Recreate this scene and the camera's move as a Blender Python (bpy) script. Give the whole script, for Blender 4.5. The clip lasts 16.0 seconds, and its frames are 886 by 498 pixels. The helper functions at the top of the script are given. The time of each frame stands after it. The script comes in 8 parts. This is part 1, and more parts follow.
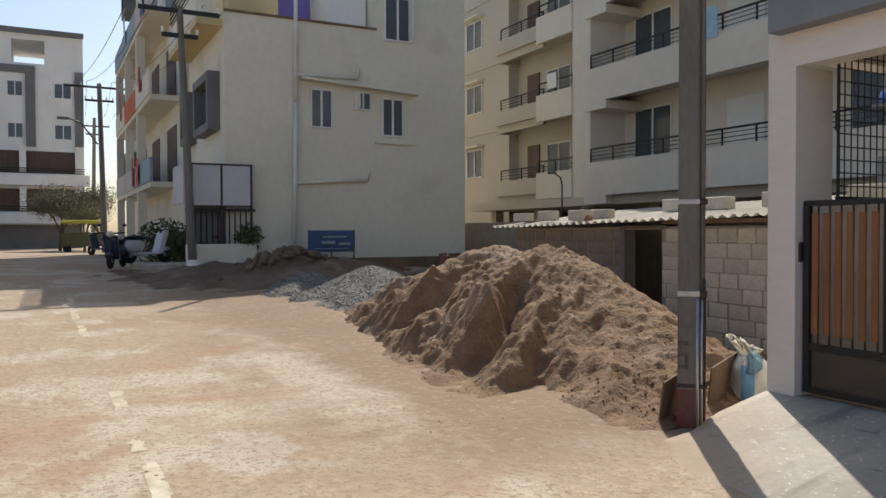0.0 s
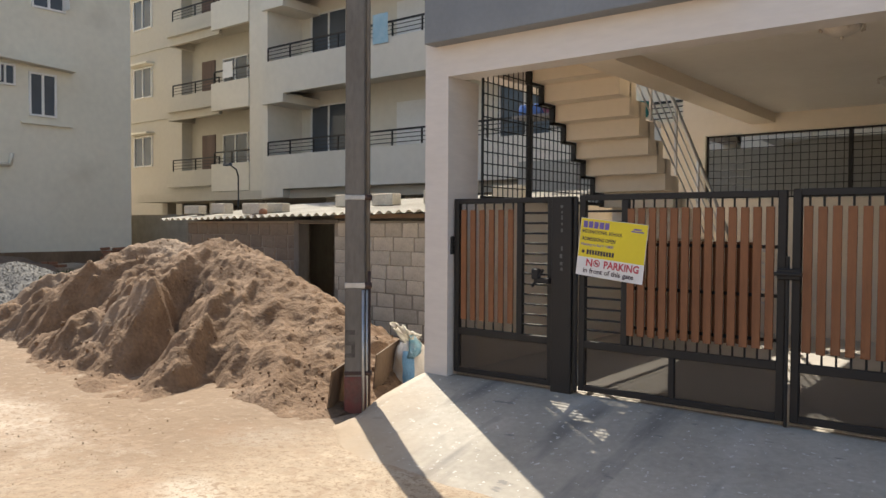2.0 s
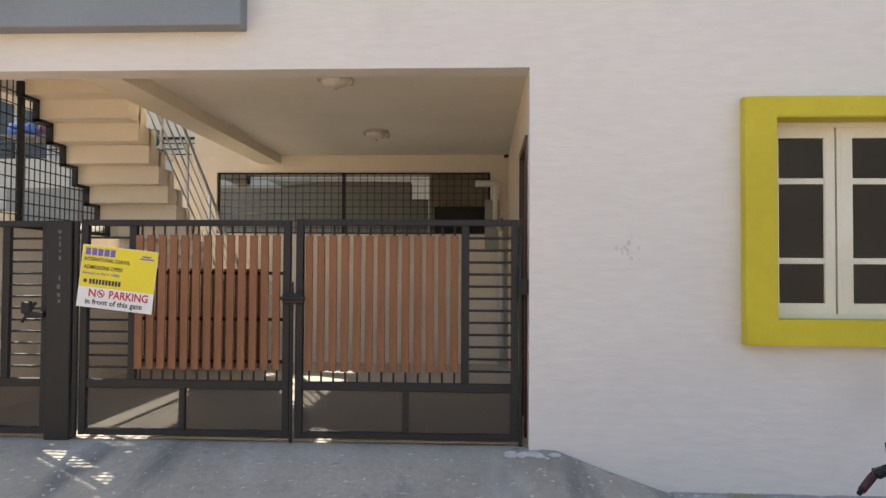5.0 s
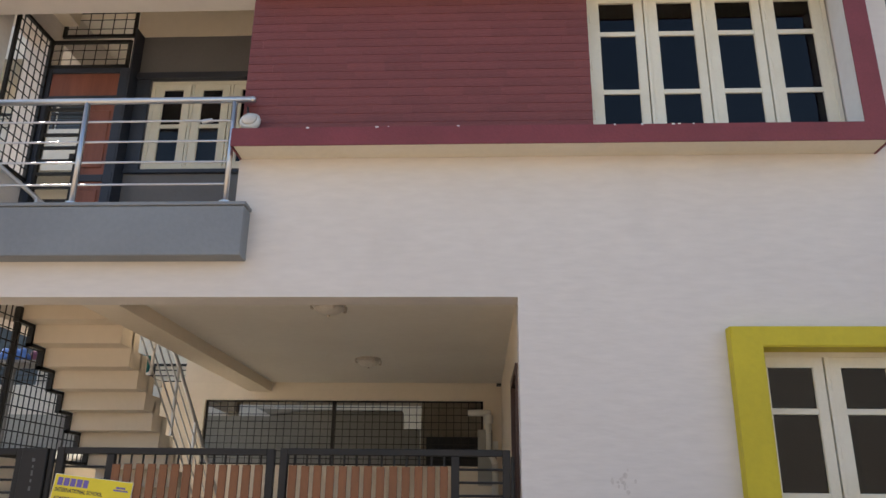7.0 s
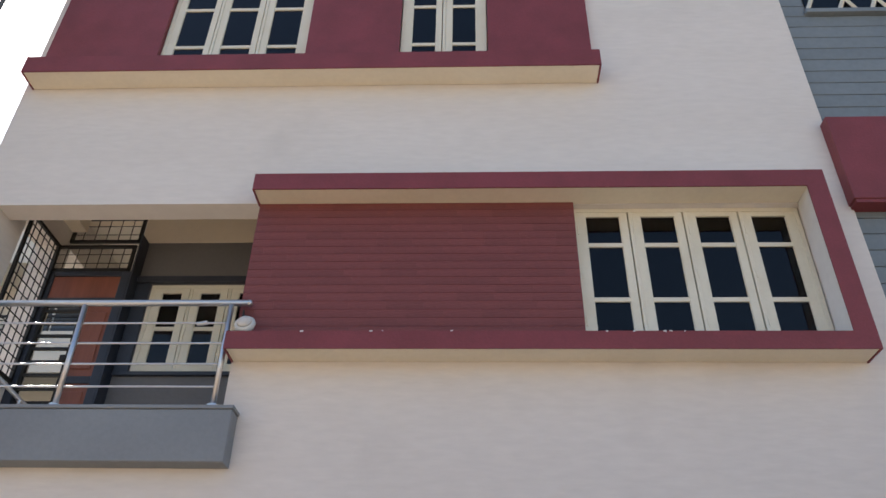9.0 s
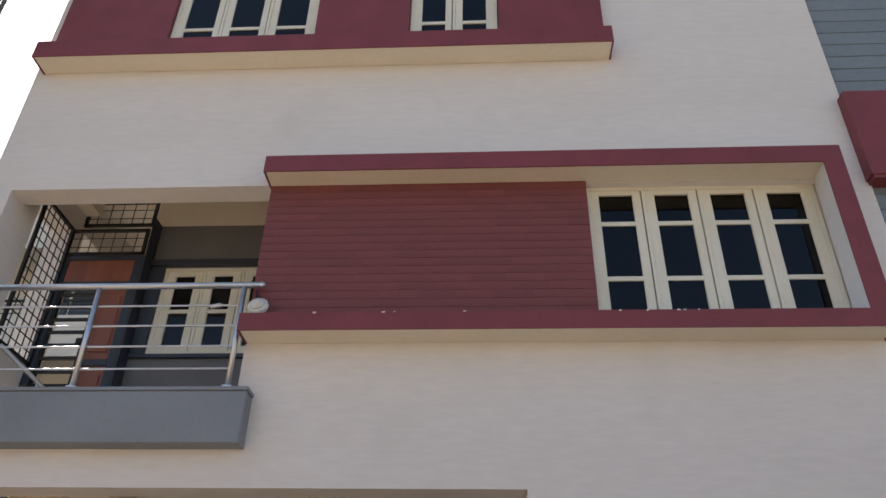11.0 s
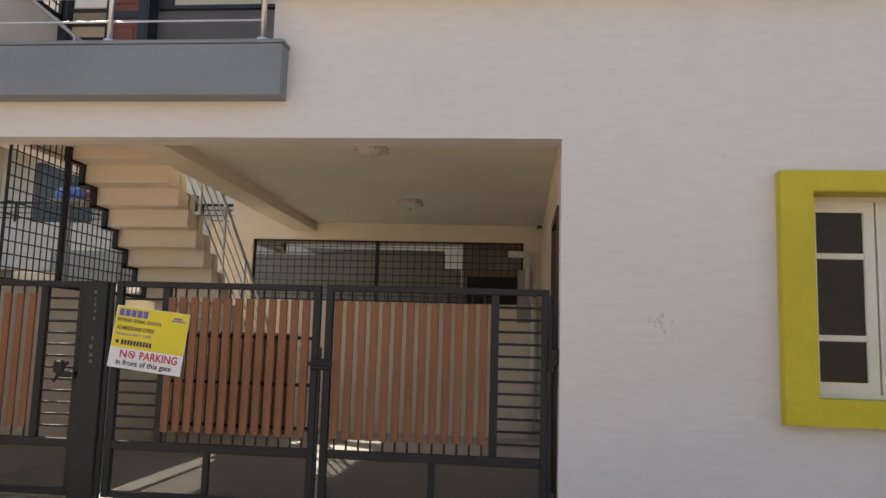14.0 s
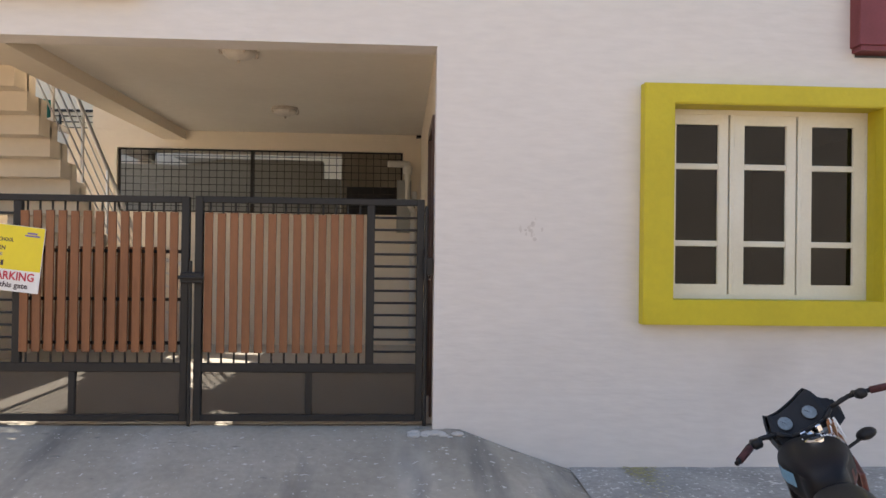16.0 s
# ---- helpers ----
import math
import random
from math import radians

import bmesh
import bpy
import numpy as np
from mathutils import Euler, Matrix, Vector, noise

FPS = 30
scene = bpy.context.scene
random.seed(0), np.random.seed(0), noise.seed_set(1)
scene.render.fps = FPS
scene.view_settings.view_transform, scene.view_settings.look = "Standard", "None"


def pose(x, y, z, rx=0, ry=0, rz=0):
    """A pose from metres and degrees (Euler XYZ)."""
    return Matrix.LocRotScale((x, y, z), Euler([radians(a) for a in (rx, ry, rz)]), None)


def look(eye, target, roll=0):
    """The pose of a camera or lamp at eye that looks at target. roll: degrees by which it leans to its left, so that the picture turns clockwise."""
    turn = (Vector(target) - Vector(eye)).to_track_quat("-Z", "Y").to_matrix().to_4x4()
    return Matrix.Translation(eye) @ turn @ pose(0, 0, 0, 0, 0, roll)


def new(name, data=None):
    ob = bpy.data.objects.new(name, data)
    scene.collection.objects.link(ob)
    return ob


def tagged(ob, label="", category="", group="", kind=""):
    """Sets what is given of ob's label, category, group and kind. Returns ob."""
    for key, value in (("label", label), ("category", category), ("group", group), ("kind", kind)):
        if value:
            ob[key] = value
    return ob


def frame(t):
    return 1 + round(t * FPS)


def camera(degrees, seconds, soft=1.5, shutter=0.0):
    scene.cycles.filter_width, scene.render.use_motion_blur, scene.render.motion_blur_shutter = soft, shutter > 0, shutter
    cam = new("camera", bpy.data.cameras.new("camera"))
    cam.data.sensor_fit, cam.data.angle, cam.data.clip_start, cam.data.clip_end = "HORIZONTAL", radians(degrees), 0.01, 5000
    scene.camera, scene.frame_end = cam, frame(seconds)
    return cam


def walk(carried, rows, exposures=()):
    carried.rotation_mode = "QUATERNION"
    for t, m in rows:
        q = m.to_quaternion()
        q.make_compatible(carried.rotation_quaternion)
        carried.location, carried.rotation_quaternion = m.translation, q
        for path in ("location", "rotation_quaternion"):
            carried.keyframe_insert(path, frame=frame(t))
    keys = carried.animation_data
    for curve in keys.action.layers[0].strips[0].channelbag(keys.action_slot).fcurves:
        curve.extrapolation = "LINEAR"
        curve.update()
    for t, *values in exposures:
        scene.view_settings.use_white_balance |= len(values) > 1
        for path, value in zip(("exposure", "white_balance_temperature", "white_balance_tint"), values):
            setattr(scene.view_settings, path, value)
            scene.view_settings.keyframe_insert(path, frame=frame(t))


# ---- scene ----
cam = camera(60.4, 16.0)
PATH = [
    (0, (-0.403, -5.322, 1.286), (-2.172, -4.390, 1.243), -0.20),
    (0.5, (-0.382, -5.309, 1.281), (-2.047, -4.203, 1.231), 0.10),
    (1, (-0.363, -5.292, 1.279), (-1.906, -4.020, 1.221), 0.40),
    (1.5, (-0.344, -5.284, 1.280), (-1.763, -3.876, 1.231), 0.20),
    (2, (-0.329, -5.274, 1.283), (-1.573, -3.709, 1.225), 0.30),
    (2.5, (-0.332, -5.250, 1.263), (-1.385, -3.550, 1.214), 0.79),
    (3, (-0.340, -5.237, 1.212), (-1.145, -3.406, 1.186), 1.02),
    (3.5, (-0.352, -5.261, 1.193), (-0.890, -3.335, 1.176), 0.87),
    (4, (-0.355, -5.274, 1.184), (-0.607, -3.290, 1.173), 0.77),
    (4.2, (-0.351, -5.273, 1.183), (-0.521, -3.280, 1.174), 0.74),
    (6.3, (-0.291, -5.263, 1.177), (-0.374, -3.304, 1.573), 0.38),
    (6.5, (-0.291, -5.263, 1.175), (-0.375, -3.321, 1.646), 0.38),
    (7, (-0.283, -5.270, 1.165), (-0.375, -3.379, 1.810), 0.70),
    (7.5, (-0.284, -5.278, 1.158), (-0.371, -3.444, 1.952), 0.90),
    (8, (-0.286, -5.272, 1.155), (-0.360, -3.511, 2.099), 0.90),
    (8.5, (-0.287, -5.265, 1.155), (-0.356, -3.577, 2.225), 1.00),
    (8.7, (-0.286, -5.262, 1.155), (-0.355, -3.606, 2.274), 1.10),
    (10.8, (-0.274, -5.239, 1.160), (-0.380, -3.598, 2.298), 1.37),
    (11, (-0.272, -5.237, 1.160), (-0.380, -3.560, 2.245), 1.28),
    (11.5, (-0.274, -5.235, 1.161), (-0.392, -3.484, 2.120), 1.28),
    (12, (-0.275, -5.233, 1.165), (-0.402, -3.431, 2.023), 1.39),
    (12.5, (-0.287, -5.237, 1.162), (-0.427, -3.387, 1.910), 1.51),
    (13, (-0.289, -5.230, 1.157), (-0.449, -3.332, 1.766), 1.39),
    (13.5, (-0.287, -5.235, 1.157), (-0.466, -3.297, 1.617), 1.56),
    (14, (-0.290, -5.244, 1.162), (-0.487, -3.269, 1.405), 1.72),
    (14.5, (-0.286, -5.240, 1.162), (-0.485, -3.251, 1.232), 1.47),
    (15, (-0.265, -5.229, 1.163), (-0.449, -3.238, 1.118), 0.96),
    (15.5, (-0.248, -5.232, 1.163), (-0.364, -3.235, 1.152), 0.78),
    (16, (-0.231, -5.234, 1.165), (-0.121, -3.237, 1.179), 0.73),
]
EXPOSURES = [(0.0, -0.05, 6500, 8), (1.0, 0.2, 6600, 8), (2.0, 0.5, 6800, 8), (3.0, 0.86, 6950, 8), (4.0, 1.13, 6950, 7), (6.3, 0.92, 6700, 7), (7.5, 0.65, 6500, 8),
             (8.7, 0.62, 6350, 8), (10.8, 0.4, 6450, 8), (12.0, 0.45, 6700, 8), (13.0, 0.5, 6850, 8), (14.0, 0.68, 6950, 9), (15.0, 1.02, 6950, 10), (16.0, 1.1, 6950, 10)]
walk(cam, [(t, look(e, g, r)) for t, e, g, r in PATH], EXPOSURES)

# ---- light ----
SUN_EL, SUN_TO = radians(49), Vector((-0.832, 0.555, 0)).normalized()
world = bpy.data.worlds.new("world")
scene.world = world
world.use_nodes = True
wn = world.node_tree.nodes
sky = wn.new("ShaderNodeTexSky")
sky.sky_type, sky.sun_disc = "NISHITA", False
sky.sun_elevation, sky.sun_rotation = SUN_EL, math.atan2(SUN_TO.x, SUN_TO.y)
sky.air_density, sky.dust_density, sky.ozone_density = 1.0, 1.6, 1.0
wn["Background"].inputs["Strength"].default_value = 0.15
world.node_tree.links.new(sky.outputs["Color"], wn["Background"].inputs["Color"])
sun = new("sun", bpy.data.lights.new("sun", "SUN"))
sun.data.energy, sun.data.angle, sun.data.color = 4.9, radians(0.5), (1.0, 0.93, 0.83)
sun_dir = Vector((SUN_TO.x * math.cos(SUN_EL), SUN_TO.y * math.cos(SUN_EL), math.sin(SUN_EL)))
sun.matrix_world = look(sun_dir * 60, (0, 0, 0))

# ---- materials ----


def paint(name, colour, second=None, rough=0.7, scale=1.0, fine=40.0, stretch=(1, 1, 1), bump=0.15, metal=0.0, mix=0.5,
          dirt=None, vary=0.0, alpha=1.0, island=0.0, edge=(0.35, 0.7), fine_mix=0.35, coat=0.0):
    """A node material: two colours mixed by coarse and fine grain, relief, optional dirt patches and variation by object."""
    m = bpy.data.materials.new(name)
    m.use_nodes = True
    nt = m.node_tree
    n, link = nt.nodes, nt.links.new
    b = n["Principled BSDF"]
    b.inputs["Roughness"].default_value, b.inputs["Metallic"].default_value = rough, metal
    b.inputs["Coat Weight"].default_value = coat
    co = n.new("ShaderNodeTexCoord")
    mp = n.new("ShaderNodeMapping")
    mp.inputs["Scale"].default_value = stretch
    link(co.outputs["Object"], mp.inputs["Vector"])
    big, small = n.new("ShaderNodeTexNoise"), n.new("ShaderNodeTexNoise")
    big.inputs["Scale"].default_value, big.inputs["Detail"].default_value = scale, 6
    small.inputs["Scale"].default_value, small.inputs["Detail"].default_value = fine, 4
    link(mp.outputs[0], big.inputs["Vector"]), link(mp.outputs[0], small.inputs["Vector"])
    ramp = n.new("ShaderNodeMapRange")
    ramp.inputs["From Min"].default_value, ramp.inputs["From Max"].default_value = edge
    link(big.outputs["Fac"], ramp.inputs["Value"])
    second = second or tuple(c * 0.86 for c in colour)
    a = n.new("ShaderNodeMix")
    a.data_type = "RGBA"
    a.inputs["A"].default_value, a.inputs["B"].default_value = (*colour, 1), (*second, 1)
    sc = n.new("ShaderNodeMath")
    sc.operation = "MULTIPLY"
    sc.inputs[1].default_value = mix * 2
    sc.use_clamp = True
    link(ramp.outputs[0], sc.inputs[0]), link(sc.outputs[0], a.inputs["Factor"])
    out = a.outputs["Result"]
    g = n.new("ShaderNodeMix")
    g.data_type, g.blend_type = "RGBA", "MULTIPLY"
    g.inputs["Factor"].default_value = fine_mix
    fr = n.new("ShaderNodeMapRange")
    fr.inputs["From Min"].default_value, fr.inputs["From Max"].default_value = 0.3, 0.7
    fr.inputs["To Min"].default_value, fr.inputs["To Max"].default_value = 0.55, 1.15
    link(small.outputs["Fac"], fr.inputs["Value"]), link(out, g.inputs["A"]), link(fr.outputs[0], g.inputs["B"])
    out = g.outputs["Result"]
    if dirt:
        colour2, dscale, low, high = dirt
        dn = n.new("ShaderNodeTexNoise")
        dn.inputs["Scale"].default_value, dn.inputs["Detail"].default_value = dscale, 8
        link(co.outputs["Object"], dn.inputs["Vector"])
        dr = n.new("ShaderNodeMapRange")
        dr.inputs["From Min"].default_value, dr.inputs["From Max"].default_value = low, high
        link(dn.outputs["Fac"], dr.inputs["Value"])
        d = n.new("ShaderNodeMix")
        d.data_type = "RGBA"
        d.inputs["B"].default_value = (*colour2, 1)
        link(dr.outputs[0], d.inputs["Factor"]), link(out, d.inputs["A"])
        out = d.outputs["Result"]
    for amount, node, socket in ((vary, "ShaderNodeObjectInfo", "Random"), (island, "ShaderNodeNewGeometry", "Random Per Island")):
        if amount:
            oi = n.new(node)
            vr = n.new("ShaderNodeMapRange")
            vr.inputs["To Min"].default_value, vr.inputs["To Max"].default_value = 1 - amount, 1 + amount
            v = n.new("ShaderNodeMix")
            v.data_type, v.blend_type = "RGBA", "MULTIPLY"
            v.inputs["Factor"].default_value = 1
            link(oi.outputs[socket], vr.inputs["Value"]), link(out, v.inputs["A"]), link(vr.outputs[0], v.inputs["B"])
            out = v.outputs["Result"]
    link(out, b.inputs["Base Color"])
    rr = n.new("ShaderNodeMapRange")
    rr.inputs["To Min"].default_value, rr.inputs["To Max"].default_value = max(rough - 0.12, 0.02), min(rough + 0.12, 1)
    link(big.outputs["Fac"], rr.inputs["Value"]), link(rr.outputs[0], b.inputs["Roughness"])
    if bump:
        bp = n.new("ShaderNodeBump")
        bp.inputs["Strength"].default_value, bp.inputs["Distance"].default_value = bump, 0.02
        ad = n.new("ShaderNodeMath")
        link(small.outputs["Fac"], ad.inputs[0]), link(big.outputs["Fac"], ad.inputs[1])
        link(ad.outputs[0], bp.inputs["Height"]), link(bp.outputs[0], b.inputs["Normal"])
    b.inputs["Alpha"].default_value = alpha
    return m


def plaster(name, colour, warm, bump=0.3, streak=15.0):
    """Textured wall paint, combed in short level strokes, with faint stains."""
    m = paint(name, colour, warm, rough=0.75, scale=0.5, fine=streak, stretch=(1, 1, 4), bump=bump, mix=0.35, fine_mix=0.12,
              dirt=(tuple(c * 0.82 for c in warm), 0.7, 0.60, 0.85))
    return m


def glass(name, tint=(0.03, 0.035, 0.047)):
    m = bpy.data.materials.new(name)
    m.use_nodes = True
    b = m.node_tree.nodes["Principled BSDF"]
    b.inputs["Base Color"].default_value = (*tint, 1)
    b.inputs["Roughness"].default_value, b.inputs["Transmission Weight"].default_value = 0.03, 1.0
    b.inputs["IOR"].default_value = 1.4
    return m


def ground_material():
    """Packed pale earth over a worn road: sand, grey bare patches, red soil stains, grit."""
    m = paint("earth", (0.44, 0.35, 0.25), (0.355, 0.257, 0.168), rough=0.92, scale=0.35, fine=11, bump=1.0, mix=0.6, fine_mix=0.42,
              dirt=((0.475, 0.405, 0.315), 0.95, 0.53, 0.63))
    nt = m.node_tree
    n, link = nt.nodes, nt.links.new
    b = n["Principled BSDF"]
    old = b.inputs["Base Color"].links[0].from_socket
    co = n.new("ShaderNodeTexCoord")
    stain = n.new("ShaderNodeTexNoise")
    stain.inputs["Scale"].default_value, stain.inputs["Detail"].default_value = 0.9, 9
    grit = n.new("ShaderNodeTexVoronoi")
    grit.inputs["Scale"].default_value = 14
    for tex in (stain, grit):
        link(co.outputs["Object"], tex.inputs["Vector"])
    r1, r2 = n.new("ShaderNodeMapRange"), n.new("ShaderNodeMapRange")
    r1.inputs["From Min"].default_value, r1.inputs["From Max"].default_value, r1.inputs["To Max"].default_value = 0.58, 0.74, 0.75
    r2.inputs["From Min"].default_value, r2.inputs["From Max"].default_value = 0.13, 0.05
    r2.inputs["To Max"].default_value = 0.5
    link(stain.outputs["Fac"], r1.inputs["Value"]), link(grit.outputs["Distance"], r2.inputs["Value"])
    # sand trodden out round the heap: a ragged band that thins toward the street
    warp, axes, ragged, left, right, band = (n.new(k) for k in ("ShaderNodeTexNoise", "ShaderNodeSeparateXYZ", "ShaderNodeMath", "ShaderNodeMapRange", "ShaderNodeMapRange", "ShaderNodeMapRange"))
    warp.inputs["Scale"].default_value, warp.inputs["Detail"].default_value, warp.inputs["Roughness"].default_value = 1.1, 12, 0.68
    link(co.outputs["Object"], warp.inputs["Vector"]), link(co.outputs["Object"], axes.inputs[0])
    ragged.operation = "MULTIPLY_ADD"
    ragged.inputs[1].default_value = 3.4
    link(warp.outputs["Fac"], ragged.inputs[0]), link(axes.outputs["Y"], ragged.inputs[2])
    for node, low, high in ((band, -2.2, -0.8), (left, -22.0, -19.0), (right, -4.3, -5.4)):
        node.inputs["From Min"].default_value, node.inputs["From Max"].default_value = low, high
    band.inputs["To Max"].default_value = 0.85
    link(ragged.outputs[0], band.inputs["Value"]), link(axes.outputs["X"], left.inputs["Value"]), link(axes.outputs["X"], right.inputs["Value"])
    both, all3 = n.new("ShaderNodeMath"), n.new("ShaderNodeMath")
    both.operation = all3.operation = "MULTIPLY"
    link(left.outputs[0], both.inputs[0]), link(right.outputs[0], both.inputs[1])
    link(both.outputs[0], all3.inputs[0]), link(band.outputs[0], all3.inputs[1])
    for fac, col in ((all3, (0.205, 0.135, 0.08)), (r1, (0.33, 0.20, 0.115)), (r2, (0.30, 0.22, 0.15))):
        mx = n.new("ShaderNodeMix")
        mx.data_type = "RGBA"
        mx.inputs["B"].default_value = (*col, 1)
        link(fac.outputs[0], mx.inputs["Factor"]), link(old, mx.inputs["A"])
        old = mx.outputs["Result"]
    # pale swept dust beside the heap, and a crusted patch of old cement in the road
    for cx, cy, rx, ry, lo, hi, most, col in ((-8.4, -2.7, 3.4, 0.65, 1.0, 0.3, 0.55, (0.60, 0.52, 0.42)), (-6.15, -3.95, 0.7, 0.34, 1.0, 0.86, 0.42, (0.50, 0.45, 0.39)), (-6.9, -5.35, 0.7, 0.5, 0.95, 0.5, 0.6, (0.31, 0.20, 0.12))):
        mp, ln, nz, ad, r, mx = (n.new(k) for k in ("ShaderNodeMapping", "ShaderNodeVectorMath", "ShaderNodeTexNoise", "ShaderNodeMath", "ShaderNodeMapRange", "ShaderNodeMix"))
        mp.vector_type = "TEXTURE"
        mp.inputs["Location"].default_value, mp.inputs["Scale"].default_value = (cx, cy, 0), (rx, ry, 50)
        ln.operation, ad.operation = "LENGTH", "MULTIPLY_ADD"
        nz.inputs["Scale"].default_value, nz.inputs["Detail"].default_value, nz.inputs["Roughness"].default_value = 2.4, 12, 0.75
        link(co.outputs["Object"], mp.inputs["Vector"]), link(mp.outputs[0], ln.inputs[0]), link(co.outputs["Object"], nz.inputs["Vector"])
        ad.inputs[1].default_value = 2.4
        sub = n.new("ShaderNodeMath")
        sub.operation = "SUBTRACT"
        sub.inputs[1].default_value = 1.2
        link(nz.outputs["Fac"], ad.inputs[0]), link(ln.outputs["Value"], ad.inputs[2]), link(ad.outputs[0], sub.inputs[0])
        r.inputs["From Min"].default_value, r.inputs["From Max"].default_value, r.inputs["To Max"].default_value = lo, hi, most
        mx.data_type = "RGBA"
        mx.inputs["B"].default_value = (*col, 1)
        link(sub.outputs[0], r.inputs["Value"]), link(r.outputs[0], mx.inputs["Factor"]), link(old, mx.inputs["A"])
        old = mx.outputs["Result"]
    # trodden specks and scuffs at two sizes
    for scale, low, high, most, col in ((55, 0.56, 0.62, 0.75, (0.23, 0.155, 0.098)), (20, 0.55, 0.61, 0.75, (0.245, 0.165, 0.102)), (7, 0.54, 0.64, 0.65, (0.31, 0.22, 0.145)), (12, 0.60, 0.70, 0.35, (0.53, 0.455, 0.36))):
        tex, r, mx = n.new("ShaderNodeTexNoise"), n.new("ShaderNodeMapRange"), n.new("ShaderNodeMix")
        tex.inputs["Scale"].default_value, tex.inputs["Detail"].default_value, tex.inputs["Roughness"].default_value = scale, 6, 0.6
        r.inputs["From Min"].default_value, r.inputs["From Max"].default_value, r.inputs["To Max"].default_value = low, high, most
        mx.data_type = "RGBA"
        mx.inputs["B"].default_value = (*col, 1)
        link(co.outputs["Object"], tex.inputs["Vector"]), link(tex.outputs["Fac"], r.inputs["Value"])
        link(r.outputs[0], mx.inputs["Factor"]), link(old, mx.inputs["A"])
        old = mx.outputs["Result"]
    link(old, b.inputs["Base Color"])
    return m


def ramp_material():
    """Cement screed: cloudy light and dark, brush streaks down the slope, dark wet smears and pale mortar flecks."""
    m = paint("ramp_concrete", (0.50, 0.45, 0.375), (0.30, 0.27, 0.225), rough=0.82, scale=1.1, fine=20, bump=0.3, mix=0.5, fine_mix=0.25, edge=(0.3, 0.75))
    nt = m.node_tree
    n, link = nt.nodes, nt.links.new
    b = n["Principled BSDF"]
    old = b.inputs["Base Color"].links[0].from_socket
    co = n.new("ShaderNodeTexCoord")
    for scale, stretch, low, high, most, col in ((1.5, (2.4, 0.4, 1), 0.53, 0.68, 0.85, (0.185, 0.175, 0.16)), (1.3, (1.5, 0.35, 1), 0.56, 0.74, 0.6, (0.58, 0.55, 0.495)),
                                                 (26, (1, 1, 1), 0.645, 0.695, 0.85, (0.70, 0.68, 0.64)), (7, (0.7, 1.6, 1), 0.66, 0.72, 0.7, (0.18, 0.175, 0.165))):
        mp, tex, r, mx = n.new("ShaderNodeMapping"), n.new("ShaderNodeTexNoise"), n.new("ShaderNodeMapRange"), n.new("ShaderNodeMix")
        mp.inputs["Scale"].default_value, mp.inputs["Location"].default_value = stretch, (scale, scale * 2, 0)
        tex.inputs["Scale"].default_value, tex.inputs["Detail"].default_value = scale, 7
        r.inputs["From Min"].default_value, r.inputs["From Max"].default_value, r.inputs["To Max"].default_value = low, high, most
        mx.data_type = "RGBA"
        mx.inputs["B"].default_value = (*col, 1)
        link(co.outputs["Object"], mp.inputs["Vector"]), link(mp.outputs[0], tex.inputs["Vector"]), link(tex.outputs["Fac"], r.inputs["Value"])
        link(r.outputs[0], mx.inputs["Factor"]), link(old, mx.inputs["A"])
        old = mx.outputs["Result"]
    # street dust blown over the open end of the ramp
    axes, cloud, mask, slant, fac, mx = (n.new(k) for k in ("ShaderNodeSeparateXYZ", "ShaderNodeTexNoise", "ShaderNodeMath", "ShaderNodeMath", "ShaderNodeMapRange", "ShaderNodeMix"))
    cloud.inputs["Scale"].default_value, cloud.inputs["Detail"].default_value = 1.4, 8
    link(co.outputs["Object"], axes.inputs[0]), link(co.outputs["Object"], cloud.inputs["Vector"])
    mask.operation = "MULTIPLY_ADD"
    mask.inputs[1].default_value = 1.6
    link(cloud.outputs["Fac"], mask.inputs[0]), link(axes.outputs["X"], slant.inputs[0]), link(axes.outputs["Y"], slant.inputs[1]), link(slant.outputs[0], mask.inputs[2])
    fac.inputs["From Min"].default_value, fac.inputs["From Max"].default_value, fac.inputs["To Max"].default_value = -3.9, -5.0, 0.95
    link(mask.outputs[0], fac.inputs["Value"])
    mx.data_type = "RGBA"
    mx.inputs["B"].default_value = (0.38, 0.285, 0.19, 1)
    link(fac.outputs[0], mx.inputs["Factor"]), link(old, mx.inputs["A"])
    link(mx.outputs["Result"], b.inputs["Base Color"])
    return m


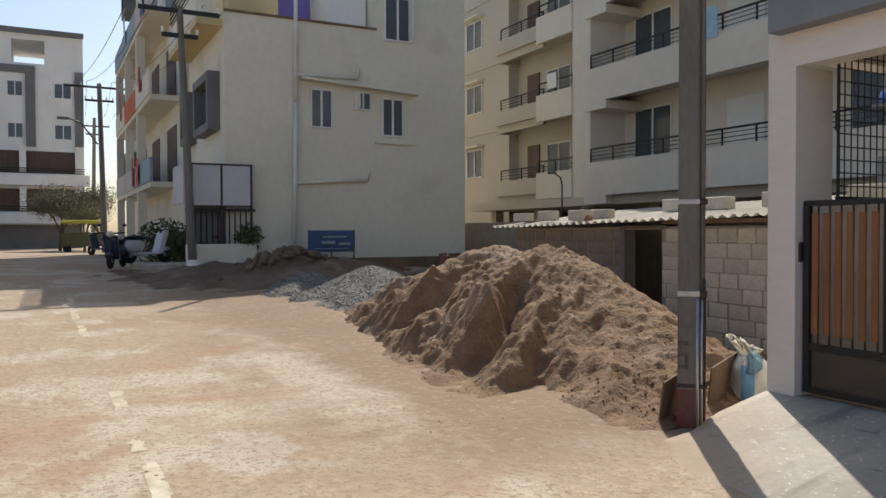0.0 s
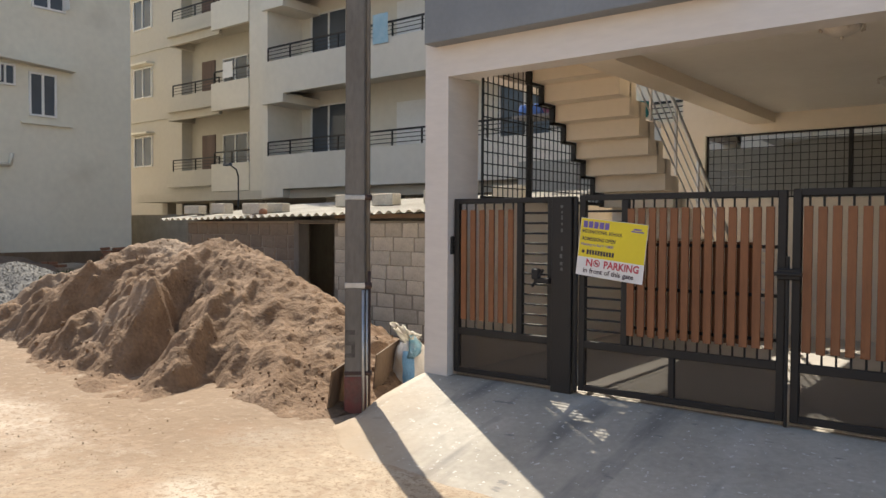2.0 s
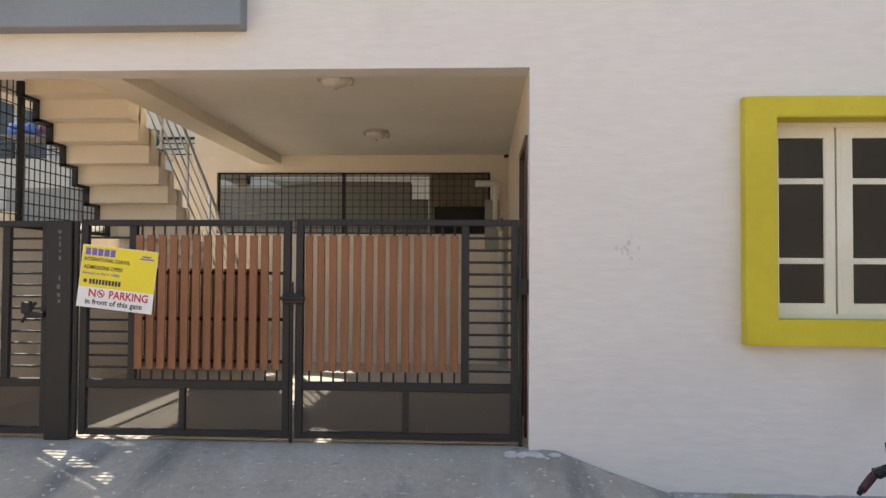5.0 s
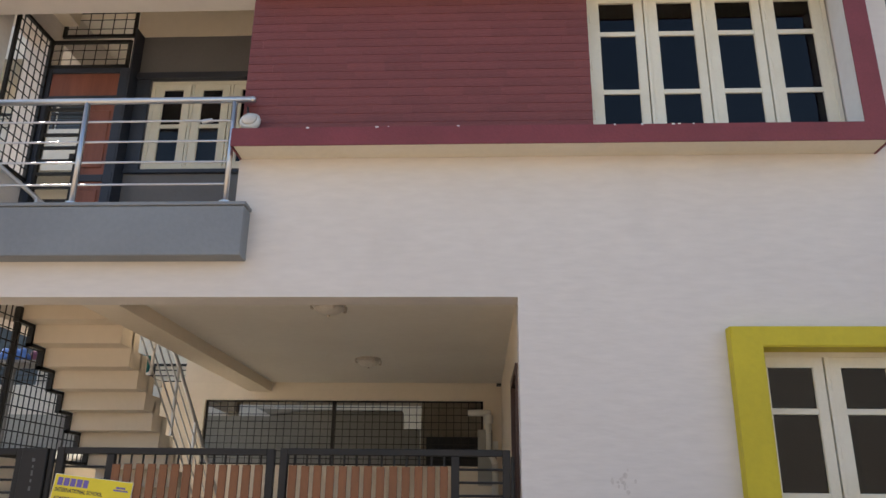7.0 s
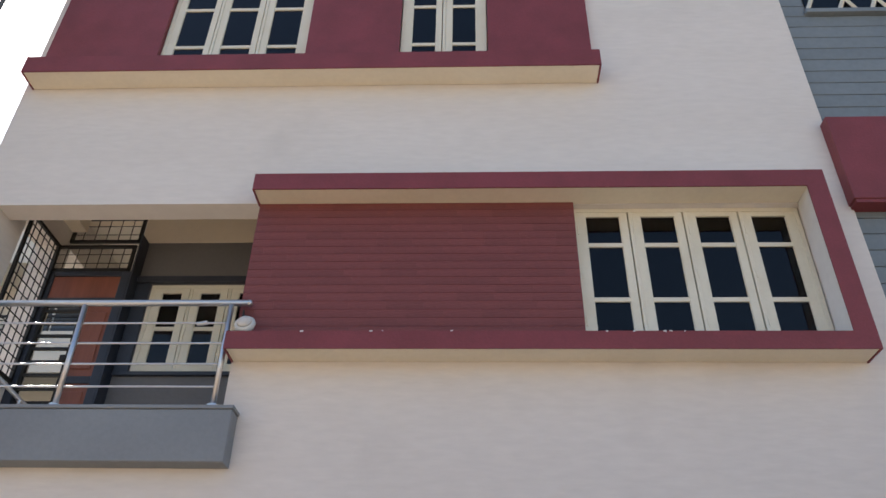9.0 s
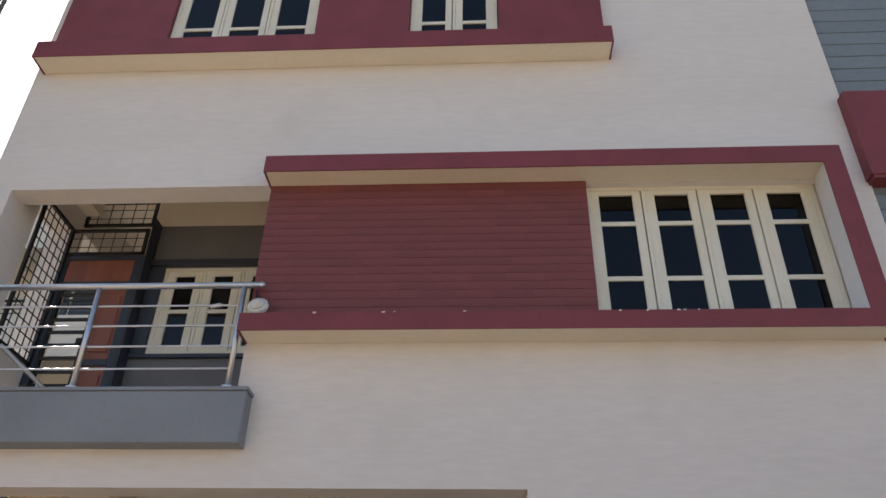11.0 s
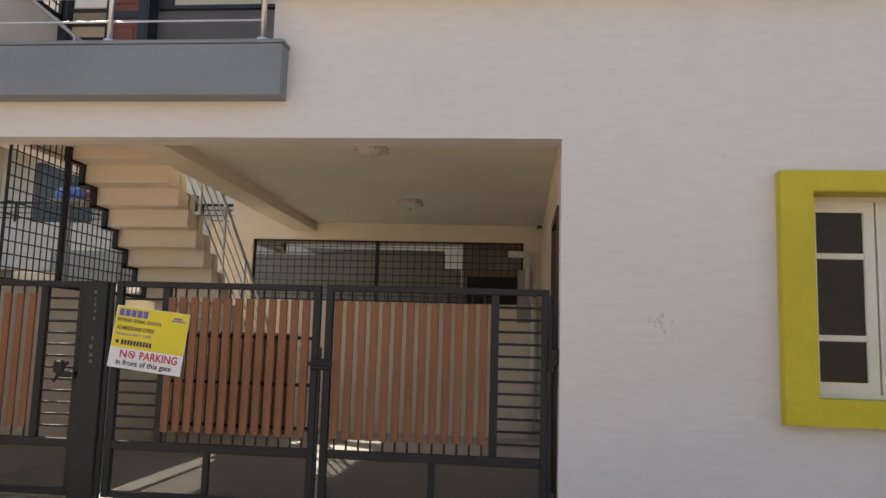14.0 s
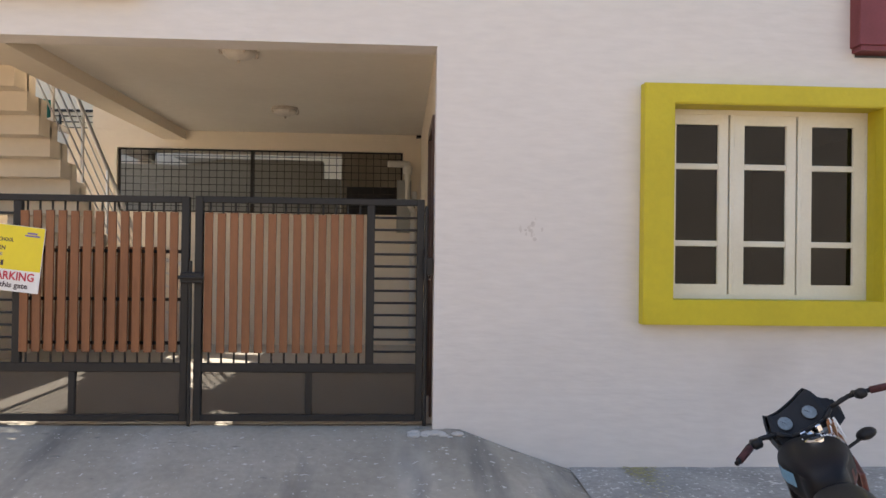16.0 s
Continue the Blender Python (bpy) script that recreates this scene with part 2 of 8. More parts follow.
M = {
    "ramp": ramp_material(),
    "wall": plaster("wall_paint", (0.735, 0.69, 0.65), (0.69, 0.645, 0.605), bump=0.16, streak=5.5),
    "wall_in": paint("inner_wall_paint", (0.81, 0.715, 0.585), (0.76, 0.665, 0.535), rough=0.8, scale=0.7, fine=14, bump=0.08, mix=0.4, fine_mix=0.06),
    "ceiling": paint("ceiling_paint", (0.80, 0.76, 0.69), (0.72, 0.67, 0.60), rough=0.8, scale=0.6, fine=12, bump=0.08, fine_mix=0.06),
    "cream": paint("cream_trim_paint", (0.80, 0.73, 0.60), (0.74, 0.67, 0.54), rough=0.7, scale=1.4, fine=20, bump=0.1, fine_mix=0.08),
    "red": paint("maroon_paint", (0.225, 0.042, 0.05), (0.18, 0.036, 0.042), rough=0.55, scale=2.5, fine=60, bump=0.12, fine_mix=0.2),
    "tile": paint("maroon_tile", (0.21, 0.056, 0.052), (0.16, 0.042, 0.040), rough=0.62, scale=1.6, fine=30, stretch=(0.6, 1, 3), bump=0.2, fine_mix=0.3, vary=0.07),
    "grey": paint("grey_paint", (0.235, 0.255, 0.275), (0.20, 0.215, 0.235), rough=0.6, scale=1.2, fine=30, bump=0.1, fine_mix=0.12),
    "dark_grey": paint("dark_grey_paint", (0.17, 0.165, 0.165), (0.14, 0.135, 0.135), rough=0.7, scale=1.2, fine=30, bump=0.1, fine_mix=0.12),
    "yellow": paint("yellow_paint", (0.61, 0.50, 0.02), (0.55, 0.445, 0.022), rough=0.55, scale=1.5, fine=25, bump=0.12, fine_mix=0.12),
    "joinery": paint("ivory_window_paint", (0.76, 0.72, 0.60), (0.70, 0.65, 0.52), rough=0.45, scale=3, fine=50, bump=0.06, fine_mix=0.08),
    "glass": glass("window_glass"),
    "iron": paint("black_iron_paint", (0.010, 0.0095, 0.0092), (0.019, 0.016, 0.014), rough=0.6, scale=6, fine=80, bump=0.08, fine_mix=0.3),
    "sheet": paint("gate_sheet", (0.04, 0.033, 0.028), (0.055, 0.045, 0.038), rough=0.4, scale=1.3, fine=40, bump=0.05, fine_mix=0.2, alpha=0.55),
    "slat": paint("brown_slat", (0.26, 0.105, 0.041), (0.20, 0.078, 0.031), rough=0.6, scale=3, fine=22, stretch=(6, 6, 0.6), bump=0.08, fine_mix=0.3, vary=0.08),
    "steel": paint("stainless_steel", (0.62, 0.62, 0.63), (0.6, 0.6, 0.62), rough=0.36, scale=8, fine=90, metal=1.0, bump=0.02, fine_mix=0.1),
    "zinc": paint("zinc_band", (0.55, 0.56, 0.57), (0.42, 0.43, 0.44), rough=0.4, scale=9, fine=70, metal=0.8, bump=0.05, fine_mix=0.3),
    "spill_white": paint("set_cement", (0.60, 0.58, 0.55), (0.50, 0.48, 0.45), rough=0.9, scale=8, fine=50, bump=0.4, fine_mix=0.3),
    "spill": paint("spilt_concrete", (0.40, 0.385, 0.36), (0.30, 0.29, 0.27), rough=0.9, scale=3, fine=26, bump=0.6, fine_mix=0.4,
                   dirt=((0.66, 0.64, 0.61), 34.0, 0.60, 0.66)),
    "floor": paint("carport_floor", (0.53, 0.49, 0.435), (0.45, 0.415, 0.37), rough=0.6, scale=0.8, fine=14, bump=0.1, fine_mix=0.2),
    "earth": ground_material(),
    "block": paint("concrete_block", (0.60, 0.545, 0.445), (0.45, 0.40, 0.315), rough=0.92, scale=3, fine=35, bump=0.5, fine_mix=0.35, vary=0.13),
    "block_dark": paint("dark_block", (0.25, 0.205, 0.16), (0.165, 0.132, 0.102), rough=0.95, scale=1.3, fine=30, bump=0.5, fine_mix=0.4, vary=0.1),
    "mortar": paint("mortar", (0.34, 0.30, 0.24), (0.26, 0.23, 0.185), rough=0.95, scale=3, fine=40, bump=0.5, fine_mix=0.3),
    "asbestos": paint("cement_sheet", (0.70, 0.665, 0.59), (0.58, 0.54, 0.47), rough=0.85, scale=1.2, fine=20, bump=0.15, fine_mix=0.2),
    "sand": paint("sand", (0.255, 0.158, 0.09), (0.165, 0.097, 0.052), rough=0.95, scale=3.0, fine=30, bump=1.0, fine_mix=0.55,
                  dirt=((0.28, 0.205, 0.142), 0.8, 0.54, 0.74)),
    "gravel": paint("crushed_stone", (0.185, 0.175, 0.158), (0.145, 0.136, 0.122), rough=0.9, scale=5, fine=40, bump=0.4, fine_mix=0.25, island=0.11),
    "pole": paint("weathered_pole", (0.20, 0.185, 0.165), (0.135, 0.122, 0.108), rough=0.9, scale=2.5, fine=30, stretch=(1, 1, 0.35), bump=0.35, fine_mix=0.35),
    "sack": paint("woven_sack", (0.72, 0.68, 0.60), (0.60, 0.55, 0.47), rough=0.7, scale=6, fine=90, bump=0.35, fine_mix=0.2),
    # weathered jamb and lintel; on the shed's inner walls its darkness is painted shade
    "shed_board": paint("weathered_and_shade_dark", (0.17, 0.155, 0.135), (0.11, 0.098, 0.083), rough=0.9, scale=1.6, fine=18, stretch=(1, 1, 0.4), bump=0.3, fine_mix=0.35, vary=0.12),
    "navy": paint("dark_blue_paint", (0.035, 0.042, 0.06), (0.028, 0.032, 0.046), rough=0.5, scale=2, fine=30, bump=0.06, fine_mix=0.15),
    "yard_grey": paint("grey_render", (0.34, 0.34, 0.315), (0.29, 0.29, 0.27), rough=0.85, scale=1.0, fine=14, bump=0.1, fine_mix=0.15),
    "cyan_plastic": paint("pale_blue_plastic", (0.25, 0.55, 0.66), (0.50, 0.66, 0.72), rough=0.35, scale=12, fine=50, bump=0.5, fine_mix=0.2),
    "soil": paint("dark_soil", (0.17, 0.115, 0.075), (0.11, 0.072, 0.046), rough=0.95, scale=1.4, fine=16, bump=0.8, fine_mix=0.45,
                  dirt=((0.25, 0.18, 0.12), 1.5, 0.55, 0.75)),
    "blue_strip": paint("blue_plastic", (0.12, 0.30, 0.50), (0.20, 0.40, 0.58), rough=0.5, scale=8, fine=60, bump=0.3, fine_mix=0.2),
    "ply": paint("weathered_board", (0.21, 0.14, 0.085), (0.15, 0.098, 0.06), rough=0.85, scale=3, fine=30, stretch=(1, 1, 0.4), bump=0.2, fine_mix=0.35),
    "red_tag": paint("faded_red_paint", (0.19, 0.05, 0.042), (0.14, 0.085, 0.07), rough=0.7, scale=9, fine=40, bump=0.2, fine_mix=0.35),
    "rust": paint("rusty_pipe", (0.075, 0.045, 0.038), (0.05, 0.03, 0.027), rough=0.7, scale=9, fine=50, bump=0.2, fine_mix=0.3),
    "worn_black": paint("worn_black_paint", (0.085, 0.078, 0.07), (0.15, 0.138, 0.122), rough=0.9, scale=14, fine=40, bump=0.2, fine_mix=0.4),
    "black": paint("black_plastic", (0.016, 0.016, 0.018), (0.028, 0.028, 0.03), rough=0.4, scale=5, fine=60, bump=0.05, fine_mix=0.2),
    "rubber": paint("rubber", (0.02, 0.02, 0.02), (0.035, 0.033, 0.03), rough=0.85, scale=6, fine=70, bump=0.2, fine_mix=0.3),
    "house_cream": paint("neighbour_cream", (0.74, 0.70, 0.59), (0.68, 0.645, 0.54), rough=0.85, scale=0.35, fine=6, bump=0.1, fine_mix=0.12,
                         dirt=((0.50, 0.46, 0.37), 0.5, 0.6, 0.85)),
    "plain_front": paint("plain_house_front", (0.56, 0.52, 0.47), (0.50, 0.46, 0.41), rough=0.85, scale=0.4, fine=6, bump=0.1, fine_mix=0.12),
    "flat_cream": paint("apartment_cream", (0.52, 0.48, 0.405), (0.47, 0.435, 0.365), rough=0.85, scale=0.3, fine=5, bump=0.1, fine_mix=0.1),
    "flat_light": paint("apartment_light", (0.69, 0.645, 0.56), (0.64, 0.60, 0.52), rough=0.85, scale=0.3, fine=5, bump=0.1, fine_mix=0.1),
    "white": paint("white_paint", (0.78, 0.77, 0.75), (0.70, 0.69, 0.67), rough=0.7, scale=0.8, fine=12, bump=0.06, fine_mix=0.1),
    "pvc": paint("pvc_pipe", (0.70, 0.69, 0.65), (0.62, 0.61, 0.57), rough=0.45, scale=3, fine=30, bump=0.03, fine_mix=0.1),
    "door_wood": paint("red_brown_door", (0.26, 0.085, 0.05), (0.20, 0.065, 0.04), rough=0.45, scale=2, fine=16, stretch=(5, 5, 0.5), bump=0.08, fine_mix=0.25),
    "door_dark": paint("dark_door", (0.10, 0.05, 0.035), (0.075, 0.036, 0.026), rough=0.5, scale=2, fine=16, stretch=(5, 5, 0.5), bump=0.08, fine_mix=0.25),
    "siding": paint("blue_grey_board", (0.20, 0.235, 0.26), (0.17, 0.20, 0.225), rough=0.65, scale=1.5, fine=20, bump=0.1, fine_mix=0.15, vary=0.05),
    "chrome": paint("chrome", (0.75, 0.75, 0.76), (0.65, 0.65, 0.66), rough=0.1, scale=5, fine=50, metal=1.0, bump=0, fine_mix=0.05),
    "sign_yellow": paint("sign_yellow", (0.80, 0.66, 0.03), (0.76, 0.62, 0.035), rough=0.4, scale=4, fine=40, bump=0.02, fine_mix=0.05),
    "sign_white": paint("sign_white", (0.80, 0.80, 0.80), (0.76, 0.76, 0.76), rough=0.4, scale=4, fine=40, bump=0.02, fine_mix=0.05),
    "ink": paint("dark_ink", (0.05, 0.035, 0.05), rough=0.5, scale=8, fine=60, bump=0, fine_mix=0.05),
    "ink_red": paint("red_ink", (0.55, 0.03, 0.06), rough=0.5, scale=8, fine=60, bump=0, fine_mix=0.05),
    "ink_blue": paint("violet_ink", (0.16, 0.12, 0.42), rough=0.5, scale=8, fine=60, bump=0, fine_mix=0.05),
    "chalk": paint("chalk_marks", (0.13, 0.13, 0.13), rough=0.9, scale=20, fine=90, bump=0, fine_mix=0.3),
    "leaf": paint("leaves", (0.06, 0.08, 0.03), (0.10, 0.10, 0.045), rough=0.6, scale=2, fine=20, bump=0, fine_mix=0.3, island=0.4),
    "dusty_leaf": paint("dusty_leaves", (0.115, 0.115, 0.06), (0.16, 0.145, 0.085), rough=0.75, scale=1.2, fine=12, bump=0, fine_mix=0.3, island=0.35),
    "hoarding": paint("blank_hoarding", (0.56, 0.55, 0.57), (0.50, 0.49, 0.52), rough=0.6, scale=1.2, fine=14, bump=0.05, fine_mix=0.15),
    "bark": paint("bark", (0.11, 0.085, 0.06), (0.075, 0.058, 0.042), rough=0.9, scale=4, fine=30, stretch=(1, 1, 0.3), bump=0.5, fine_mix=0.4),
    "rock": paint("rubble_stone", (0.21, 0.155, 0.108), (0.145, 0.10, 0.068), rough=0.95, scale=2.5, fine=25, bump=0.6, fine_mix=0.35, vary=0.2),
    "clay": paint("terracotta", (0.33, 0.155, 0.085), (0.26, 0.12, 0.07), rough=0.9, scale=4, fine=30, bump=0.3, fine_mix=0.3, vary=0.15),
    "line": paint("worn_line_paint", (0.60, 0.535, 0.425), (0.47, 0.385, 0.275), rough=0.85, scale=5, fine=25, bump=0.1, mix=0.7, fine_mix=0.25),
    "banner": paint("blue_banner", (0.05, 0.10, 0.24), (0.035, 0.07, 0.18), rough=0.5, scale=2, fine=20, bump=0.1, fine_mix=0.15),
    "wire": paint("cable", (0.02, 0.02, 0.022), rough=0.6, scale=5, fine=30, bump=0, fine_mix=0.1),
    "scooter_blue": paint("dark_blue_paint", (0.03, 0.045, 0.09), rough=0.25, scale=3, fine=40, bump=0, fine_mix=0.05, coat=0.6),
    "scooter_white": paint("white_body_paint", (0.62, 0.62, 0.64), rough=0.25, scale=3, fine=40, bump=0, fine_mix=0.05, coat=0.6),
    "orange": paint("orange_paint", (0.55, 0.13, 0.04), (0.48, 0.11, 0.035), rough=0.7, scale=1.5, fine=15, bump=0.05, fine_mix=0.1),
    "ochre": paint("ochre_paint", (0.58, 0.47, 0.25), (0.52, 0.42, 0.215), rough=0.7, scale=1.5, fine=15, bump=0.05, fine_mix=0.1),
    "light_blue": paint("pale_blue_paint", (0.30, 0.38, 0.44), (0.26, 0.33, 0.39), rough=0.7, scale=1.5, fine=15, bump=0.05, fine_mix=0.1),
    "auto_green": paint("green_yellow_paint", (0.45, 0.42, 0.05), rough=0.4, scale=2, fine=20, bump=0, fine_mix=0.1),
    "cloth_a": paint("pale_cloth", (0.30, 0.48, 0.58), (0.40, 0.56, 0.64), rough=0.9, scale=5, fine=60, bump=0.3, fine_mix=0.15),
    "cloth_b": paint("blue_cloth", (0.05, 0.12, 0.35), (0.07, 0.15, 0.4), rough=0.9, scale=5, fine=60, bump=0.3, fine_mix=0.15),
    "cloth_c": paint("plum_cloth", (0.10, 0.03, 0.07), (0.14, 0.05, 0.09), rough=0.9, scale=5, fine=60, bump=0.3, fine_mix=0.15),
    "cloth_d": paint("teal_cloth", (0.02, 0.22, 0.25), (0.03, 0.26, 0.28), rough=0.9, scale=5, fine=60, bump=0.3, fine_mix=0.15),
    "cloth_e": paint("red_cloth", (0.45, 0.05, 0.05), (0.38, 0.04, 0.05), rough=0.9, scale=5, fine=60, bump=0.3, fine_mix=0.15),
    "lamp_glass": paint("frosted_lamp_glass", (0.66, 0.62, 0.56), (0.56, 0.52, 0.47), rough=0.3, scale=12, fine=60, bump=0.05, fine_mix=0.15),
    "bronze": paint("dull_brass", (0.60, 0.54, 0.47), (0.46, 0.40, 0.34), rough=0.5, scale=12, fine=60, metal=0.0, bump=0.05, fine_mix=0.2),
    "grip": paint("worn_grip", (0.085, 0.022, 0.024), (0.05, 0.016, 0.018), rough=0.75, scale=20, fine=90, bump=0.3, fine_mix=0.4),
    "tank": paint("dark_tank_paint", (0.009, 0.009, 0.012), rough=0.5, scale=3, fine=40, bump=0, fine_mix=0.05),
    "fork_rust": paint("orange_rust", (0.42, 0.15, 0.05), (0.25, 0.16, 0.09), rough=0.6, scale=20, fine=60, metal=0.4, bump=0.3, fine_mix=0.4),
    "dark_pane": paint("dark_window_pane", (0.085, 0.10, 0.12), (0.06, 0.07, 0.085), rough=0.12, scale=0.8, fine=8, bump=0, fine_mix=0.1),
    "faded_yellow": paint("faded_yellow", (0.50, 0.46, 0.22), (0.42, 0.40, 0.26), rough=0.85, scale=12, fine=50, bump=0.1, fine_mix=0.4),
    "dial_face": paint("pale_dial_face", (0.21, 0.26, 0.30), (0.12, 0.155, 0.18), rough=0.3, scale=25, fine=90, bump=0, fine_mix=0.4),
    "smudge": paint("faint_mark", (0.675, 0.622, 0.575), rough=0.8, scale=20, fine=60, bump=0, fine_mix=0.2),
}

for dull in ("tank", "black", "rubber"):
    M[dull].node_tree.nodes["Principled BSDF"].inputs["Specular IOR Level"].default_value = 0.22

# ---- mesh tools ----


def place(ob):
    """The pose of an object in the world, from its own pose and its parents'."""
    return place(ob.parent) @ ob.matrix_parent_inverse @ ob.matrix_basis if ob.parent else ob.matrix_basis.copy()


def mesh_of(bm, name, material, smooth=False):
    bmesh.ops.recalc_face_normals(bm, faces=bm.faces)
    me = bpy.data.meshes.new(name)
    bm.to_mesh(me)
    bm.free()
    me.materials.append(M[material])
    if smooth:
        me.polygons.foreach_set("use_smooth", [True] * len(me.polygons))
    return me


def part(name, bm, material, parent=None, label="", smooth=False):
    """One mesh object out of a bmesh in world coordinates, under its thing."""
    ob = new(name, mesh_of(bm, name, material, smooth))
    if parent:
        ob.parent = parent
        ob.matrix_parent_inverse = place(parent).inverted()
    return tagged(ob, label)


def thing(name, at, label, category, group="", kind=""):
    ob = new(name)
    ob.location = at
    ob.empty_display_size = 0.1
    return tagged(ob, label, category, group, kind)


def piece(name, me, parent, m, label=""):
    """An object on shared mesh data at the world pose m."""
    ob = new(name, me)
    if parent:
        ob.parent = parent
        ob.matrix_parent_inverse = place(parent).inverted()
    ob.matrix_basis = m
    return tagged(ob, label)


def structure(name, bm, material, label, category, smooth=False):
    return tagged(new(name, mesh_of(bm, name, material, smooth)), label, category, "", "structure")


def box(x0, x1, y0, y1, z0, z1, bm=None, bevel=0.0):
    b = bmesh.new() if bevel or bm is None else bm
    m = Matrix.Translation(((x0 + x1) / 2, (y0 + y1) / 2, (z0 + z1) / 2)) @ Matrix.Diagonal((abs(x1 - x0), abs(y1 - y0), abs(z1 - z0), 1))
    bmesh.ops.create_cube(b, size=1, matrix=m)
    if bevel:
        bmesh.ops.bevel(b, geom=b.edges[:], offset=bevel, segments=1, affect="EDGES", clamp_overlap=True)
        if bm is not None:
            join(bm, b)
            return bm
    return b


def join(bm, other):
    me = bpy.data.meshes.new("tmp")
    other.to_mesh(me)
    other.free()
    bm.from_mesh(me)
    bpy.data.meshes.remove(me)
    return bm


def rod(p, q, r, bm=None, seg=10, r2=None):
    """A round bar from p to q."""
    bm = bm if bm is not None else bmesh.new()
    p, q = Vector(p), Vector(q)
    d = q - p
    m = Matrix.Translation((p + q) / 2) @ d.to_track_quat("Z", "Y").to_matrix().to_4x4()
    bmesh.ops.create_cone(bm, cap_ends=True, segments=seg, radius1=r, radius2=r if r2 is None else r2, depth=d.length, matrix=m)
    return bm


def tube(points, r, bm=None, seg=10):
    """A round bar along several points, with balls at the bends."""
    bm = bm if bm is not None else bmesh.new()
    for a, b in zip(points, points[1:]):
        rod(a, b, r, bm, seg)
    for p in points[1:-1]:
        bmesh.ops.create_uvsphere(bm, u_segments=seg, v_segments=6, radius=r * 1.01, matrix=Matrix.Translation(p))
    return bm


def ball(at, r, bm=None, scale=(1, 1, 1), seg=14, turn=None):
    bm = bm if bm is not None else bmesh.new()
    m = Matrix.Translation(at) @ (turn or Matrix()) @ Matrix.Diagonal((*scale, 1))
    bmesh.ops.create_uvsphere(bm, u_segments=seg, v_segments=max(6, seg // 2), radius=r, matrix=m)
    return bm


def lathe(profile, at, seg=24, turn=None):
    """A solid of revolution about z from (radius, height) pairs."""
    bm = bmesh.new()
    rings = []
    for r, h in profile:
        rings.append([bm.verts.new((r * math.cos(2 * math.pi * k / seg), r * math.sin(2 * math.pi * k / seg), h)) for k in range(seg)])
    for a, b in zip(rings, rings[1:]):
        for k in range(seg):
            bm.faces.new((a[k], a[(k + 1) % seg], b[(k + 1) % seg], b[k]))
    bm.faces.new(rings[0]), bm.faces.new(rings[-1])
    bm.transform(Matrix.Translation(at) @ (turn or Matrix()))
    return bm


def prism(outline, axis, a, b):
    """A flat outline pushed from a to b along an axis; the outline is in the two other axes, in order."""
    bm = bmesh.new()

    def spot(p, v):
        return {"x": (v, p[0], p[1]), "y": (p[0], v, p[1]), "z": (p[0], p[1], v)}[axis]
    lo, hi = [bm.verts.new(spot(p, a)) for p in outline], [bm.verts.new(spot(p, b)) for p in outline]
    bm.faces.new(lo), bm.faces.new(hi)
    for k in range(len(outline)):
        j = (k + 1) % len(outline)
        bm.faces.new((lo[k], lo[j], hi[j], hi[k]))
    bmesh.ops.triangulate(bm, faces=[f for f in bm.faces if len(f.verts) > 4])
    return bm


def wall_with(x0, x1, z0, z1, y0, y1, holes, axis="y"):
    """A wall with real openings, cut along the lines of its holes (u0, u1, v0, v1)."""
    us = sorted({x0, x1, *[c for h in holes for c in h[:2] if x0 < c < x1]})
    vs = sorted({z0, z1, *[c for h in holes for c in h[2:] if z0 < c < z1]})
    bm = bmesh.new()

    def solid(i, j):
        if not (0 <= i < len(us) - 1 and 0 <= j < len(vs) - 1):
            return False
        u, v = (us[i] + us[i + 1]) / 2, (vs[j] + vs[j + 1]) / 2
        return not any(h[0] < u < h[1] and h[2] < v < h[3] for h in holes)
    pts = {}

    def vert(u, v, d):
        key = (u, v, d)
        if key not in pts:
            pts[key] = bm.verts.new((u, d, v) if axis == "y" else (d, u, v))
        return pts[key]
    for i in range(len(us) - 1):
        for j in range(len(vs) - 1):
            if not solid(i, j):
                continue
            u, U, v, V = us[i], us[i + 1], vs[j], vs[j + 1]
            bm.faces.new([vert(u, v, y0), vert(U, v, y0), vert(U, V, y0), vert(u, V, y0)])
            bm.faces.new([vert(u, v, y1), vert(u, V, y1), vert(U, V, y1), vert(U, v, y1)])
            for di, dj, a, b in ((-1, 0, (u, v), (u, V)), (1, 0, (U, V), (U, v)), (0, -1, (U, v), (u, v)), (0, 1, (u, V), (U, V))):
                if not solid(i + di, j + dj):
                    bm.faces.new([vert(*a, y0), vert(*b, y0), vert(*b, y1), vert(*a, y1)])
    return bm


def lettering(text, size, width, material, parent, m, name="lettering"):
    """Flat words in the built-in font, fitted to a width, at the world pose m (their plane faces local z)."""
    cu = bpy.data.curves.new(name, "FONT")
    cu.body, cu.size, cu.extrude, cu.resolution_u, cu.offset = text, size, 0.0006, 2, size * 0.022
    ob = bpy.data.objects.new(name, cu)
    scene.collection.objects.link(ob)
    bpy.context.view_layer.update()
    me = bpy.data.meshes.new_from_object(ob.evaluated_get(bpy.context.evaluated_depsgraph_get()))
    bpy.data.objects.remove(ob)
    xs = [v.co.x for v in me.vertices]
    wide = max(xs) - min(xs)
    me.transform(Matrix.Diagonal((width / wide, 1, 1, 1)) @ Matrix.Translation((-min(xs), 0, 0)))
    me.materials.clear()
    me.materials.append(M[material])
    return piece(name, me, parent, m)

# ---- ground ----


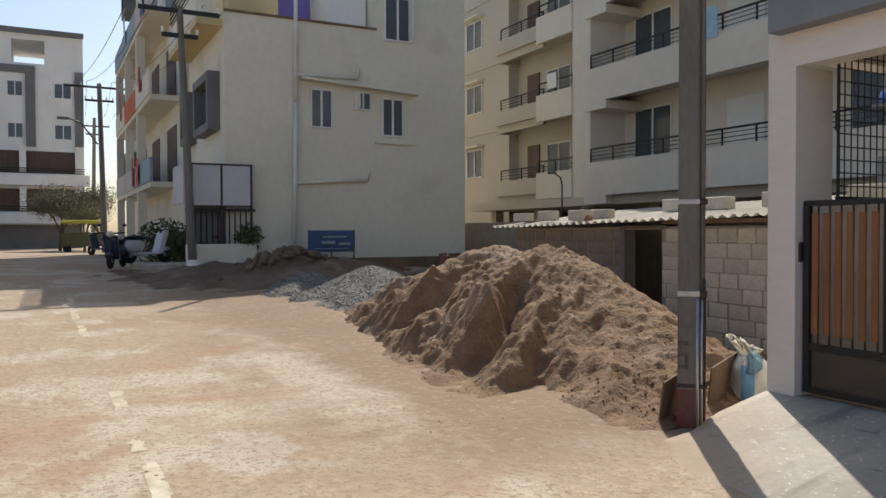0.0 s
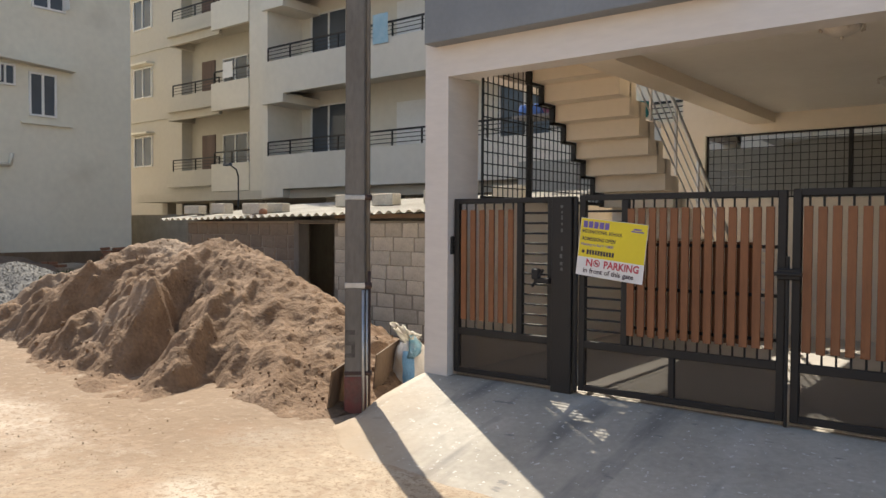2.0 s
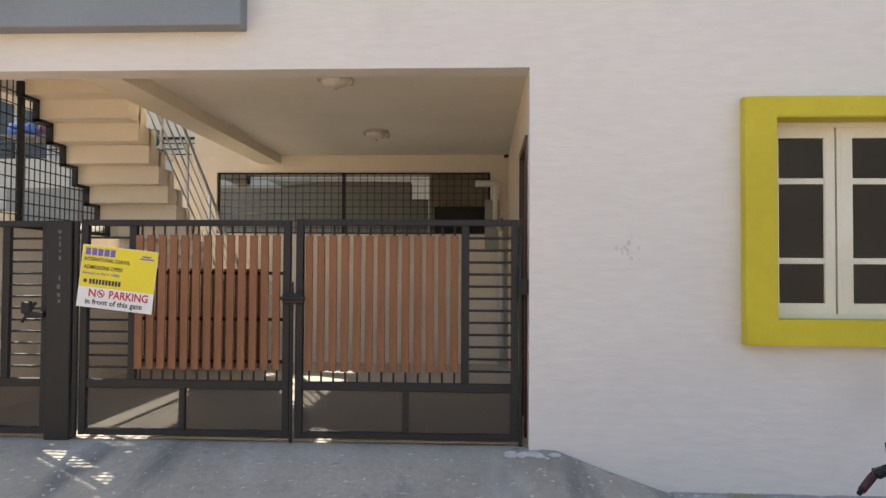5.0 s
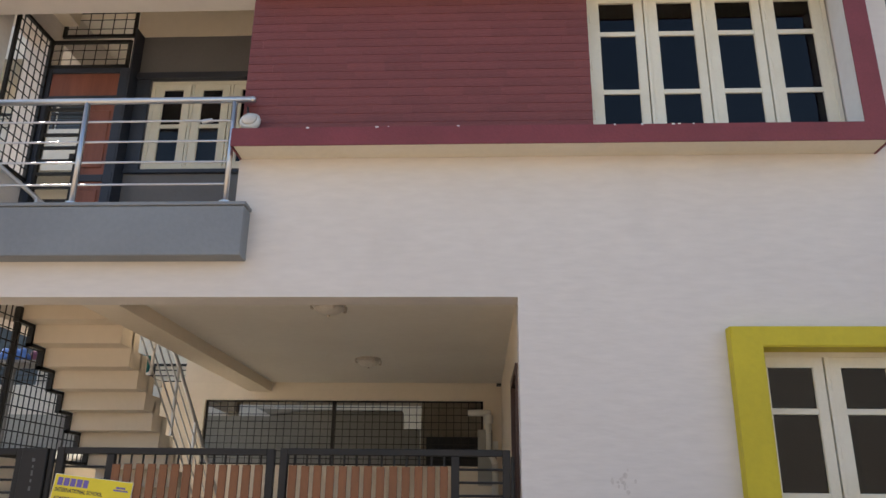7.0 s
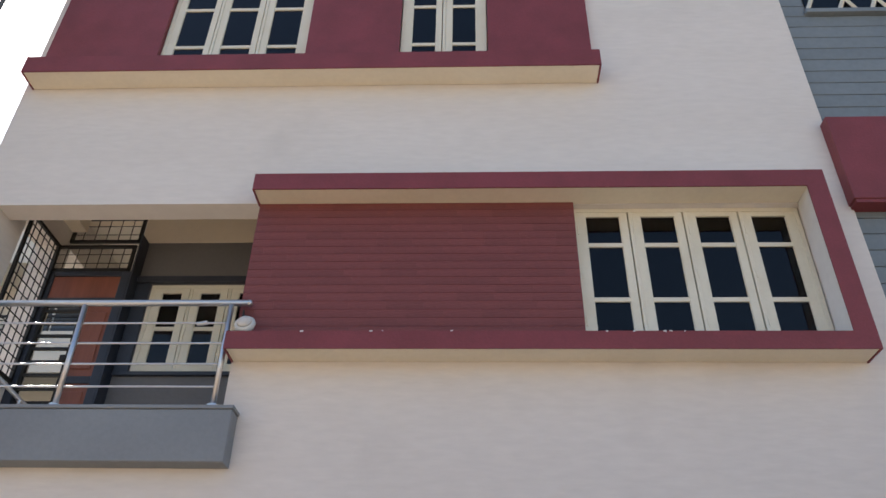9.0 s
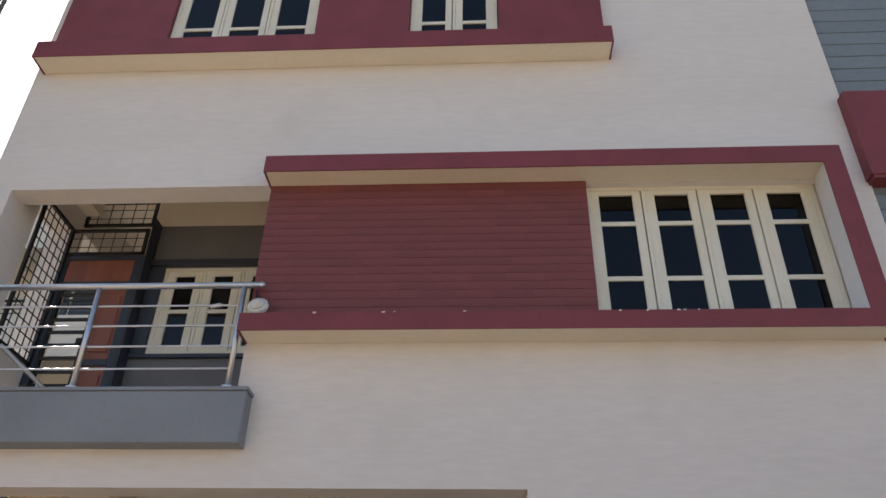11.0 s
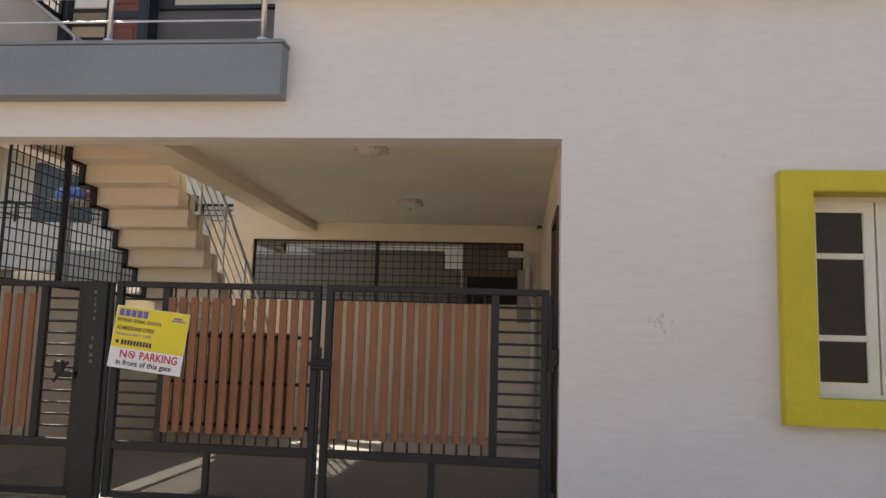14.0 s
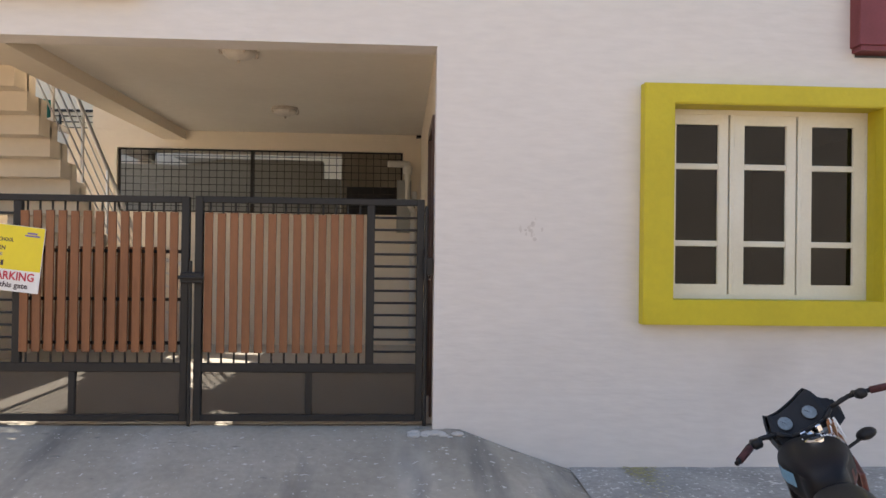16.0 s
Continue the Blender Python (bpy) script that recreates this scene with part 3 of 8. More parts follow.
def rise(x, y):
    """Height of the ground: the road nearly level, a rough plot beside it, a gentle climb along the street."""
    z = -0.34 + 0.035 * min(18.0, max(0.0, -8 - x))
    z += 0.018 * noise.noise((x * 0.8, y * 0.8, 0)) + 0.007 * noise.noise((x * 3.1, y * 3.1, 4))
    if x < -4.8 and y > -2.2 and x > -21.5:
        k = min(1, (y + 2.2) / 1.5) * min(1, (-4.8 - x) / 0.8)
        z += k * (0.10 + 0.07 * noise.noise((x * 1.3, y * 1.3, 9)))
    return z


def spread(lo, hi, step, far):
    inner = list(np.arange(lo, hi + 1e-6, step))
    left, right, d, a, b = [], [], step * 2, lo, hi
    while b < far:
        a, b = a - d, b + d
        left.append(a), right.append(b)
        d *= 1.6
    return left[::-1] + inner + right


def ground_sheet():
    xs, ys = spread(-30, 6, 0.2, 900), spread(-9, 8, 0.2, 900)
    verts = [(x, y, rise(x, y) if abs(x) < 120 and abs(y) < 120 else rise(-60, -60)) for x in xs for y in ys]
    n = len(ys)
    faces = [(i * n + j, (i + 1) * n + j, (i + 1) * n + j + 1, i * n + j + 1) for i in range(len(xs) - 1) for j in range(n - 1)]
    me = bpy.data.meshes.new("ground")
    me.from_pydata(verts, [], faces)
    me.materials.append(M["earth"])
    me.polygons.foreach_set("use_smooth", [True] * len(me.polygons))
    tagged(new("ground", me), "pale dusty packed earth over a worn street", "ground", "", "structure")


ground_sheet()


def ramp_height(y):
    return -0.035 + min(y, 0.0) * 0.205


def concrete_ramp():
    """The sloping concrete apron before the gate, with a slanting end along the wall and an uneven rim."""
    bm = bmesh.new()
    nx, ny = 60, 22
    grid = []
    for i in range(nx + 1):
        row = []
        for j in range(ny + 1):
            v = j / ny
            y = 0.16 - 2.0 * v
            left = -4.725 - 0.35 * min(0.40, max(0.0, -0.62 - y)) + 1.2 * max(0.0, -1.02 - y)
            u = i / nx
            x = left + (1.05 - left + 0.1 * v) * u
            z = ramp_height(y) + 0.006 * noise.noise((x * 2, y * 2, 3))
            if x > 0.17:
                z -= (x - 0.17) / 0.85 * 0.30 * max(0.0, 1 + y / 1.5)
            skirt = max(0.0, 1 - (x - left) / 0.22) * min(1.0, max(0.0, -0.62 - y) / 0.3)
            z += skirt * (min(z, rise(x, y) - 0.01) - z)
            row.append(bm.verts.new((x, min(y, -0.003) if x > 0 else y, z)))
        grid.append(row)
    for i in range(nx):
        for j in range(ny):
            bm.faces.new((grid[i][j], grid[i + 1][j], grid[i + 1][j + 1], grid[i][j + 1]))
    edge = [e for e in bm.edges if e.is_boundary]
    low = bmesh.ops.extrude_edge_only(bm, edges=edge)["geom"]
    for v in (g for g in low if isinstance(g, bmesh.types.BMVert)):
        v.co.z -= 0.3
    bmesh.ops.dissolve_degenerate(bm, dist=0.0005, edges=bm.edges)
    structure("ramp", bm, "ramp", "rough grey concrete ramp sloping up to the gate", "ramp", True)


concrete_ramp()


def cement_spill():
    """Blobs of set cement at the foot of the gate jamb."""
    rng = random.Random(6)
    bm = bmesh.new()
    for k in range(16):
        x, y = 0.02 + rng.gauss(0, 0.1), -0.05 - abs(rng.gauss(0, 0.03))
        ball((x, y, ramp_height(y) - max(0, x - 0.17) * 0.35), rng.uniform(0.015, 0.04), bm, (1.3, 1, 0.45), 8)
    structure("cement_spill", bm, "spill_white", "pale lumps of set cement at the foot of the jamb", "cement", True)


cement_spill()


def lane_dashes():
    """Worn dashes: ragged flakes of paint left along a lane line."""
    for x0, x1, y in ((-17.6, -14.2, -4.84), (-13.6, -12.4, -4.80), (-8.75, -8.0, -4.68), (-6.95, -6.45, -4.70), (-6.15, -4.4, -4.68)):
        bm = bmesh.new()
        step = 0.024
        nx, ny = int((x1 - x0) / step), 7
        pts = {}
        for i in range(nx + 1):
            for j in range(ny + 1):
                x, yy = x0 + i * step, y - 0.062 + 0.124 * j / ny
                pts[i, j] = (x + 0.012 * noise.noise((x * 31, yy * 31, 1)), yy + 0.012 * noise.noise((x * 29, yy * 29, 7)), rise(x, yy) + 0.003)
        made = {}
        for i in range(nx):
            for j in range(ny):
                x, yy = x0 + (i + 0.5) * step, y - 0.05 + 0.1 * j / ny
                rim = 0.25 if j in (0, ny - 1) else 0.0
                if noise.noise((x * 4.3, yy * 9, 2)) + 0.7 * noise.noise((x * 13, yy * 17, 5)) < -0.32 + rim:
                    continue
                ring = []
                for q in ((i, j), (i + 1, j), (i + 1, j + 1), (i, j + 1)):
                    if q not in made:
                        made[q] = bm.verts.new(pts[q])
                    ring.append(made[q])
                bm.faces.new(ring)
        structure("road_marking", bm, "line", "worn cream lane dash on the dusty street", "road marking")


lane_dashes()


def wall_foot():
    """A rough speckled strip of spilt concrete along the foot of the wall, with a splash of yellow paint."""
    bm = bmesh.new()
    nx, ny = 40, 8
    grid = [[bm.verts.new((0.95 + 5 * i / nx, -0.003 - (1.25 + 0.15 * noise.noise((i * 0.4, 0, 0))) * j / ny, -0.302 - 0.045 * (j / ny) ** 2 + 0.006 * noise.noise((i * 0.7, j * 0.7, 5)))) for j in range(ny + 1)] for i in range(nx + 1)]
    for i in range(nx):
        for j in range(ny):
            bm.faces.new((grid[i][j], grid[i + 1][j], grid[i + 1][j + 1], grid[i][j + 1]))
    structure("wall_foot", bm, "spill", "rough speckled grey concrete along the foot of the wall", "pavement", True)
    bm = bmesh.new()
    rng = random.Random(2)
    for k in range(380):
        x, y, s = 1.42 + rng.gauss(0, 0.055), -0.02 - abs(rng.gauss(0, 0.2)), rng.uniform(0.004, 0.013)
        bm.faces.new([bm.verts.new((x + s * math.cos(a) * rng.uniform(0.6, 1), min(y + s * math.sin(a) * rng.uniform(0.6, 1), -0.01), -0.292 - 0.03 * y * y - k * 0.00002)) for a in np.linspace(0, 5.2, 6)])
    structure("paint_splash", bm, "faded_yellow", "dried yellow paint splashed on the concrete", "stain")


wall_foot()

# ---- house: walls ----
TOP = 10.2
HOLES = [(-4.47, 0.0, -0.8, 2.6), (-4.50, -2.12, 3.26, 5.235), (1.60, 3.16, 0.855, 2.245), (0.585, 2.54, 3.85, 5.20),
         (-3.47, -1.95, 6.88, 8.3), (-1.0, -0.1, 6.88, 8.3)]
upper = wall_with(-4.73, 2.97, 2.6, TOP, 0, 0.23, HOLES)
structure("wall_front_upper", upper, "wall", "cream textured front wall of the house", "wall")
lower = wall_with(0.0, 6.2, -0.7, 2.6, 0.0, 0.23, HOLES)
structure("wall_front_lower", lower, "wall", "cream textured front wall beside the gate", "wall")
structure("pillar", box(-4.73, -4.47, 0.0, 0.45, -0.6, 2.6), "wall", "cream textured pillar at the corner of the carport", "pillar")
structure("wall_left_upper", wall_with(0.23, 8.2, 2.72, TOP, -4.73, -4.5, [(0.44, 1.02, 3.97, 5.5), (1.25, 2.68, 3.3, 5.6), (3.2, 6.2, 2.73, 3.95)], axis="x"), "wall", "cream side wall over the carport", "wall")
structure("wall_left_parapet", wall_with(0.45, 4.7, -0.6, 1.55, -4.73, -4.5, [], axis="x"), "wall_in", "low cream side wall of the carport", "wall")
structure("wall_back", wall_with(-4.5, 0.24, -0.3, 2.72, 4.75, 4.95, [(-3.92, -0.21, 1.66, 2.505)]), "wall_in", "cream back wall of the carport with a wide opening", "wall")
structure("wall_carport_right", wall_with(0.23, 4.75, -0.3, 2.72, 0.012, 0.24, [(0.36, 1.25, -0.2, 2.175)], axis="x"), "wall_in", "cream inner wall of the carport", "wall")
structure("wall_stair_back", box(-4.2, -3.31, 4.75, 4.95, 2.722, 4.4), "wall_in", "cream wall at the back of the stairs", "wall")
structure("floor", box(-4.5, 0.012, 0.16, 4.75, -0.4, -0.03), "floor", "grey cement floor of the carport", "floor")
structure("ceiling", box(-3.02, 0.24, 0.23, 4.75, 2.722, 2.855), "ceiling", "plain painted ceiling of the carport", "ceiling")
structure("ceiling_beam", box(-3.31, -3.02, 0.23, 4.75, 2.602, 2.855), "wall_in", "cream painted beam across the carport", "beam")
structure("wall_house_back", wall_with(-4.73, 6.2, -0.3, TOP, 8.0, 8.2, [(-4.5, 0.1, -0.3, 2.858)]), "wall_in", "plain rear wall of the house", "wall")
structure("wall_room_left", box(0.10, 0.30, 4.55, 8.0, -0.3, 3.0), "wall_in", "plain inner wall", "wall")
structure("wall_right", box(6.0, 6.2, 0.23, 8.0, -0.3, 2.859), "wall_in", "plain right wall of the house", "wall")
structure("wall_right_upper", box(2.77, 2.97, 0.23, 8.0, 2.6, TOP), "wall_in", "plain right wall of the upper floors", "wall")
structure("slab_floor_one", box(-3.43, 6.2, 0.23, 8.0, 2.86, 3.2), "wall_in", "concrete floor slab of the first storey", "slab")
structure("balcony_landing", box(-4.5, -3.43, 0.23, 0.82, 2.86, 3.2), "wall_in", "concrete landing of the balcony", "slab")
structure("slab_floor_two", box(-4.5, 2.77, 0.23, 8.0, 6.06, 6.3), "ceiling", "concrete floor slab of the second storey", "slab")
structure("roof", box(-4.73, 2.97, 0.0, 8.2, TOP, TOP + 0.2), "wall_in", "flat concrete roof", "roof")

# first-storey balcony
structure("balcony_band", box(-4.62, -1.995, -0.155, 0.0, 2.87, 3.255, bevel=0.006), "grey", "grey painted edge band of the balcony", "balcony")
structure("balcony_coping", box(-4.635, -1.985, -0.165, 0.0, 3.257, 3.285, bevel=0.004), "grey", "thin grey coping on the balcony band", "balcony")
structure("balcony_back_wall", wall_with(-3.70, -2.12, 3.2, 5.648, 1.2, 1.35, [(-3.492, -2.275, 4.175, 5.13)]), "dark_grey", "dark grey painted back wall of the balcony", "wall")
structure("balcony_back_band", box(-4.5, -2.12, 1.18, 1.35, 5.985, 6.06), "wall_in", "cream beam over the balcony wall", "beam")
structure("balcony_back_top", box(-3.72, -2.12, 1.19, 1.35, 5.648, 5.985), "wall_in", "cream upper part of the balcony wall", "wall")
structure("balcony_right_wall", box(-2.12, -1.97, 0.23, 1.35, 3.2, 6.06), "wall_in", "cream side wall of the balcony", "wall")
structure("balcony_beam", box(-4.5, -4.34, 0.5, 1.18, 5.78, 5.95), "wall_in", "cream beam along the side of the balcony", "beam")
structure("room_partition", box(-1.97, -1.85, 1.35, 8.0, 3.2, 6.06), "wall_in", "plain inner partition", "wall")

# ---- house: projecting window surrounds ----


def surround():
    """The maroon-edged projecting frame of the first storey: cream shelves with maroon faces."""
    t = thing("window_surround", (0.2, 0.0, 3.7), "projecting concrete frame with maroon front and cream soffits", "window surround", "", "structure")
    part("bottom_shelf", box(-2.105, 2.66, -0.232, -0.002, 3.70, 3.835, bevel=0.004), "cream", t, "cream shelf")
    part("top_shelf", box(-2.125, 2.66, -0.232, -0.002, 5.205, 5.365, bevel=0.004), "cream", t, "cream shelf")
    # white here, unlike the cream shelves, paints in the sky light on this side
    part("right_cheek", box(2.515, 2.66, -0.232, -0.002, 3.837, 5.203), "white", t, "cheek coloured white for the sky light on it")
    rng = random.Random(17)
    chips = bmesh.new()
    for x in (-1.55, -1.02, -0.95, -0.42, 0.72, 0.9, 1.16, 1.2, 1.27):
        x += rng.uniform(-0.02, 0.02)
        w, h = rng.uniform(0.004, 0.014), rng.uniform(0.004, 0.012)
        box(x - w, x + w, -0.2475, -0.2445, 3.842 - h, 3.8425, chips)
    tagged(part("plaster_chips", chips, "white", t, "white plaster flecks on the maroon edge"), kind="stuff")
    bm = box(-2.12, 2.675, -0.245, -0.233, 3.695, 3.84)
    box(-2.12, -2.107, -0.2325, -0.003, 3.695, 3.84, bm)
    part("bottom_face", bm, "red", t, "maroon painted face")
    bm = box(-2.14, 2.675, -0.245, -0.233, 5.20, 5.37)
    box(-2.14, -2.127, -0.2325, -0.003, 5.20, 5.37, bm)
    part("top_face", bm, "red", t, "maroon painted face")
    bm = box(2.51, 2.675, -0.245, -0.233, 3.84, 5.20)
    box(2.662, 2.675, -0.2325, -0.003, 3.695, 5.37, bm)
    part("right_face", bm, "red", t, "maroon painted face")
    return t


surround()


def cladding(name, x0, x1, z0, z1, holes, y0, label):
    """A maroon wall field of narrow level tiles, each a piece of its own, on a maroon ground."""
    t = structure(name, wall_with(x0, x1, z0, z1, y0 + 0.004, -0.001, holes), "red", label, "cladding")
    rng = random.Random(7)
    h = 0.0725
    shapes = {}
    rows = int((z1 - z0) / h)
    for r in range(rows):
        z = z0 + r * (z1 - z0) / rows
        x = x0 - rng.random() * 0.3
        while x < x1:
            w = 0.30
            a, b = max(x, x0) + 0.001, min(x + w, x1) - 0.001
            x += w
            zc = z + h / 2
            if b - a < 0.03 or any(hh[0] < (a + b) / 2 < hh[1] and hh[2] < zc < hh[3] for hh in holes):
                continue
            key = round(b - a, 2)
            if key not in shapes:
                shapes[key] = mesh_of(box(-key / 2, key / 2, -0.007, 0.007, -h / 2 + 0.0008, h / 2 - 0.0008, bevel=0.0006), "tile", "tile")
            piece("tile", shapes[key], t, pose((a + b) / 2, y0 + 0.008 + rng.uniform(-0.0006, 0.0006), zc, rng.uniform(-0.35, 0.35), 0, 0))
    return t


cladding("wall_cladding", -2.12, 0.60, 3.842, 5.203, [], -0.035, "maroon tile cladding between the shelves of the window surround")


def upper_surround():
    t = thing("window_surround", (-1.8, 0.0, 6.7), "projecting maroon window surround under the top windows", "window surround", "", "structure")
    part("bottom_shelf", box(-4.64, 0.95, -0.232, -0.002, 6.69, 6.87, bevel=0.004), "cream", t, "cream shelf")
    bm = box(-4.655, 0.965, -0.245, -0.233, 6.685, 6.895)
    box(-4.655, -4.642, -0.2325, -0.003, 6.685, 6.895, bm)
    box(0.952, 0.965, -0.2325, -0.003, 6.685, 6.895, bm)
    part("bottom_face", bm, "red", t, "maroon painted face")
    part("field", wall_with(-4.63, 0.93, 6.897, 8.6, -0.06, -0.002, HOLES), "red", t, "maroon painted wall field")


upper_surround()


def yellow_surround():
    """A thick yellow painted band round the ground-floor window."""
    bm = wall_with(1.43, 3.35, 0.70, 2.365, -0.10, -0.002, [(1.643, 3.13, 0.872, 2.225)])
    bmesh.ops.bevel(bm, geom=[e for e in bm.edges if e.calc_length() > 0.05 and all(abs(v.co.y + 0.10) < 1e-4 for v in e.verts)
                              and len(e.link_faces) == 2 and abs(e.link_faces[0].normal.dot(e.link_faces[1].normal)) < 0.5], offset=0.008, segments=2, affect="EDGES")
    t = structure("window_band", bm, "yellow", "thick bright yellow painted band round a window", "window surround")
    part("reveal", wall_with(1.602, 3.158, 0.857, 2.243, 0.0, 0.094, [(1.643, 3.13, 0.872, 2.225)]), "yellow", t, "yellow painted reveal")
    return t


yellow_surround()


def casement(name, x0, x1, z0, z1, y, n, label, rows=(0.25, 0.5, 0.25), frame_w=0.035, stile=0.078, rail=0.078):
    """A row of timber casements: outer frame, and for each leaf its own frame, glazing bars and panes."""
    t = thing(name, ((x0 + x1) / 2, y, z0), label, "window", "", "structure")
    part("window_frame", wall_with(x0, x1, z0, z1, y - 0.03, y + 0.05, [(x0 + frame_w, x1 - frame_w, z0 + frame_w, z1 - frame_w)]), "joinery", t)
    w = (x1 - x0 - 2 * frame_w + 0.02) / n
    for k in range(n):
        a, b = x0 + frame_w - 0.01 + k * w + 0.004, x0 + frame_w - 0.01 + (k + 1) * w - 0.004
        lo, hi = z0 + frame_w - 0.008, z1 - frame_w + 0.008
        inner = (a + stile, b - stile, lo + rail, hi - rail)
        if k:
            part("mullion", box(a - 0.018, a + 0.010, y - 0.030, y + 0.05, z0 + frame_w, z1 - frame_w, bevel=0.003), "joinery", t)
        leaf = wall_with(a + (0.012 if k else 0), b - (0.020 if k < n - 1 else 0), lo, hi, y - 0.022, y + 0.02, [inner])
        sash = part("sash", leaf, "joinery", t)
        h = inner[3] - inner[2]
        z = inner[2]
        for i, f in enumerate(rows):
            top = z + h * f
            part("pane", box(inner[0] + 0.001, inner[1] - 0.001, y - 0.004, y, z + 0.001, top - 0.001), "glass", sash, "dark clear glass")
            for e, d in ((inner[0], 1), (inner[1], -1)):
                part("bead", box(e, e + d * 0.006, y - 0.016, y - 0.004, z + 0.001, top - 0.001), "joinery", sash)
            if i < len(rows) - 1:
                part("glazing_bar", box(inner[0], inner[1], y - 0.018, y + 0.014, top - 0.021, top + 0.021, bevel=0.004), "joinery", sash)
            z = top
        for zz in (lo + 0.2, (lo + hi) / 2, hi - 0.2):
            part("hinge", rod((a + 0.010, y - 0.027, zz - 0.04), (a + 0.010, y - 0.027, zz + 0.04), 0.007, seg=6), "joinery", sash)
    return t


casement("window_1", 1.605, 3.155, 0.868, 2.226, 0.13, 3, "ivory timber window of three casements, closed", (0.255, 0.483, 0.262), stile=0.088, rail=0.080)
casement("window_2", 0.595, 2.53, 3.86, 5.198, 0.09, 4, "ivory timber window of four casements, closed", (0.30, 0.452, 0.248), stile=0.084, rail=0.052)
casement("window_3", -3.492, -2.275, 4.175, 5.13, 1.23, 3, "ivory timber balcony window of three casements, closed", (0.49, 0.51), stile=0.089, rail=0.062)
casement("window_4", -3.46, -1.96, 6.89, 8.29, 0.02, 3, "ivory timber top-floor window of three casements, closed")
casement("window_5", -0.99, -0.11, 6.89, 8.29, 0.02, 2, "ivory timber top-floor window of two casements, closed")
structure("window_hood", box(-3.64, -2.25, 1.14, 1.2, 5.14, 5.205, bevel=0.003), "navy", "dark lintel over the balcony window", "lintel")
structure("window_sill", box(-3.64, -2.25, 1.16, 1.2, 4.13, 4.168, bevel=0.003), "navy", "dark blue painted sill under the balcony window", "sill")
structure("window_band", box(-3.64, -3.50, 1.17, 1.2, 4.172, 5.136, bevel=0.003), "navy", "dark blue painted band beside the balcony window", "trim")

# ---- carport: gate ----
GY = 0.10


def gate_leaf(label, x0, x1, slats, ladder, divider, dividers_low, zt=1.53, rods=12, group="leaves of the front gate"):
    """A steel leaf: tube frame, low sheet panel, thin uprights behind painted slats, and a ladder of level rods."""
    t = thing("gate_leaf", ((x0 + x1) / 2, GY, -0.02), label, "gate", group)
    zb, tube_w = -0.002, 0.052
    for xa in (x0, x1 - tube_w):
        part("stile", box(xa, xa + tube_w, GY - 0.025, GY + 0.025, zb, zt, bevel=0.004), "iron", t)
    for za, zc in ((zt - 0.045, zt), (0.335, 0.395), (zb, zb + 0.045)):
        part("rail", box(x0 + tube_w, x1 - tube_w, GY - 0.022, GY + 0.022, za, zc, bevel=0.004), "iron", t)
    part("divider", box(divider, divider + 0.055, GY - 0.022, GY + 0.022, 0.395, zt - 0.045, bevel=0.004), "iron", t)
    xs = [x0 + tube_w, *dividers_low, x1 - tube_w]
    for xa in dividers_low:
        part("low_divider", box(xa - 0.022, xa + 0.022, GY - 0.02, GY + 0.02, zb + 0.045, 0.335, bevel=0.004), "iron", t)
    for a, b in zip(xs, xs[1:]):
        part("panel", box(a + (0.022 if a in dividers_low else 0), b - (0.022 if b in dividers_low else 0), GY - 0.004, GY + 0.004, zb + 0.045, 0.335), "sheet", t, "dark brown metal sheet")
    sx0, sx1, count = slats
    step = (sx1 - sx0) / count
    bar = mesh_of(rod((0, 0, 0.395), (0, 0, zt - 0.045), 0.0075, seg=8), "bar", "iron")
    board = mesh_of(box(-0.0275, 0.0275, -0.009, 0.009, -0.479, 0.479, bevel=0.003), "slat", "slat")
    for k in range(count):
        x = sx0 + (k + 0.5) * step
        piece("bar", bar, t, pose(x, GY, 0))
        piece("slat", board, t, pose(x, GY - 0.036, 0.951 + random.uniform(-0.003, 0.003), 0, random.uniform(-0.15, 0.15), 0), "")
    la, lb = ladder
    rung = mesh_of(rod((la, GY, 0), (lb, GY, 0), 0.0085, seg=8), "rung", "iron")
    for k in range(rods):
        piece("rung", rung, t, pose(0, 0, 0.395 + (k + 1) * (zt - 0.045 - 0.395) / (rods + 1)))
    return t


leaf_a = gate_leaf("narrow black steel gate leaf with brown slats", -4.455, -3.45, (-4.385, -3.80, 6), (-3.74, -3.50), -3.80, [])
leaf_b = gate_leaf("wide black steel gate leaf with brown slats and a sign", -3.215, -1.685, (-2.815, -1.74, 13), (-3.165, -2.87), -2.86, [-2.46], 1.54)
leaf_c = gate_leaf("wide black steel gate leaf with brown slats", -1.645, -0.07, (-1.59, -0.475, 13), (-0.42, -0.12), -0.47, [-0.86], 1.545)


def rear_slats():
    """A second row of slats fixed behind the wide leaf, seen dark through its gaps."""
    for z in (0.53, 0.83, 1.16):
        part("cross_rail", box(-2.82, -1.74, GY + 0.0085, GY + 0.022, z - 0.012, z + 0.012, bevel=0.003), "iron", leaf_b)
    step = 1.075 / 13
    slat = mesh_of(box(-0.03, 0.03, -0.008, 0.008, -0.355, 0.355, bevel=0.003), "slat", "slat")
    for k in range(11):
        piece("slat", slat, leaf_b, pose(-2.815 + (k + 1) * step, GY + 0.0305, 0.835))


rear_slats()


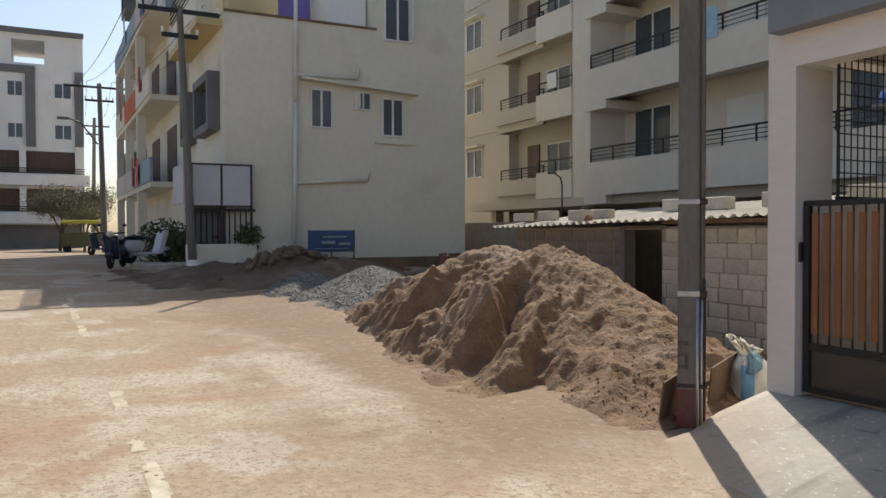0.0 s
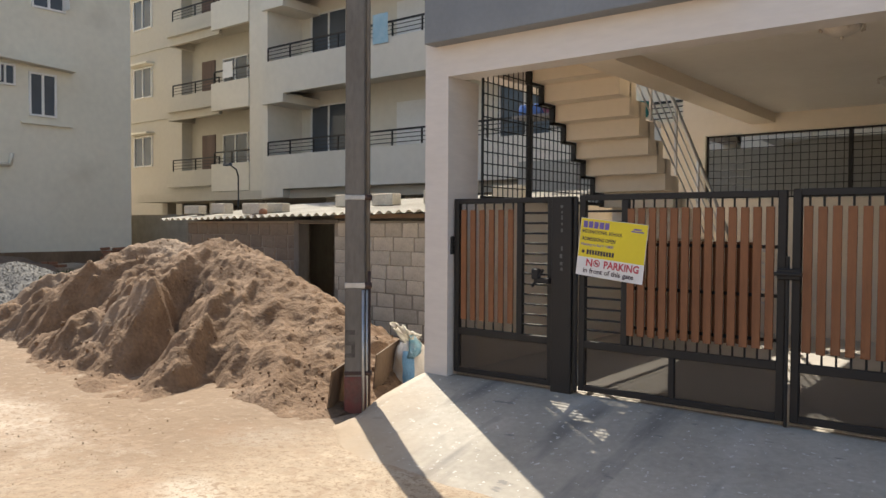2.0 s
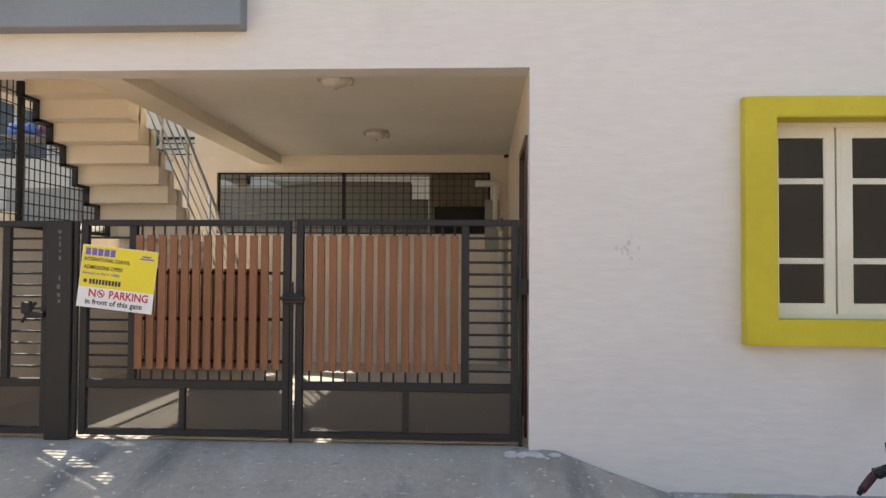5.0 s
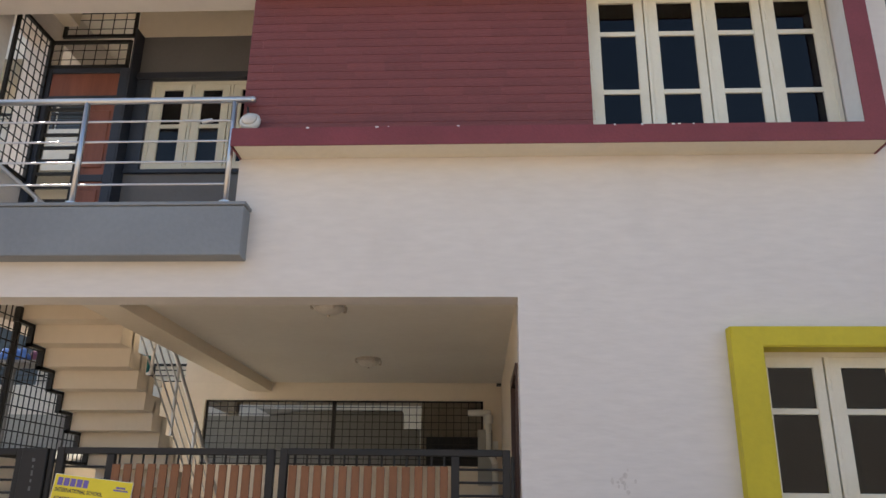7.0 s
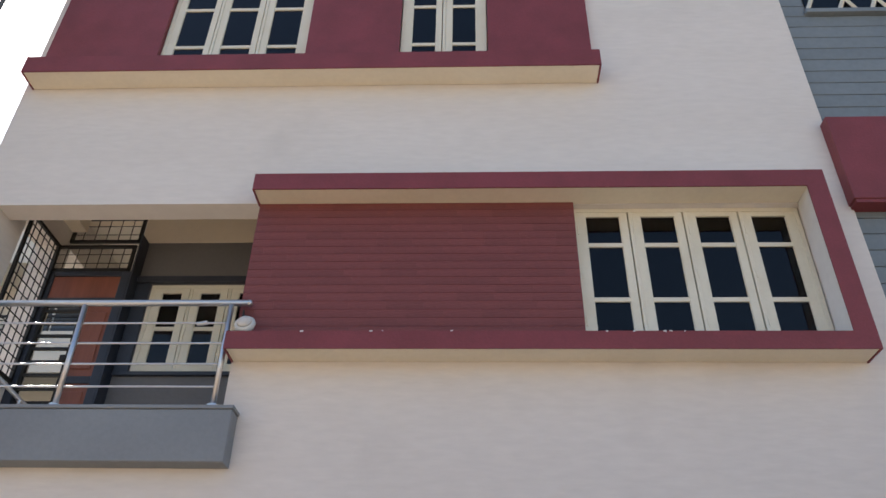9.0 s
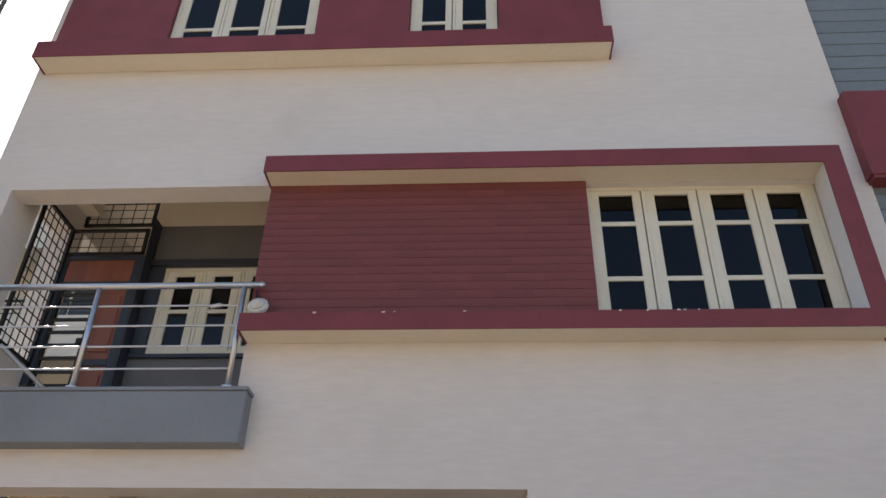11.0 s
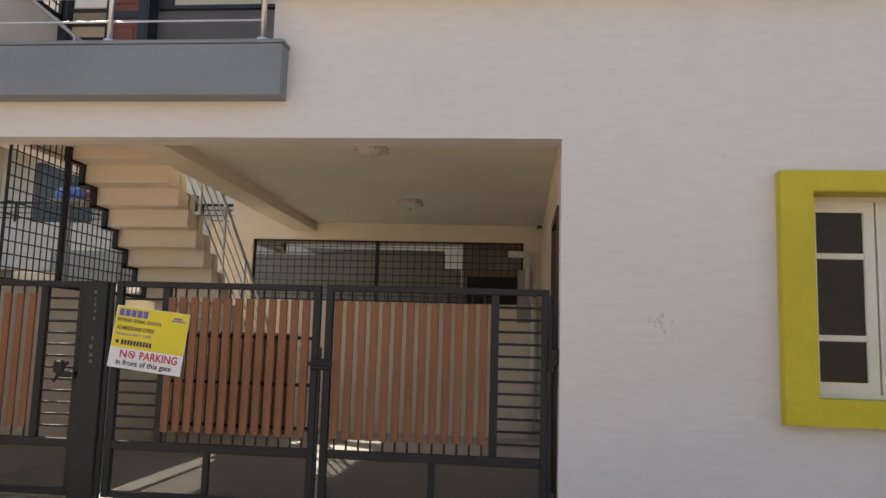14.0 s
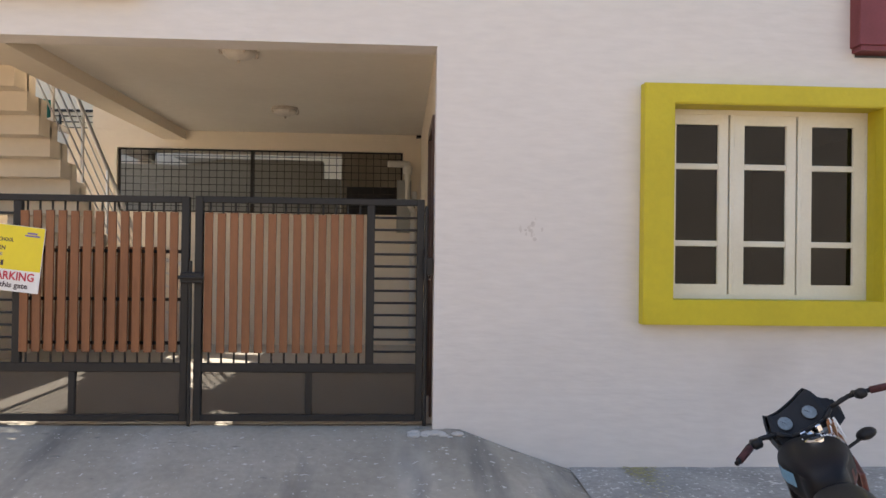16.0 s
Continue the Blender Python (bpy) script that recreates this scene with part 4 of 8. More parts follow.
def latches():
    bm = box(-4.50, -4.452, GY - 0.06, GY - 0.02, 1.04, 1.20, bevel=0.006)
    box(-4.515, -4.49, GY - 0.075, GY - 0.03, 1.09, 1.15, bm, bevel=0.005)
    part("hinge_plate", bm, "iron", leaf_a)
    bm = box(-3.60, -3.46, GY - 0.075, GY - 0.03, 0.83, 0.875, bevel=0.006)
    box(-3.62, -3.55, GY - 0.085, GY - 0.035, 0.86, 0.95, bm, bevel=0.01)
    rod((-3.62, GY - 0.06, 0.80), (-3.52, GY - 0.06, 0.94), 0.012, bm)
    part("lock", bm, "black", leaf_a, "black padlock and bolt")
    bm = box(-1.73, -1.58, GY - 0.07, GY - 0.026, 0.945, 1.02, bevel=0.008)
    rod((-1.74, GY - 0.075, 0.985), (-1.57, GY - 0.075, 0.985), 0.013, bm)
    part("bolt", bm, "iron", leaf_b)
    bm = box(-0.075, -0.005, GY - 0.065, GY - 0.02, 1.02, 1.14, bevel=0.008)
    rod((-0.06, GY - 0.06, 0.98), (-0.06, GY - 0.06, 1.2), 0.012, bm)
    rod((-0.055, GY - 0.02, -0.03), (-0.055, GY - 0.02, 1.5), 0.014, bm)
    part("hinge_bar", bm, "iron", leaf_c)
    rod_bm = rod((-1.667, GY - 0.04, -0.03), (-1.667, GY - 0.04, 1.1), 0.012)
    part("drop_bolt", rod_bm, "iron", leaf_b)


latches()


def gate_post():
    t = thing("gate_post", (-3.36, GY, -0.03), "square black steel gate post with faint chalk writing", "gate post")
    part("post", box(-3.445, -3.265, GY - 0.06, GY + 0.06, -0.05, 1.53, bevel=0.006), "iron", t)
    part("hinge_tube", rod((-3.24, GY - 0.03, 0.0), (-3.24, GY - 0.03, 1.52), 0.02), "iron", t)
    bm = bmesh.new()
    rng = random.Random(3)
    z = 1.46
    while z > 0.86:
        h = rng.uniform(0.018, 0.035)
        if rng.random() < 0.8:
            box(-3.36 + rng.uniform(-0.008, 0.008), -3.345 + rng.uniform(0, 0.008), GY - 0.0625, GY - 0.0605, z - h, z, bm)
        z -= h + rng.uniform(0.012, 0.03)
    tagged(part("chalk_writing", bm, "chalk", t, "faint white chalk strokes"), kind="stuff")


gate_post()


def sign_board():
    """A thin printed board tied to the gate, leaning clockwise."""
    c = Vector((-2.925, GY - 0.058, 1.112))
    base = Matrix.Translation(c) @ Matrix.Rotation(radians(6.2), 4, "Y") @ Matrix.Rotation(radians(90), 4, "X")
    w, h = 0.555, 0.445
    t = thing("sign_board", c, "yellow and white printed no parking sign tied to the gate", "sign")

    def at(u, v, d):
        return base @ Matrix.Translation((u - w / 2, v - h / 2, d))

    def flat(u0, u1, v0, v1, d, thick=0.0006):
        bm = box(u0 - w / 2, u1 - w / 2, v0 - h / 2, v1 - h / 2, d, d + thick)
        bm.transform(base)
        return bm
    part("board", flat(0, w, 0, h, -0.003, 0.003), "sign_white", t)
    part("yellow_field", flat(0.004, w - 0.003, 0.145, h - 0.003, 0.0004), "sign_yellow", t)
    for k, (a, b) in enumerate(((0.025, 0.062), (0.07, 0.108), (0.116, 0.153), (0.161, 0.2), (0.207, 0.243))):
        part("name_bar", flat(a, b, 0.372, 0.424, 0.0012), "ink_blue", t)
    lettering("INTERNATIONAL SCHOOL", 0.036, 0.335, "ink", t, at(0.022, 0.332, 0.0016))
    lettering("ADMISSIONS OPEN", 0.040, 0.285, "ink", t, at(0.022, 0.274, 0.0016))
    lettering("Nursery to Std V  CBSE", 0.026, 0.27, "ink_blue", t, at(0.022, 0.236, 0.0016))
    for k in range(10):
        part("number_bar", flat(0.075 + k * 0.0236, 0.093 + k * 0.0236, 0.168, 0.204, 0.0012), "ink", t)
    dot = lathe([(0.014, 0.0), (0.014, 0.0008)], (0, 0, 0), 16)
    dot.transform(base @ Matrix.Translation((0.045 - w / 2, 0.187 - h / 2, 0.0010)))
    part("phone_mark", dot, "ink", t)
    lettering("N", 0.078, 0.052, "ink_red", t, at(0.082, 0.078, 0.0016))
    lettering("PARKING", 0.078, 0.285, "ink_red", t, at(0.232, 0.078, 0.0016))
    ring = bmesh.new()
    seg = 24
    for k in range(seg):
        a0, a1 = 2 * math.pi * k / seg, 2 * math.pi * (k + 1) / seg
        ring.faces.new([ring.verts.new((r * math.cos(a) + 0.171 - w / 2, r * math.sin(a) + 0.105 - h / 2, 0.0016)) for r, a in ((0.021, a0), (0.028, a0), (0.028, a1), (0.021, a1))])
    ring.faces.new([ring.verts.new((x + 0.171 - w / 2, y + 0.105 - h / 2, 0.0018)) for x, y in ((-0.018, 0.012), (-0.012, 0.018), (0.018, -0.012), (0.012, -0.018))])
    ring.transform(base)
    part("prohibition_ring", ring, "ink_red", t)
    car = flat(0.158, 0.184, 0.098, 0.110, 0.0010)
    part("car_mark", car, "ink", t)
    lettering("in front of this gate", 0.052, 0.42, "ink", t, at(0.062, 0.026, 0.0016))
    crest = flat(0.425, 0.525, 0.378, 0.388, 0.0012)
    join(crest, flat(0.44, 0.505, 0.394, 0.406, 0.0012))
    part("crest_bar", crest, "ink_blue", t, "small violet logo bars")


sign_board()

# ---- carport: stairs, grilles, lamps ----


def staircase():
    """A folded concrete flight that climbs toward the street: each step is a tread and a riser of one thickness."""
    t = thing("staircase", (-3.92, 4.2, -0.03), "cream folded concrete staircase with stepped underside", "staircase")
    x0, x1, rise_h, go, thick = -4.27, -3.46, 0.1685, 0.2205, 0.16
    y_top, z_low = 1.27, 2.52
    n = 16
    for k in range(-2, n):
        zl = z_low - k * rise_h
        y = y_top + k * go
        if zl < -0.02:
            break
        outline = [(y - 0.001, zl), (y + go + 0.03, zl), (y + go + 0.03, zl + thick), (y + 0.15, zl + thick), (y + 0.15, zl + rise_h + thick), (y - 0.001, zl + rise_h + thick)]
        if zl + rise_h + thick > 3.2:
            outline = [(y - 0.001, zl), (y + go + 0.03, zl), (y + go + 0.03, zl + thick), (y + 0.15, zl + thick), (y + 0.15, 3.2), (y - 0.001, 3.2)]
        part("step", prism(outline, "x", x0, x1), "wall_in", t)
    # steel handrail on the open side
    hr = thing("stair_railing", (-3.40, 2.6, 0.2), "stainless steel stair railing with sloping rails", "railing")

    def line(y):
        return z_low + thick + (y_top - y) * rise_h / go + 0.1
    end = 4.42
    for h, r in ((0.765, 0.022), (0.60, 0.009), (0.44, 0.009), (0.28, 0.009), (0.12, 0.009)):
        part("rail", rod((x1 + 0.03, 1.0, line(1.0) + h), (x1 + 0.03, end, line(end) + h), r), "steel", hr)
        part("return_rail", rod((x1 + 0.03, end, line(end) + h), (x1 + 0.50, end, line(end) + h - 0.14), r), "steel", hr)
    for k in range(2, 14, 3):
        y = y_top + (k + 0.9) * go
        z = z_low - k * rise_h + thick
        part("post", rod((x1 + 0.03, y, z), (x1 + 0.03, y, line(y) + 0.765), 0.017), "steel", hr)
    part("newel_post", rod((x1 + 0.50, end, -0.03), (x1 + 0.50, end, line(end) + 0.66), 0.022), "steel", hr)
    return t


staircase()


def side_grille():
    """A welded grille in the open side of the carport, its edge stepped under the stairs."""
    t = thing("side_grille", (-4.29, 1.2, 1.55), "black welded steel grille stepped along the stair soffit", "grille")
    x, n = -4.29, 7
    y0, z0, z1 = 0.26, 1.546, 2.79
    rise_h, go, y_top, z_low = 0.1685, 0.2205, 1.05, 2.685

    def roof(y):
        if y < y_top:
            return z1
        return z_low - math.floor((y - y_top) / go + 1e-6) * rise_h
    pts = [(y_top - 0.02, z1)]
    for k in range(n):
        pts += [(y_top + k * go, z_low - k * rise_h), (y_top + (k + 1) * go, z_low - k * rise_h)]
    pts.append((y_top + n * go, z0))
    for (ya, za), (yb, zb) in zip(pts, pts[1:]):
        if abs(ya - yb) + abs(za - zb) > 0.03:
            part("edge_bar", box(x - 0.015, x + 0.035, min(ya, yb) - 0.04, max(ya, yb) - 0.012, min(za, zb) - 0.03, max(za, zb) - 0.003), "iron", t)
    part("sill_bar", box(x - 0.02, x + 0.02, y0, y_top + n * go, z0 - 0.016, z0 + 0.016), "iron", t)
    part("post", box(x - 0.022, x + 0.022, y_top - 0.03, y_top - 0.002, z0, z1), "iron", t)
    part("side_bar", box(x - 0.01, x + 0.01, y0, y0 + 0.015, z0, z1), "iron", t)
    y = y0 + 0.085
    while y < y_top + n * go - 0.03:
        part("upright", rod((x, y, z0), (x, y, roof(y)), 0.0055, seg=6), "iron", t)
        y += 0.083
    z = z0 + 0.1
    while z < z1 - 0.03:
        end = y_top if z > z_low else y_top + (math.floor((z_low - z) / rise_h) + 1) * go
        part("crossbar", rod((x + 0.008, y0, z), (x + 0.008, min(end, y_top + n * go), z), 0.0055, seg=6), "iron", t)
        z += 0.1035
    return t


side_grille()


def flat_grille(name, x0, x1, z0, z1, y, nx, nz, label, mid=()):
    t = thing(name, ((x0 + x1) / 2, y, z0), label, "grille")
    for a, b, c, d in ((x0, x1, z1 - 0.03, z1), (x0, x1, z0, z0 + 0.03), (x0, x0 + 0.03, z0, z1), (x1 - 0.03, x1, z0, z1), *[(m - 0.02, m + 0.02, z0, z1) for m in mid]):
        part("frame_bar", box(a, b, y - 0.015, y + 0.015, c, d), "iron", t)
    up, across = mesh_of(rod((0, y, z0), (0, y, z1), 0.0045, seg=6), "upright", "iron"), mesh_of(rod((x0, y + 0.008, 0), (x1, y + 0.008, 0), 0.0045, seg=6), "crossbar", "iron")
    for k in range(1, nx):
        piece("upright", up, t, pose(x0 + (x1 - x0) * k / nx, 0, 0))
    for k in range(1, nz):
        piece("crossbar", across, t, pose(0, 0, z0 + (z1 - z0) * k / nz))
    return t


flat_grille("back_grille", -3.89, -0.22, 1.66, 2.50, 4.80, 38, 9, "black welded steel grille across the rear opening", mid=(-2.18,))
structure("grille_lining", wall_with(-3.918, -0.212, 1.662, 2.503, 4.74, 4.79, [(-3.885, -0.225, 1.67, 2.49)]), "cream", "thin cream painted lining round the rear grille", "trim")


def ceiling_lamp(x, y):
    t = thing("ceiling_lamp", (x, y, 2.722), "frosted glass dome lamp on a round base, unlit", "lamp", "carport ceiling lamps")
    part("base", lathe([(0.12, 2.700), (0.135, 2.708), (0.135, 2.722)], (x, y, 0), 28), "bronze", t, "dull brass base")
    part("shade", lathe([(0.012, 2.628), (0.05, 2.632), (0.092, 2.648), (0.118, 2.672), (0.125, 2.700)], (x, y, 0), 28), "lamp_glass", t, "frosted glass", True)
    part("finial", ball((x, y, 2.620), 0.013), "bronze", t, "small brass knob")
    for k in range(4):
        a = k * math.pi / 2 + 0.5
        c, q = math.cos(a), math.sin(a)
        for r0, z0, r1, z1 in ((0.145, 2.712, 0.150, 2.685), (0.150, 2.685, 0.128, 2.660)):
            part("clip", rod((x + r0 * c, y + r0 * q, z0), (x + r1 * c, y + r1 * q, z1), 0.008, seg=8), "bronze", t, "curled brass clip")
        part("leaf_scroll", ball((x + 0.142 * c, y + 0.142 * q, 2.668), 0.013, scale=(1, 1, 0.6), seg=8), "bronze", t)


ceiling_lamp(-1.49, 0.66)
ceiling_lamp(-1.495, 3.04)


def carport_fittings():
    t = thing("drain_pipe", (-0.16, 4.68, 0), "white plastic drain pipe with an elbow on the back wall", "pipe")
    part("pipe", tube([(-0.42, 4.68, 2.33), (-0.16, 4.68, 2.33), (-0.16, 4.68, 1.85), (-0.08, 4.68, 1.7), (-0.08, 4.68, 0.0)], 0.042, seg=14), "pvc", t, "", True)
    part("collar", rod((-0.16, 4.68, 2.2), (-0.16, 4.68, 2.3), 0.062, seg=14), "pvc", t)
    t = thing("meter_box", (-0.18, 4.7, 1.44), "grey metal meter box with a white switch on the wall", "meter box")
    part("case", box(-0.295, -0.11, 4.66, 4.75, 1.44, 2.12, bevel=0.006), "yard_grey", t)
    part("cover", box(-0.28, -0.125, 4.652, 4.66, 1.47, 2.09, bevel=0.003), "yard_grey", t)
    part("switch", box(-0.105, -0.035, 4.69, 4.75, 1.88, 1.98, bevel=0.006), "white", t, "white switch")
    part("cable", tube([(-0.07, 4.74, 1.88), (-0.06, 4.74, 1.3), (-0.065, 4.74, 0.3)], 0.01), "wire", t)
    t = thing("wall_bracket", (-0.02, 4.6, 2.68), "small dark bracket high on the inner wall", "bracket")
    part("plate", box(-0.05, 0.01, 4.55, 4.70, 2.672, 2.692, bevel=0.003), "iron", t)
    t = tagged(new("door_1"), "dark brown wooden door in the carport wall, closed", "door", "", "structure")
    part("door_frame", wall_with(0.345, 1.265, -0.03, 2.19, -0.012, 0.10, [(0.41, 1.20, -0.04, 2.125)], axis="x"), "door_dark", t)
    part("door_panel", box(0.04, 0.08, 0.41, 1.20, -0.02, 2.125, bevel=0.004), "door_dark", t)
    part("door_handle", rod((0.01, 1.12, 0.95), (0.01, 1.12, 1.1), 0.012), "chrome", t, "chrome handle")


carport_fittings()

# ---- balcony things ----


def balcony_railing():
    t = thing("balcony_railing", (-3.3, -0.08, 3.30), "stainless steel balcony railing with five rails", "railing")
    part("top_rail", rod((-4.5, -0.10, 4.165), (-2.03, -0.10, 4.165), 0.026, seg=14), "steel", t, "", True)
    part("end_cap", ball((-2.03, -0.10, 4.165), 0.027), "steel", t, "", True)
    for z in (3.46, 3.645, 3.82, 3.995):
        part("rail", rod((-4.48, -0.08, z), (-2.16, -0.08, z), 0.0085), "steel", t)
    for x in (-4.47, -3.345, -2.17):
        post = part("post", rod((x, -0.08, 3.3), (x, -0.10, 4.15), 0.021, seg=12), "steel", t, "", True)
        part("flange", rod((x, -0.08, 3.30), (x, -0.08, 3.315), 0.045, seg=14), "steel", post)
    part("clamp", rod((-2.42, -0.08, 3.985), (-2.34, -0.08, 4.0), 0.018), "steel", t)


balcony_railing()


def balcony_things():
    side = thing("balcony_side_grille", (-4.48, 1.0, 3.5), "black welded grille in the side of the balcony", "grille")
    x, y0, y1, z0, z1 = -4.47, 0.45, 1.01, 3.975, 5.495
    for a, b, c, d in ((y0, y1, z1 - 0.03, z1), (y0, y1, z0, z0 + 0.03), (y0, y0 + 0.03, z0, z1), (y1 - 0.03, y1, z0, z1)):
        part("frame_bar", box(x - 0.015, x + 0.015, a, b, c, d), "iron", side)
    for k in range(1, 6):
        y = y0 + (y1 - y0) * k / 6
        part("upright", rod((x, y, z0), (x, y, z1), 0.006, seg=6), "iron", side)
    for k in range(1, 14):
        z = z0 + (z1 - z0) * k / 14
        part("crossbar", rod((x + 0.008, y0, z), (x + 0.008, y1, z), 0.006, seg=6), "iron", side)
    flat_grille("door_grille", -4.50, -3.745, 5.655, 5.98, 1.20, 6, 3, "black welded grille over the balcony doorway")
    flat_grille("door_grille", -4.50, -3.68, 5.19, 5.50, 1.03, 7, 3, "black welded grille in the head of the balcony door")
    d = tagged(new("door_2"), "red-brown balcony door in a dark blue frame, closed", "door", "", "structure")
    part("door_panel", box(-4.00, -3.745, 1.03, 1.07, 3.2, 4.80, bevel=0.004), "door_wood", d)
    part("door_top_panel", box(-4.42, -3.745, 1.03, 1.07, 4.88, 5.13, bevel=0.004), "door_wood", d)
    for a, b, c, e in ((-4.50, -4.42, 3.2, 5.185), (-3.745, -3.66, 3.2, 5.185), (-4.03, -4.00, 3.2, 4.80), (-4.42, -3.745, 4.80, 4.88), (-4.42, -3.745, 5.13, 5.185), (-4.00, -3.745, 3.98, 4.05)):
        part("door_frame", box(a, b, 1.015, 1.09, c, e, bevel=0.004), "navy", d)
    part("side_panel", box(-3.66, -3.645, 1.02, 1.199, 3.2, 5.64), "navy", d, "dark blue return of the wall")
    for z0, z1 in ((3.30, 3.90), (4.12, 4.72)):
        part("raised_field", box(-3.97, -3.775, 1.015, 1.03, z0, z1, bevel=0.008), "door_wood", d)
    g = thing("barred_gate", (-4.25, 1.05, 3.2), "narrow black steel gate of level bars, closed", "gate")
    part("stile", box(-4.42, -4.395, 1.03, 1.07, 3.2, 4.80), "iron", g)
    part("stile", box(-4.055, -4.03, 1.03, 1.07, 3.2, 4.80), "iron", g)
    for k in range(12):
        z = 3.26 + k * 0.135
        part("bar", box(-4.397, -4.053, 1.035, 1.065, z - 0.013, z + 0.013), "iron", g)
    part("latch", box(-4.09, -4.03, 1.0, 1.03, 4.2, 4.26, bevel=0.005), "iron", g)
    rl = thing("landing_handrail", (-4.3, 0.9, 3.2), "short stainless steel handrail at the stair head", "railing")
    part("rail", rod((-4.44, 0.5, 3.95), (-4.0, 1.1, 3.55), 0.02), "steel", rl)
    part("post", rod((-4.2, 0.82, 3.2), (-4.2, 0.82, 3.74), 0.016), "steel", rl)
    lamp = thing("wall_lamp", (-2.0, -0.12, 3.95), "round pale bulkhead lamp on the maroon shelf", "lamp")
    turn = Matrix.Rotation(radians(72), 4, "X")
    part("rim", lathe([(0.07, -0.02), (0.08, 0.0), (0.08, 0.02), (0.064, 0.036)], (-2.02, -0.14, 3.945), 26, turn), "pvc", lamp, "", True)
    part("lens", lathe([(0.062, 0.034), (0.05, 0.05), (0.025, 0.06), (0.004, 0.062)], (-2.02, -0.14, 3.945), 26, turn), "lamp_glass", lamp, "frosted lens", True)
    part("bracket", box(-2.02, -1.97, -0.13, -0.03, 3.84, 3.93, bevel=0.004), "black", lamp)
    part("cable", tube([(-1.99, -0.1, 3.98), (-2.06, -0.1, 4.05), (-2.08, -0.06, 4.12), (-2.08, -0.03, 4.0)], 0.008), "wire", lamp)


balcony_things()


def facade_marks():
    """A faint worn patch in the paint, a few rubbed flecks."""
    bm = bmesh.new()
    rng = random.Random(12)
    for k in range(16):
        x, z, w, h = 0.68 + rng.gauss(0, 0.035), 1.33 + rng.gauss(0, 0.045), rng.uniform(0.006, 0.022), rng.uniform(0.006, 0.03)
        bm.faces.new([bm.verts.new((x + w * math.cos(a) * rng.uniform(0.6, 1), -0.0012 - k * 0.00005, z + h * math.sin(a) * rng.uniform(0.6, 1))) for a in np.linspace(0, 5.6, 8)])
    structure("wall_smudge", bm, "smudge", "faint brown smudge on the wall paint", "stain")


facade_marks()

# ---- the neighbour on the right ----


def right_neighbour():
    structure("neighbour_wall", box(2.98, 12, 0.06, 0.3, 2.6, 11), "siding", "blue-grey upper wall of the next house", "wall")
    t = tagged(new("neighbour_siding"), "blue-grey level boards on the next house", "siding", "", "structure")
    board = mesh_of(box(0, 5.0, -0.012, 0.012, -0.078, 0.078, bevel=0.004), "board", "siding")
    z = 2.7
    while z < 10.6:
        if not 7.72 < z < 8.9:
            piece("board", board, t, pose(2.985, 0.045, z))
        else:
            short = bpy.data.meshes.get("short_board") or mesh_of(box(0, 0.24, -0.012, 0.012, -0.078, 0.078, bevel=0.004), "short_board", "siding")
            piece("board", short, t, pose(2.985, 0.045, z))
        z += 0.163
    w = tagged(new("window_6"), "dark window of the next house behind crossed ivory bars", "window", "", "structure")
    part("pane", box(3.24, 5.2, 0.035, 0.045, 7.74, 8.9), "glass", w)
    part("sill", box(3.2, 5.24, -0.02, 0.05, 7.68, 7.74, bevel=0.004), "siding", w)
    for k in range(6):
        x = 3.24 + k * 0.33
        for s in (1, -1):
            bm = rod((x, 0.01, 7.75 if s > 0 else 8.85), (x + 0.5, 0.01, 8.85 if s > 0 else 7.75), 0.022, seg=4)
            part("cross_bar", bm, "joinery", w)
    for z0, z1 in ((5.16, 6.10), (2.66, 3.4)):
        t = thing("neighbour_window_box", (4.5, 0, z0), "projecting maroon painted box on the next house", "window surround", "", "structure")
        part("front", box(2.935, 7.5, -0.12, 0.03, z0, z1, bevel=0.006), "red", t)
        part("soffit", box(2.95, 7.5, -0.11, 0.03, z0 - 0.035, z0 - 0.002), "red", t)


right_neighbour()

# ---- utility pole with boards and sack ----


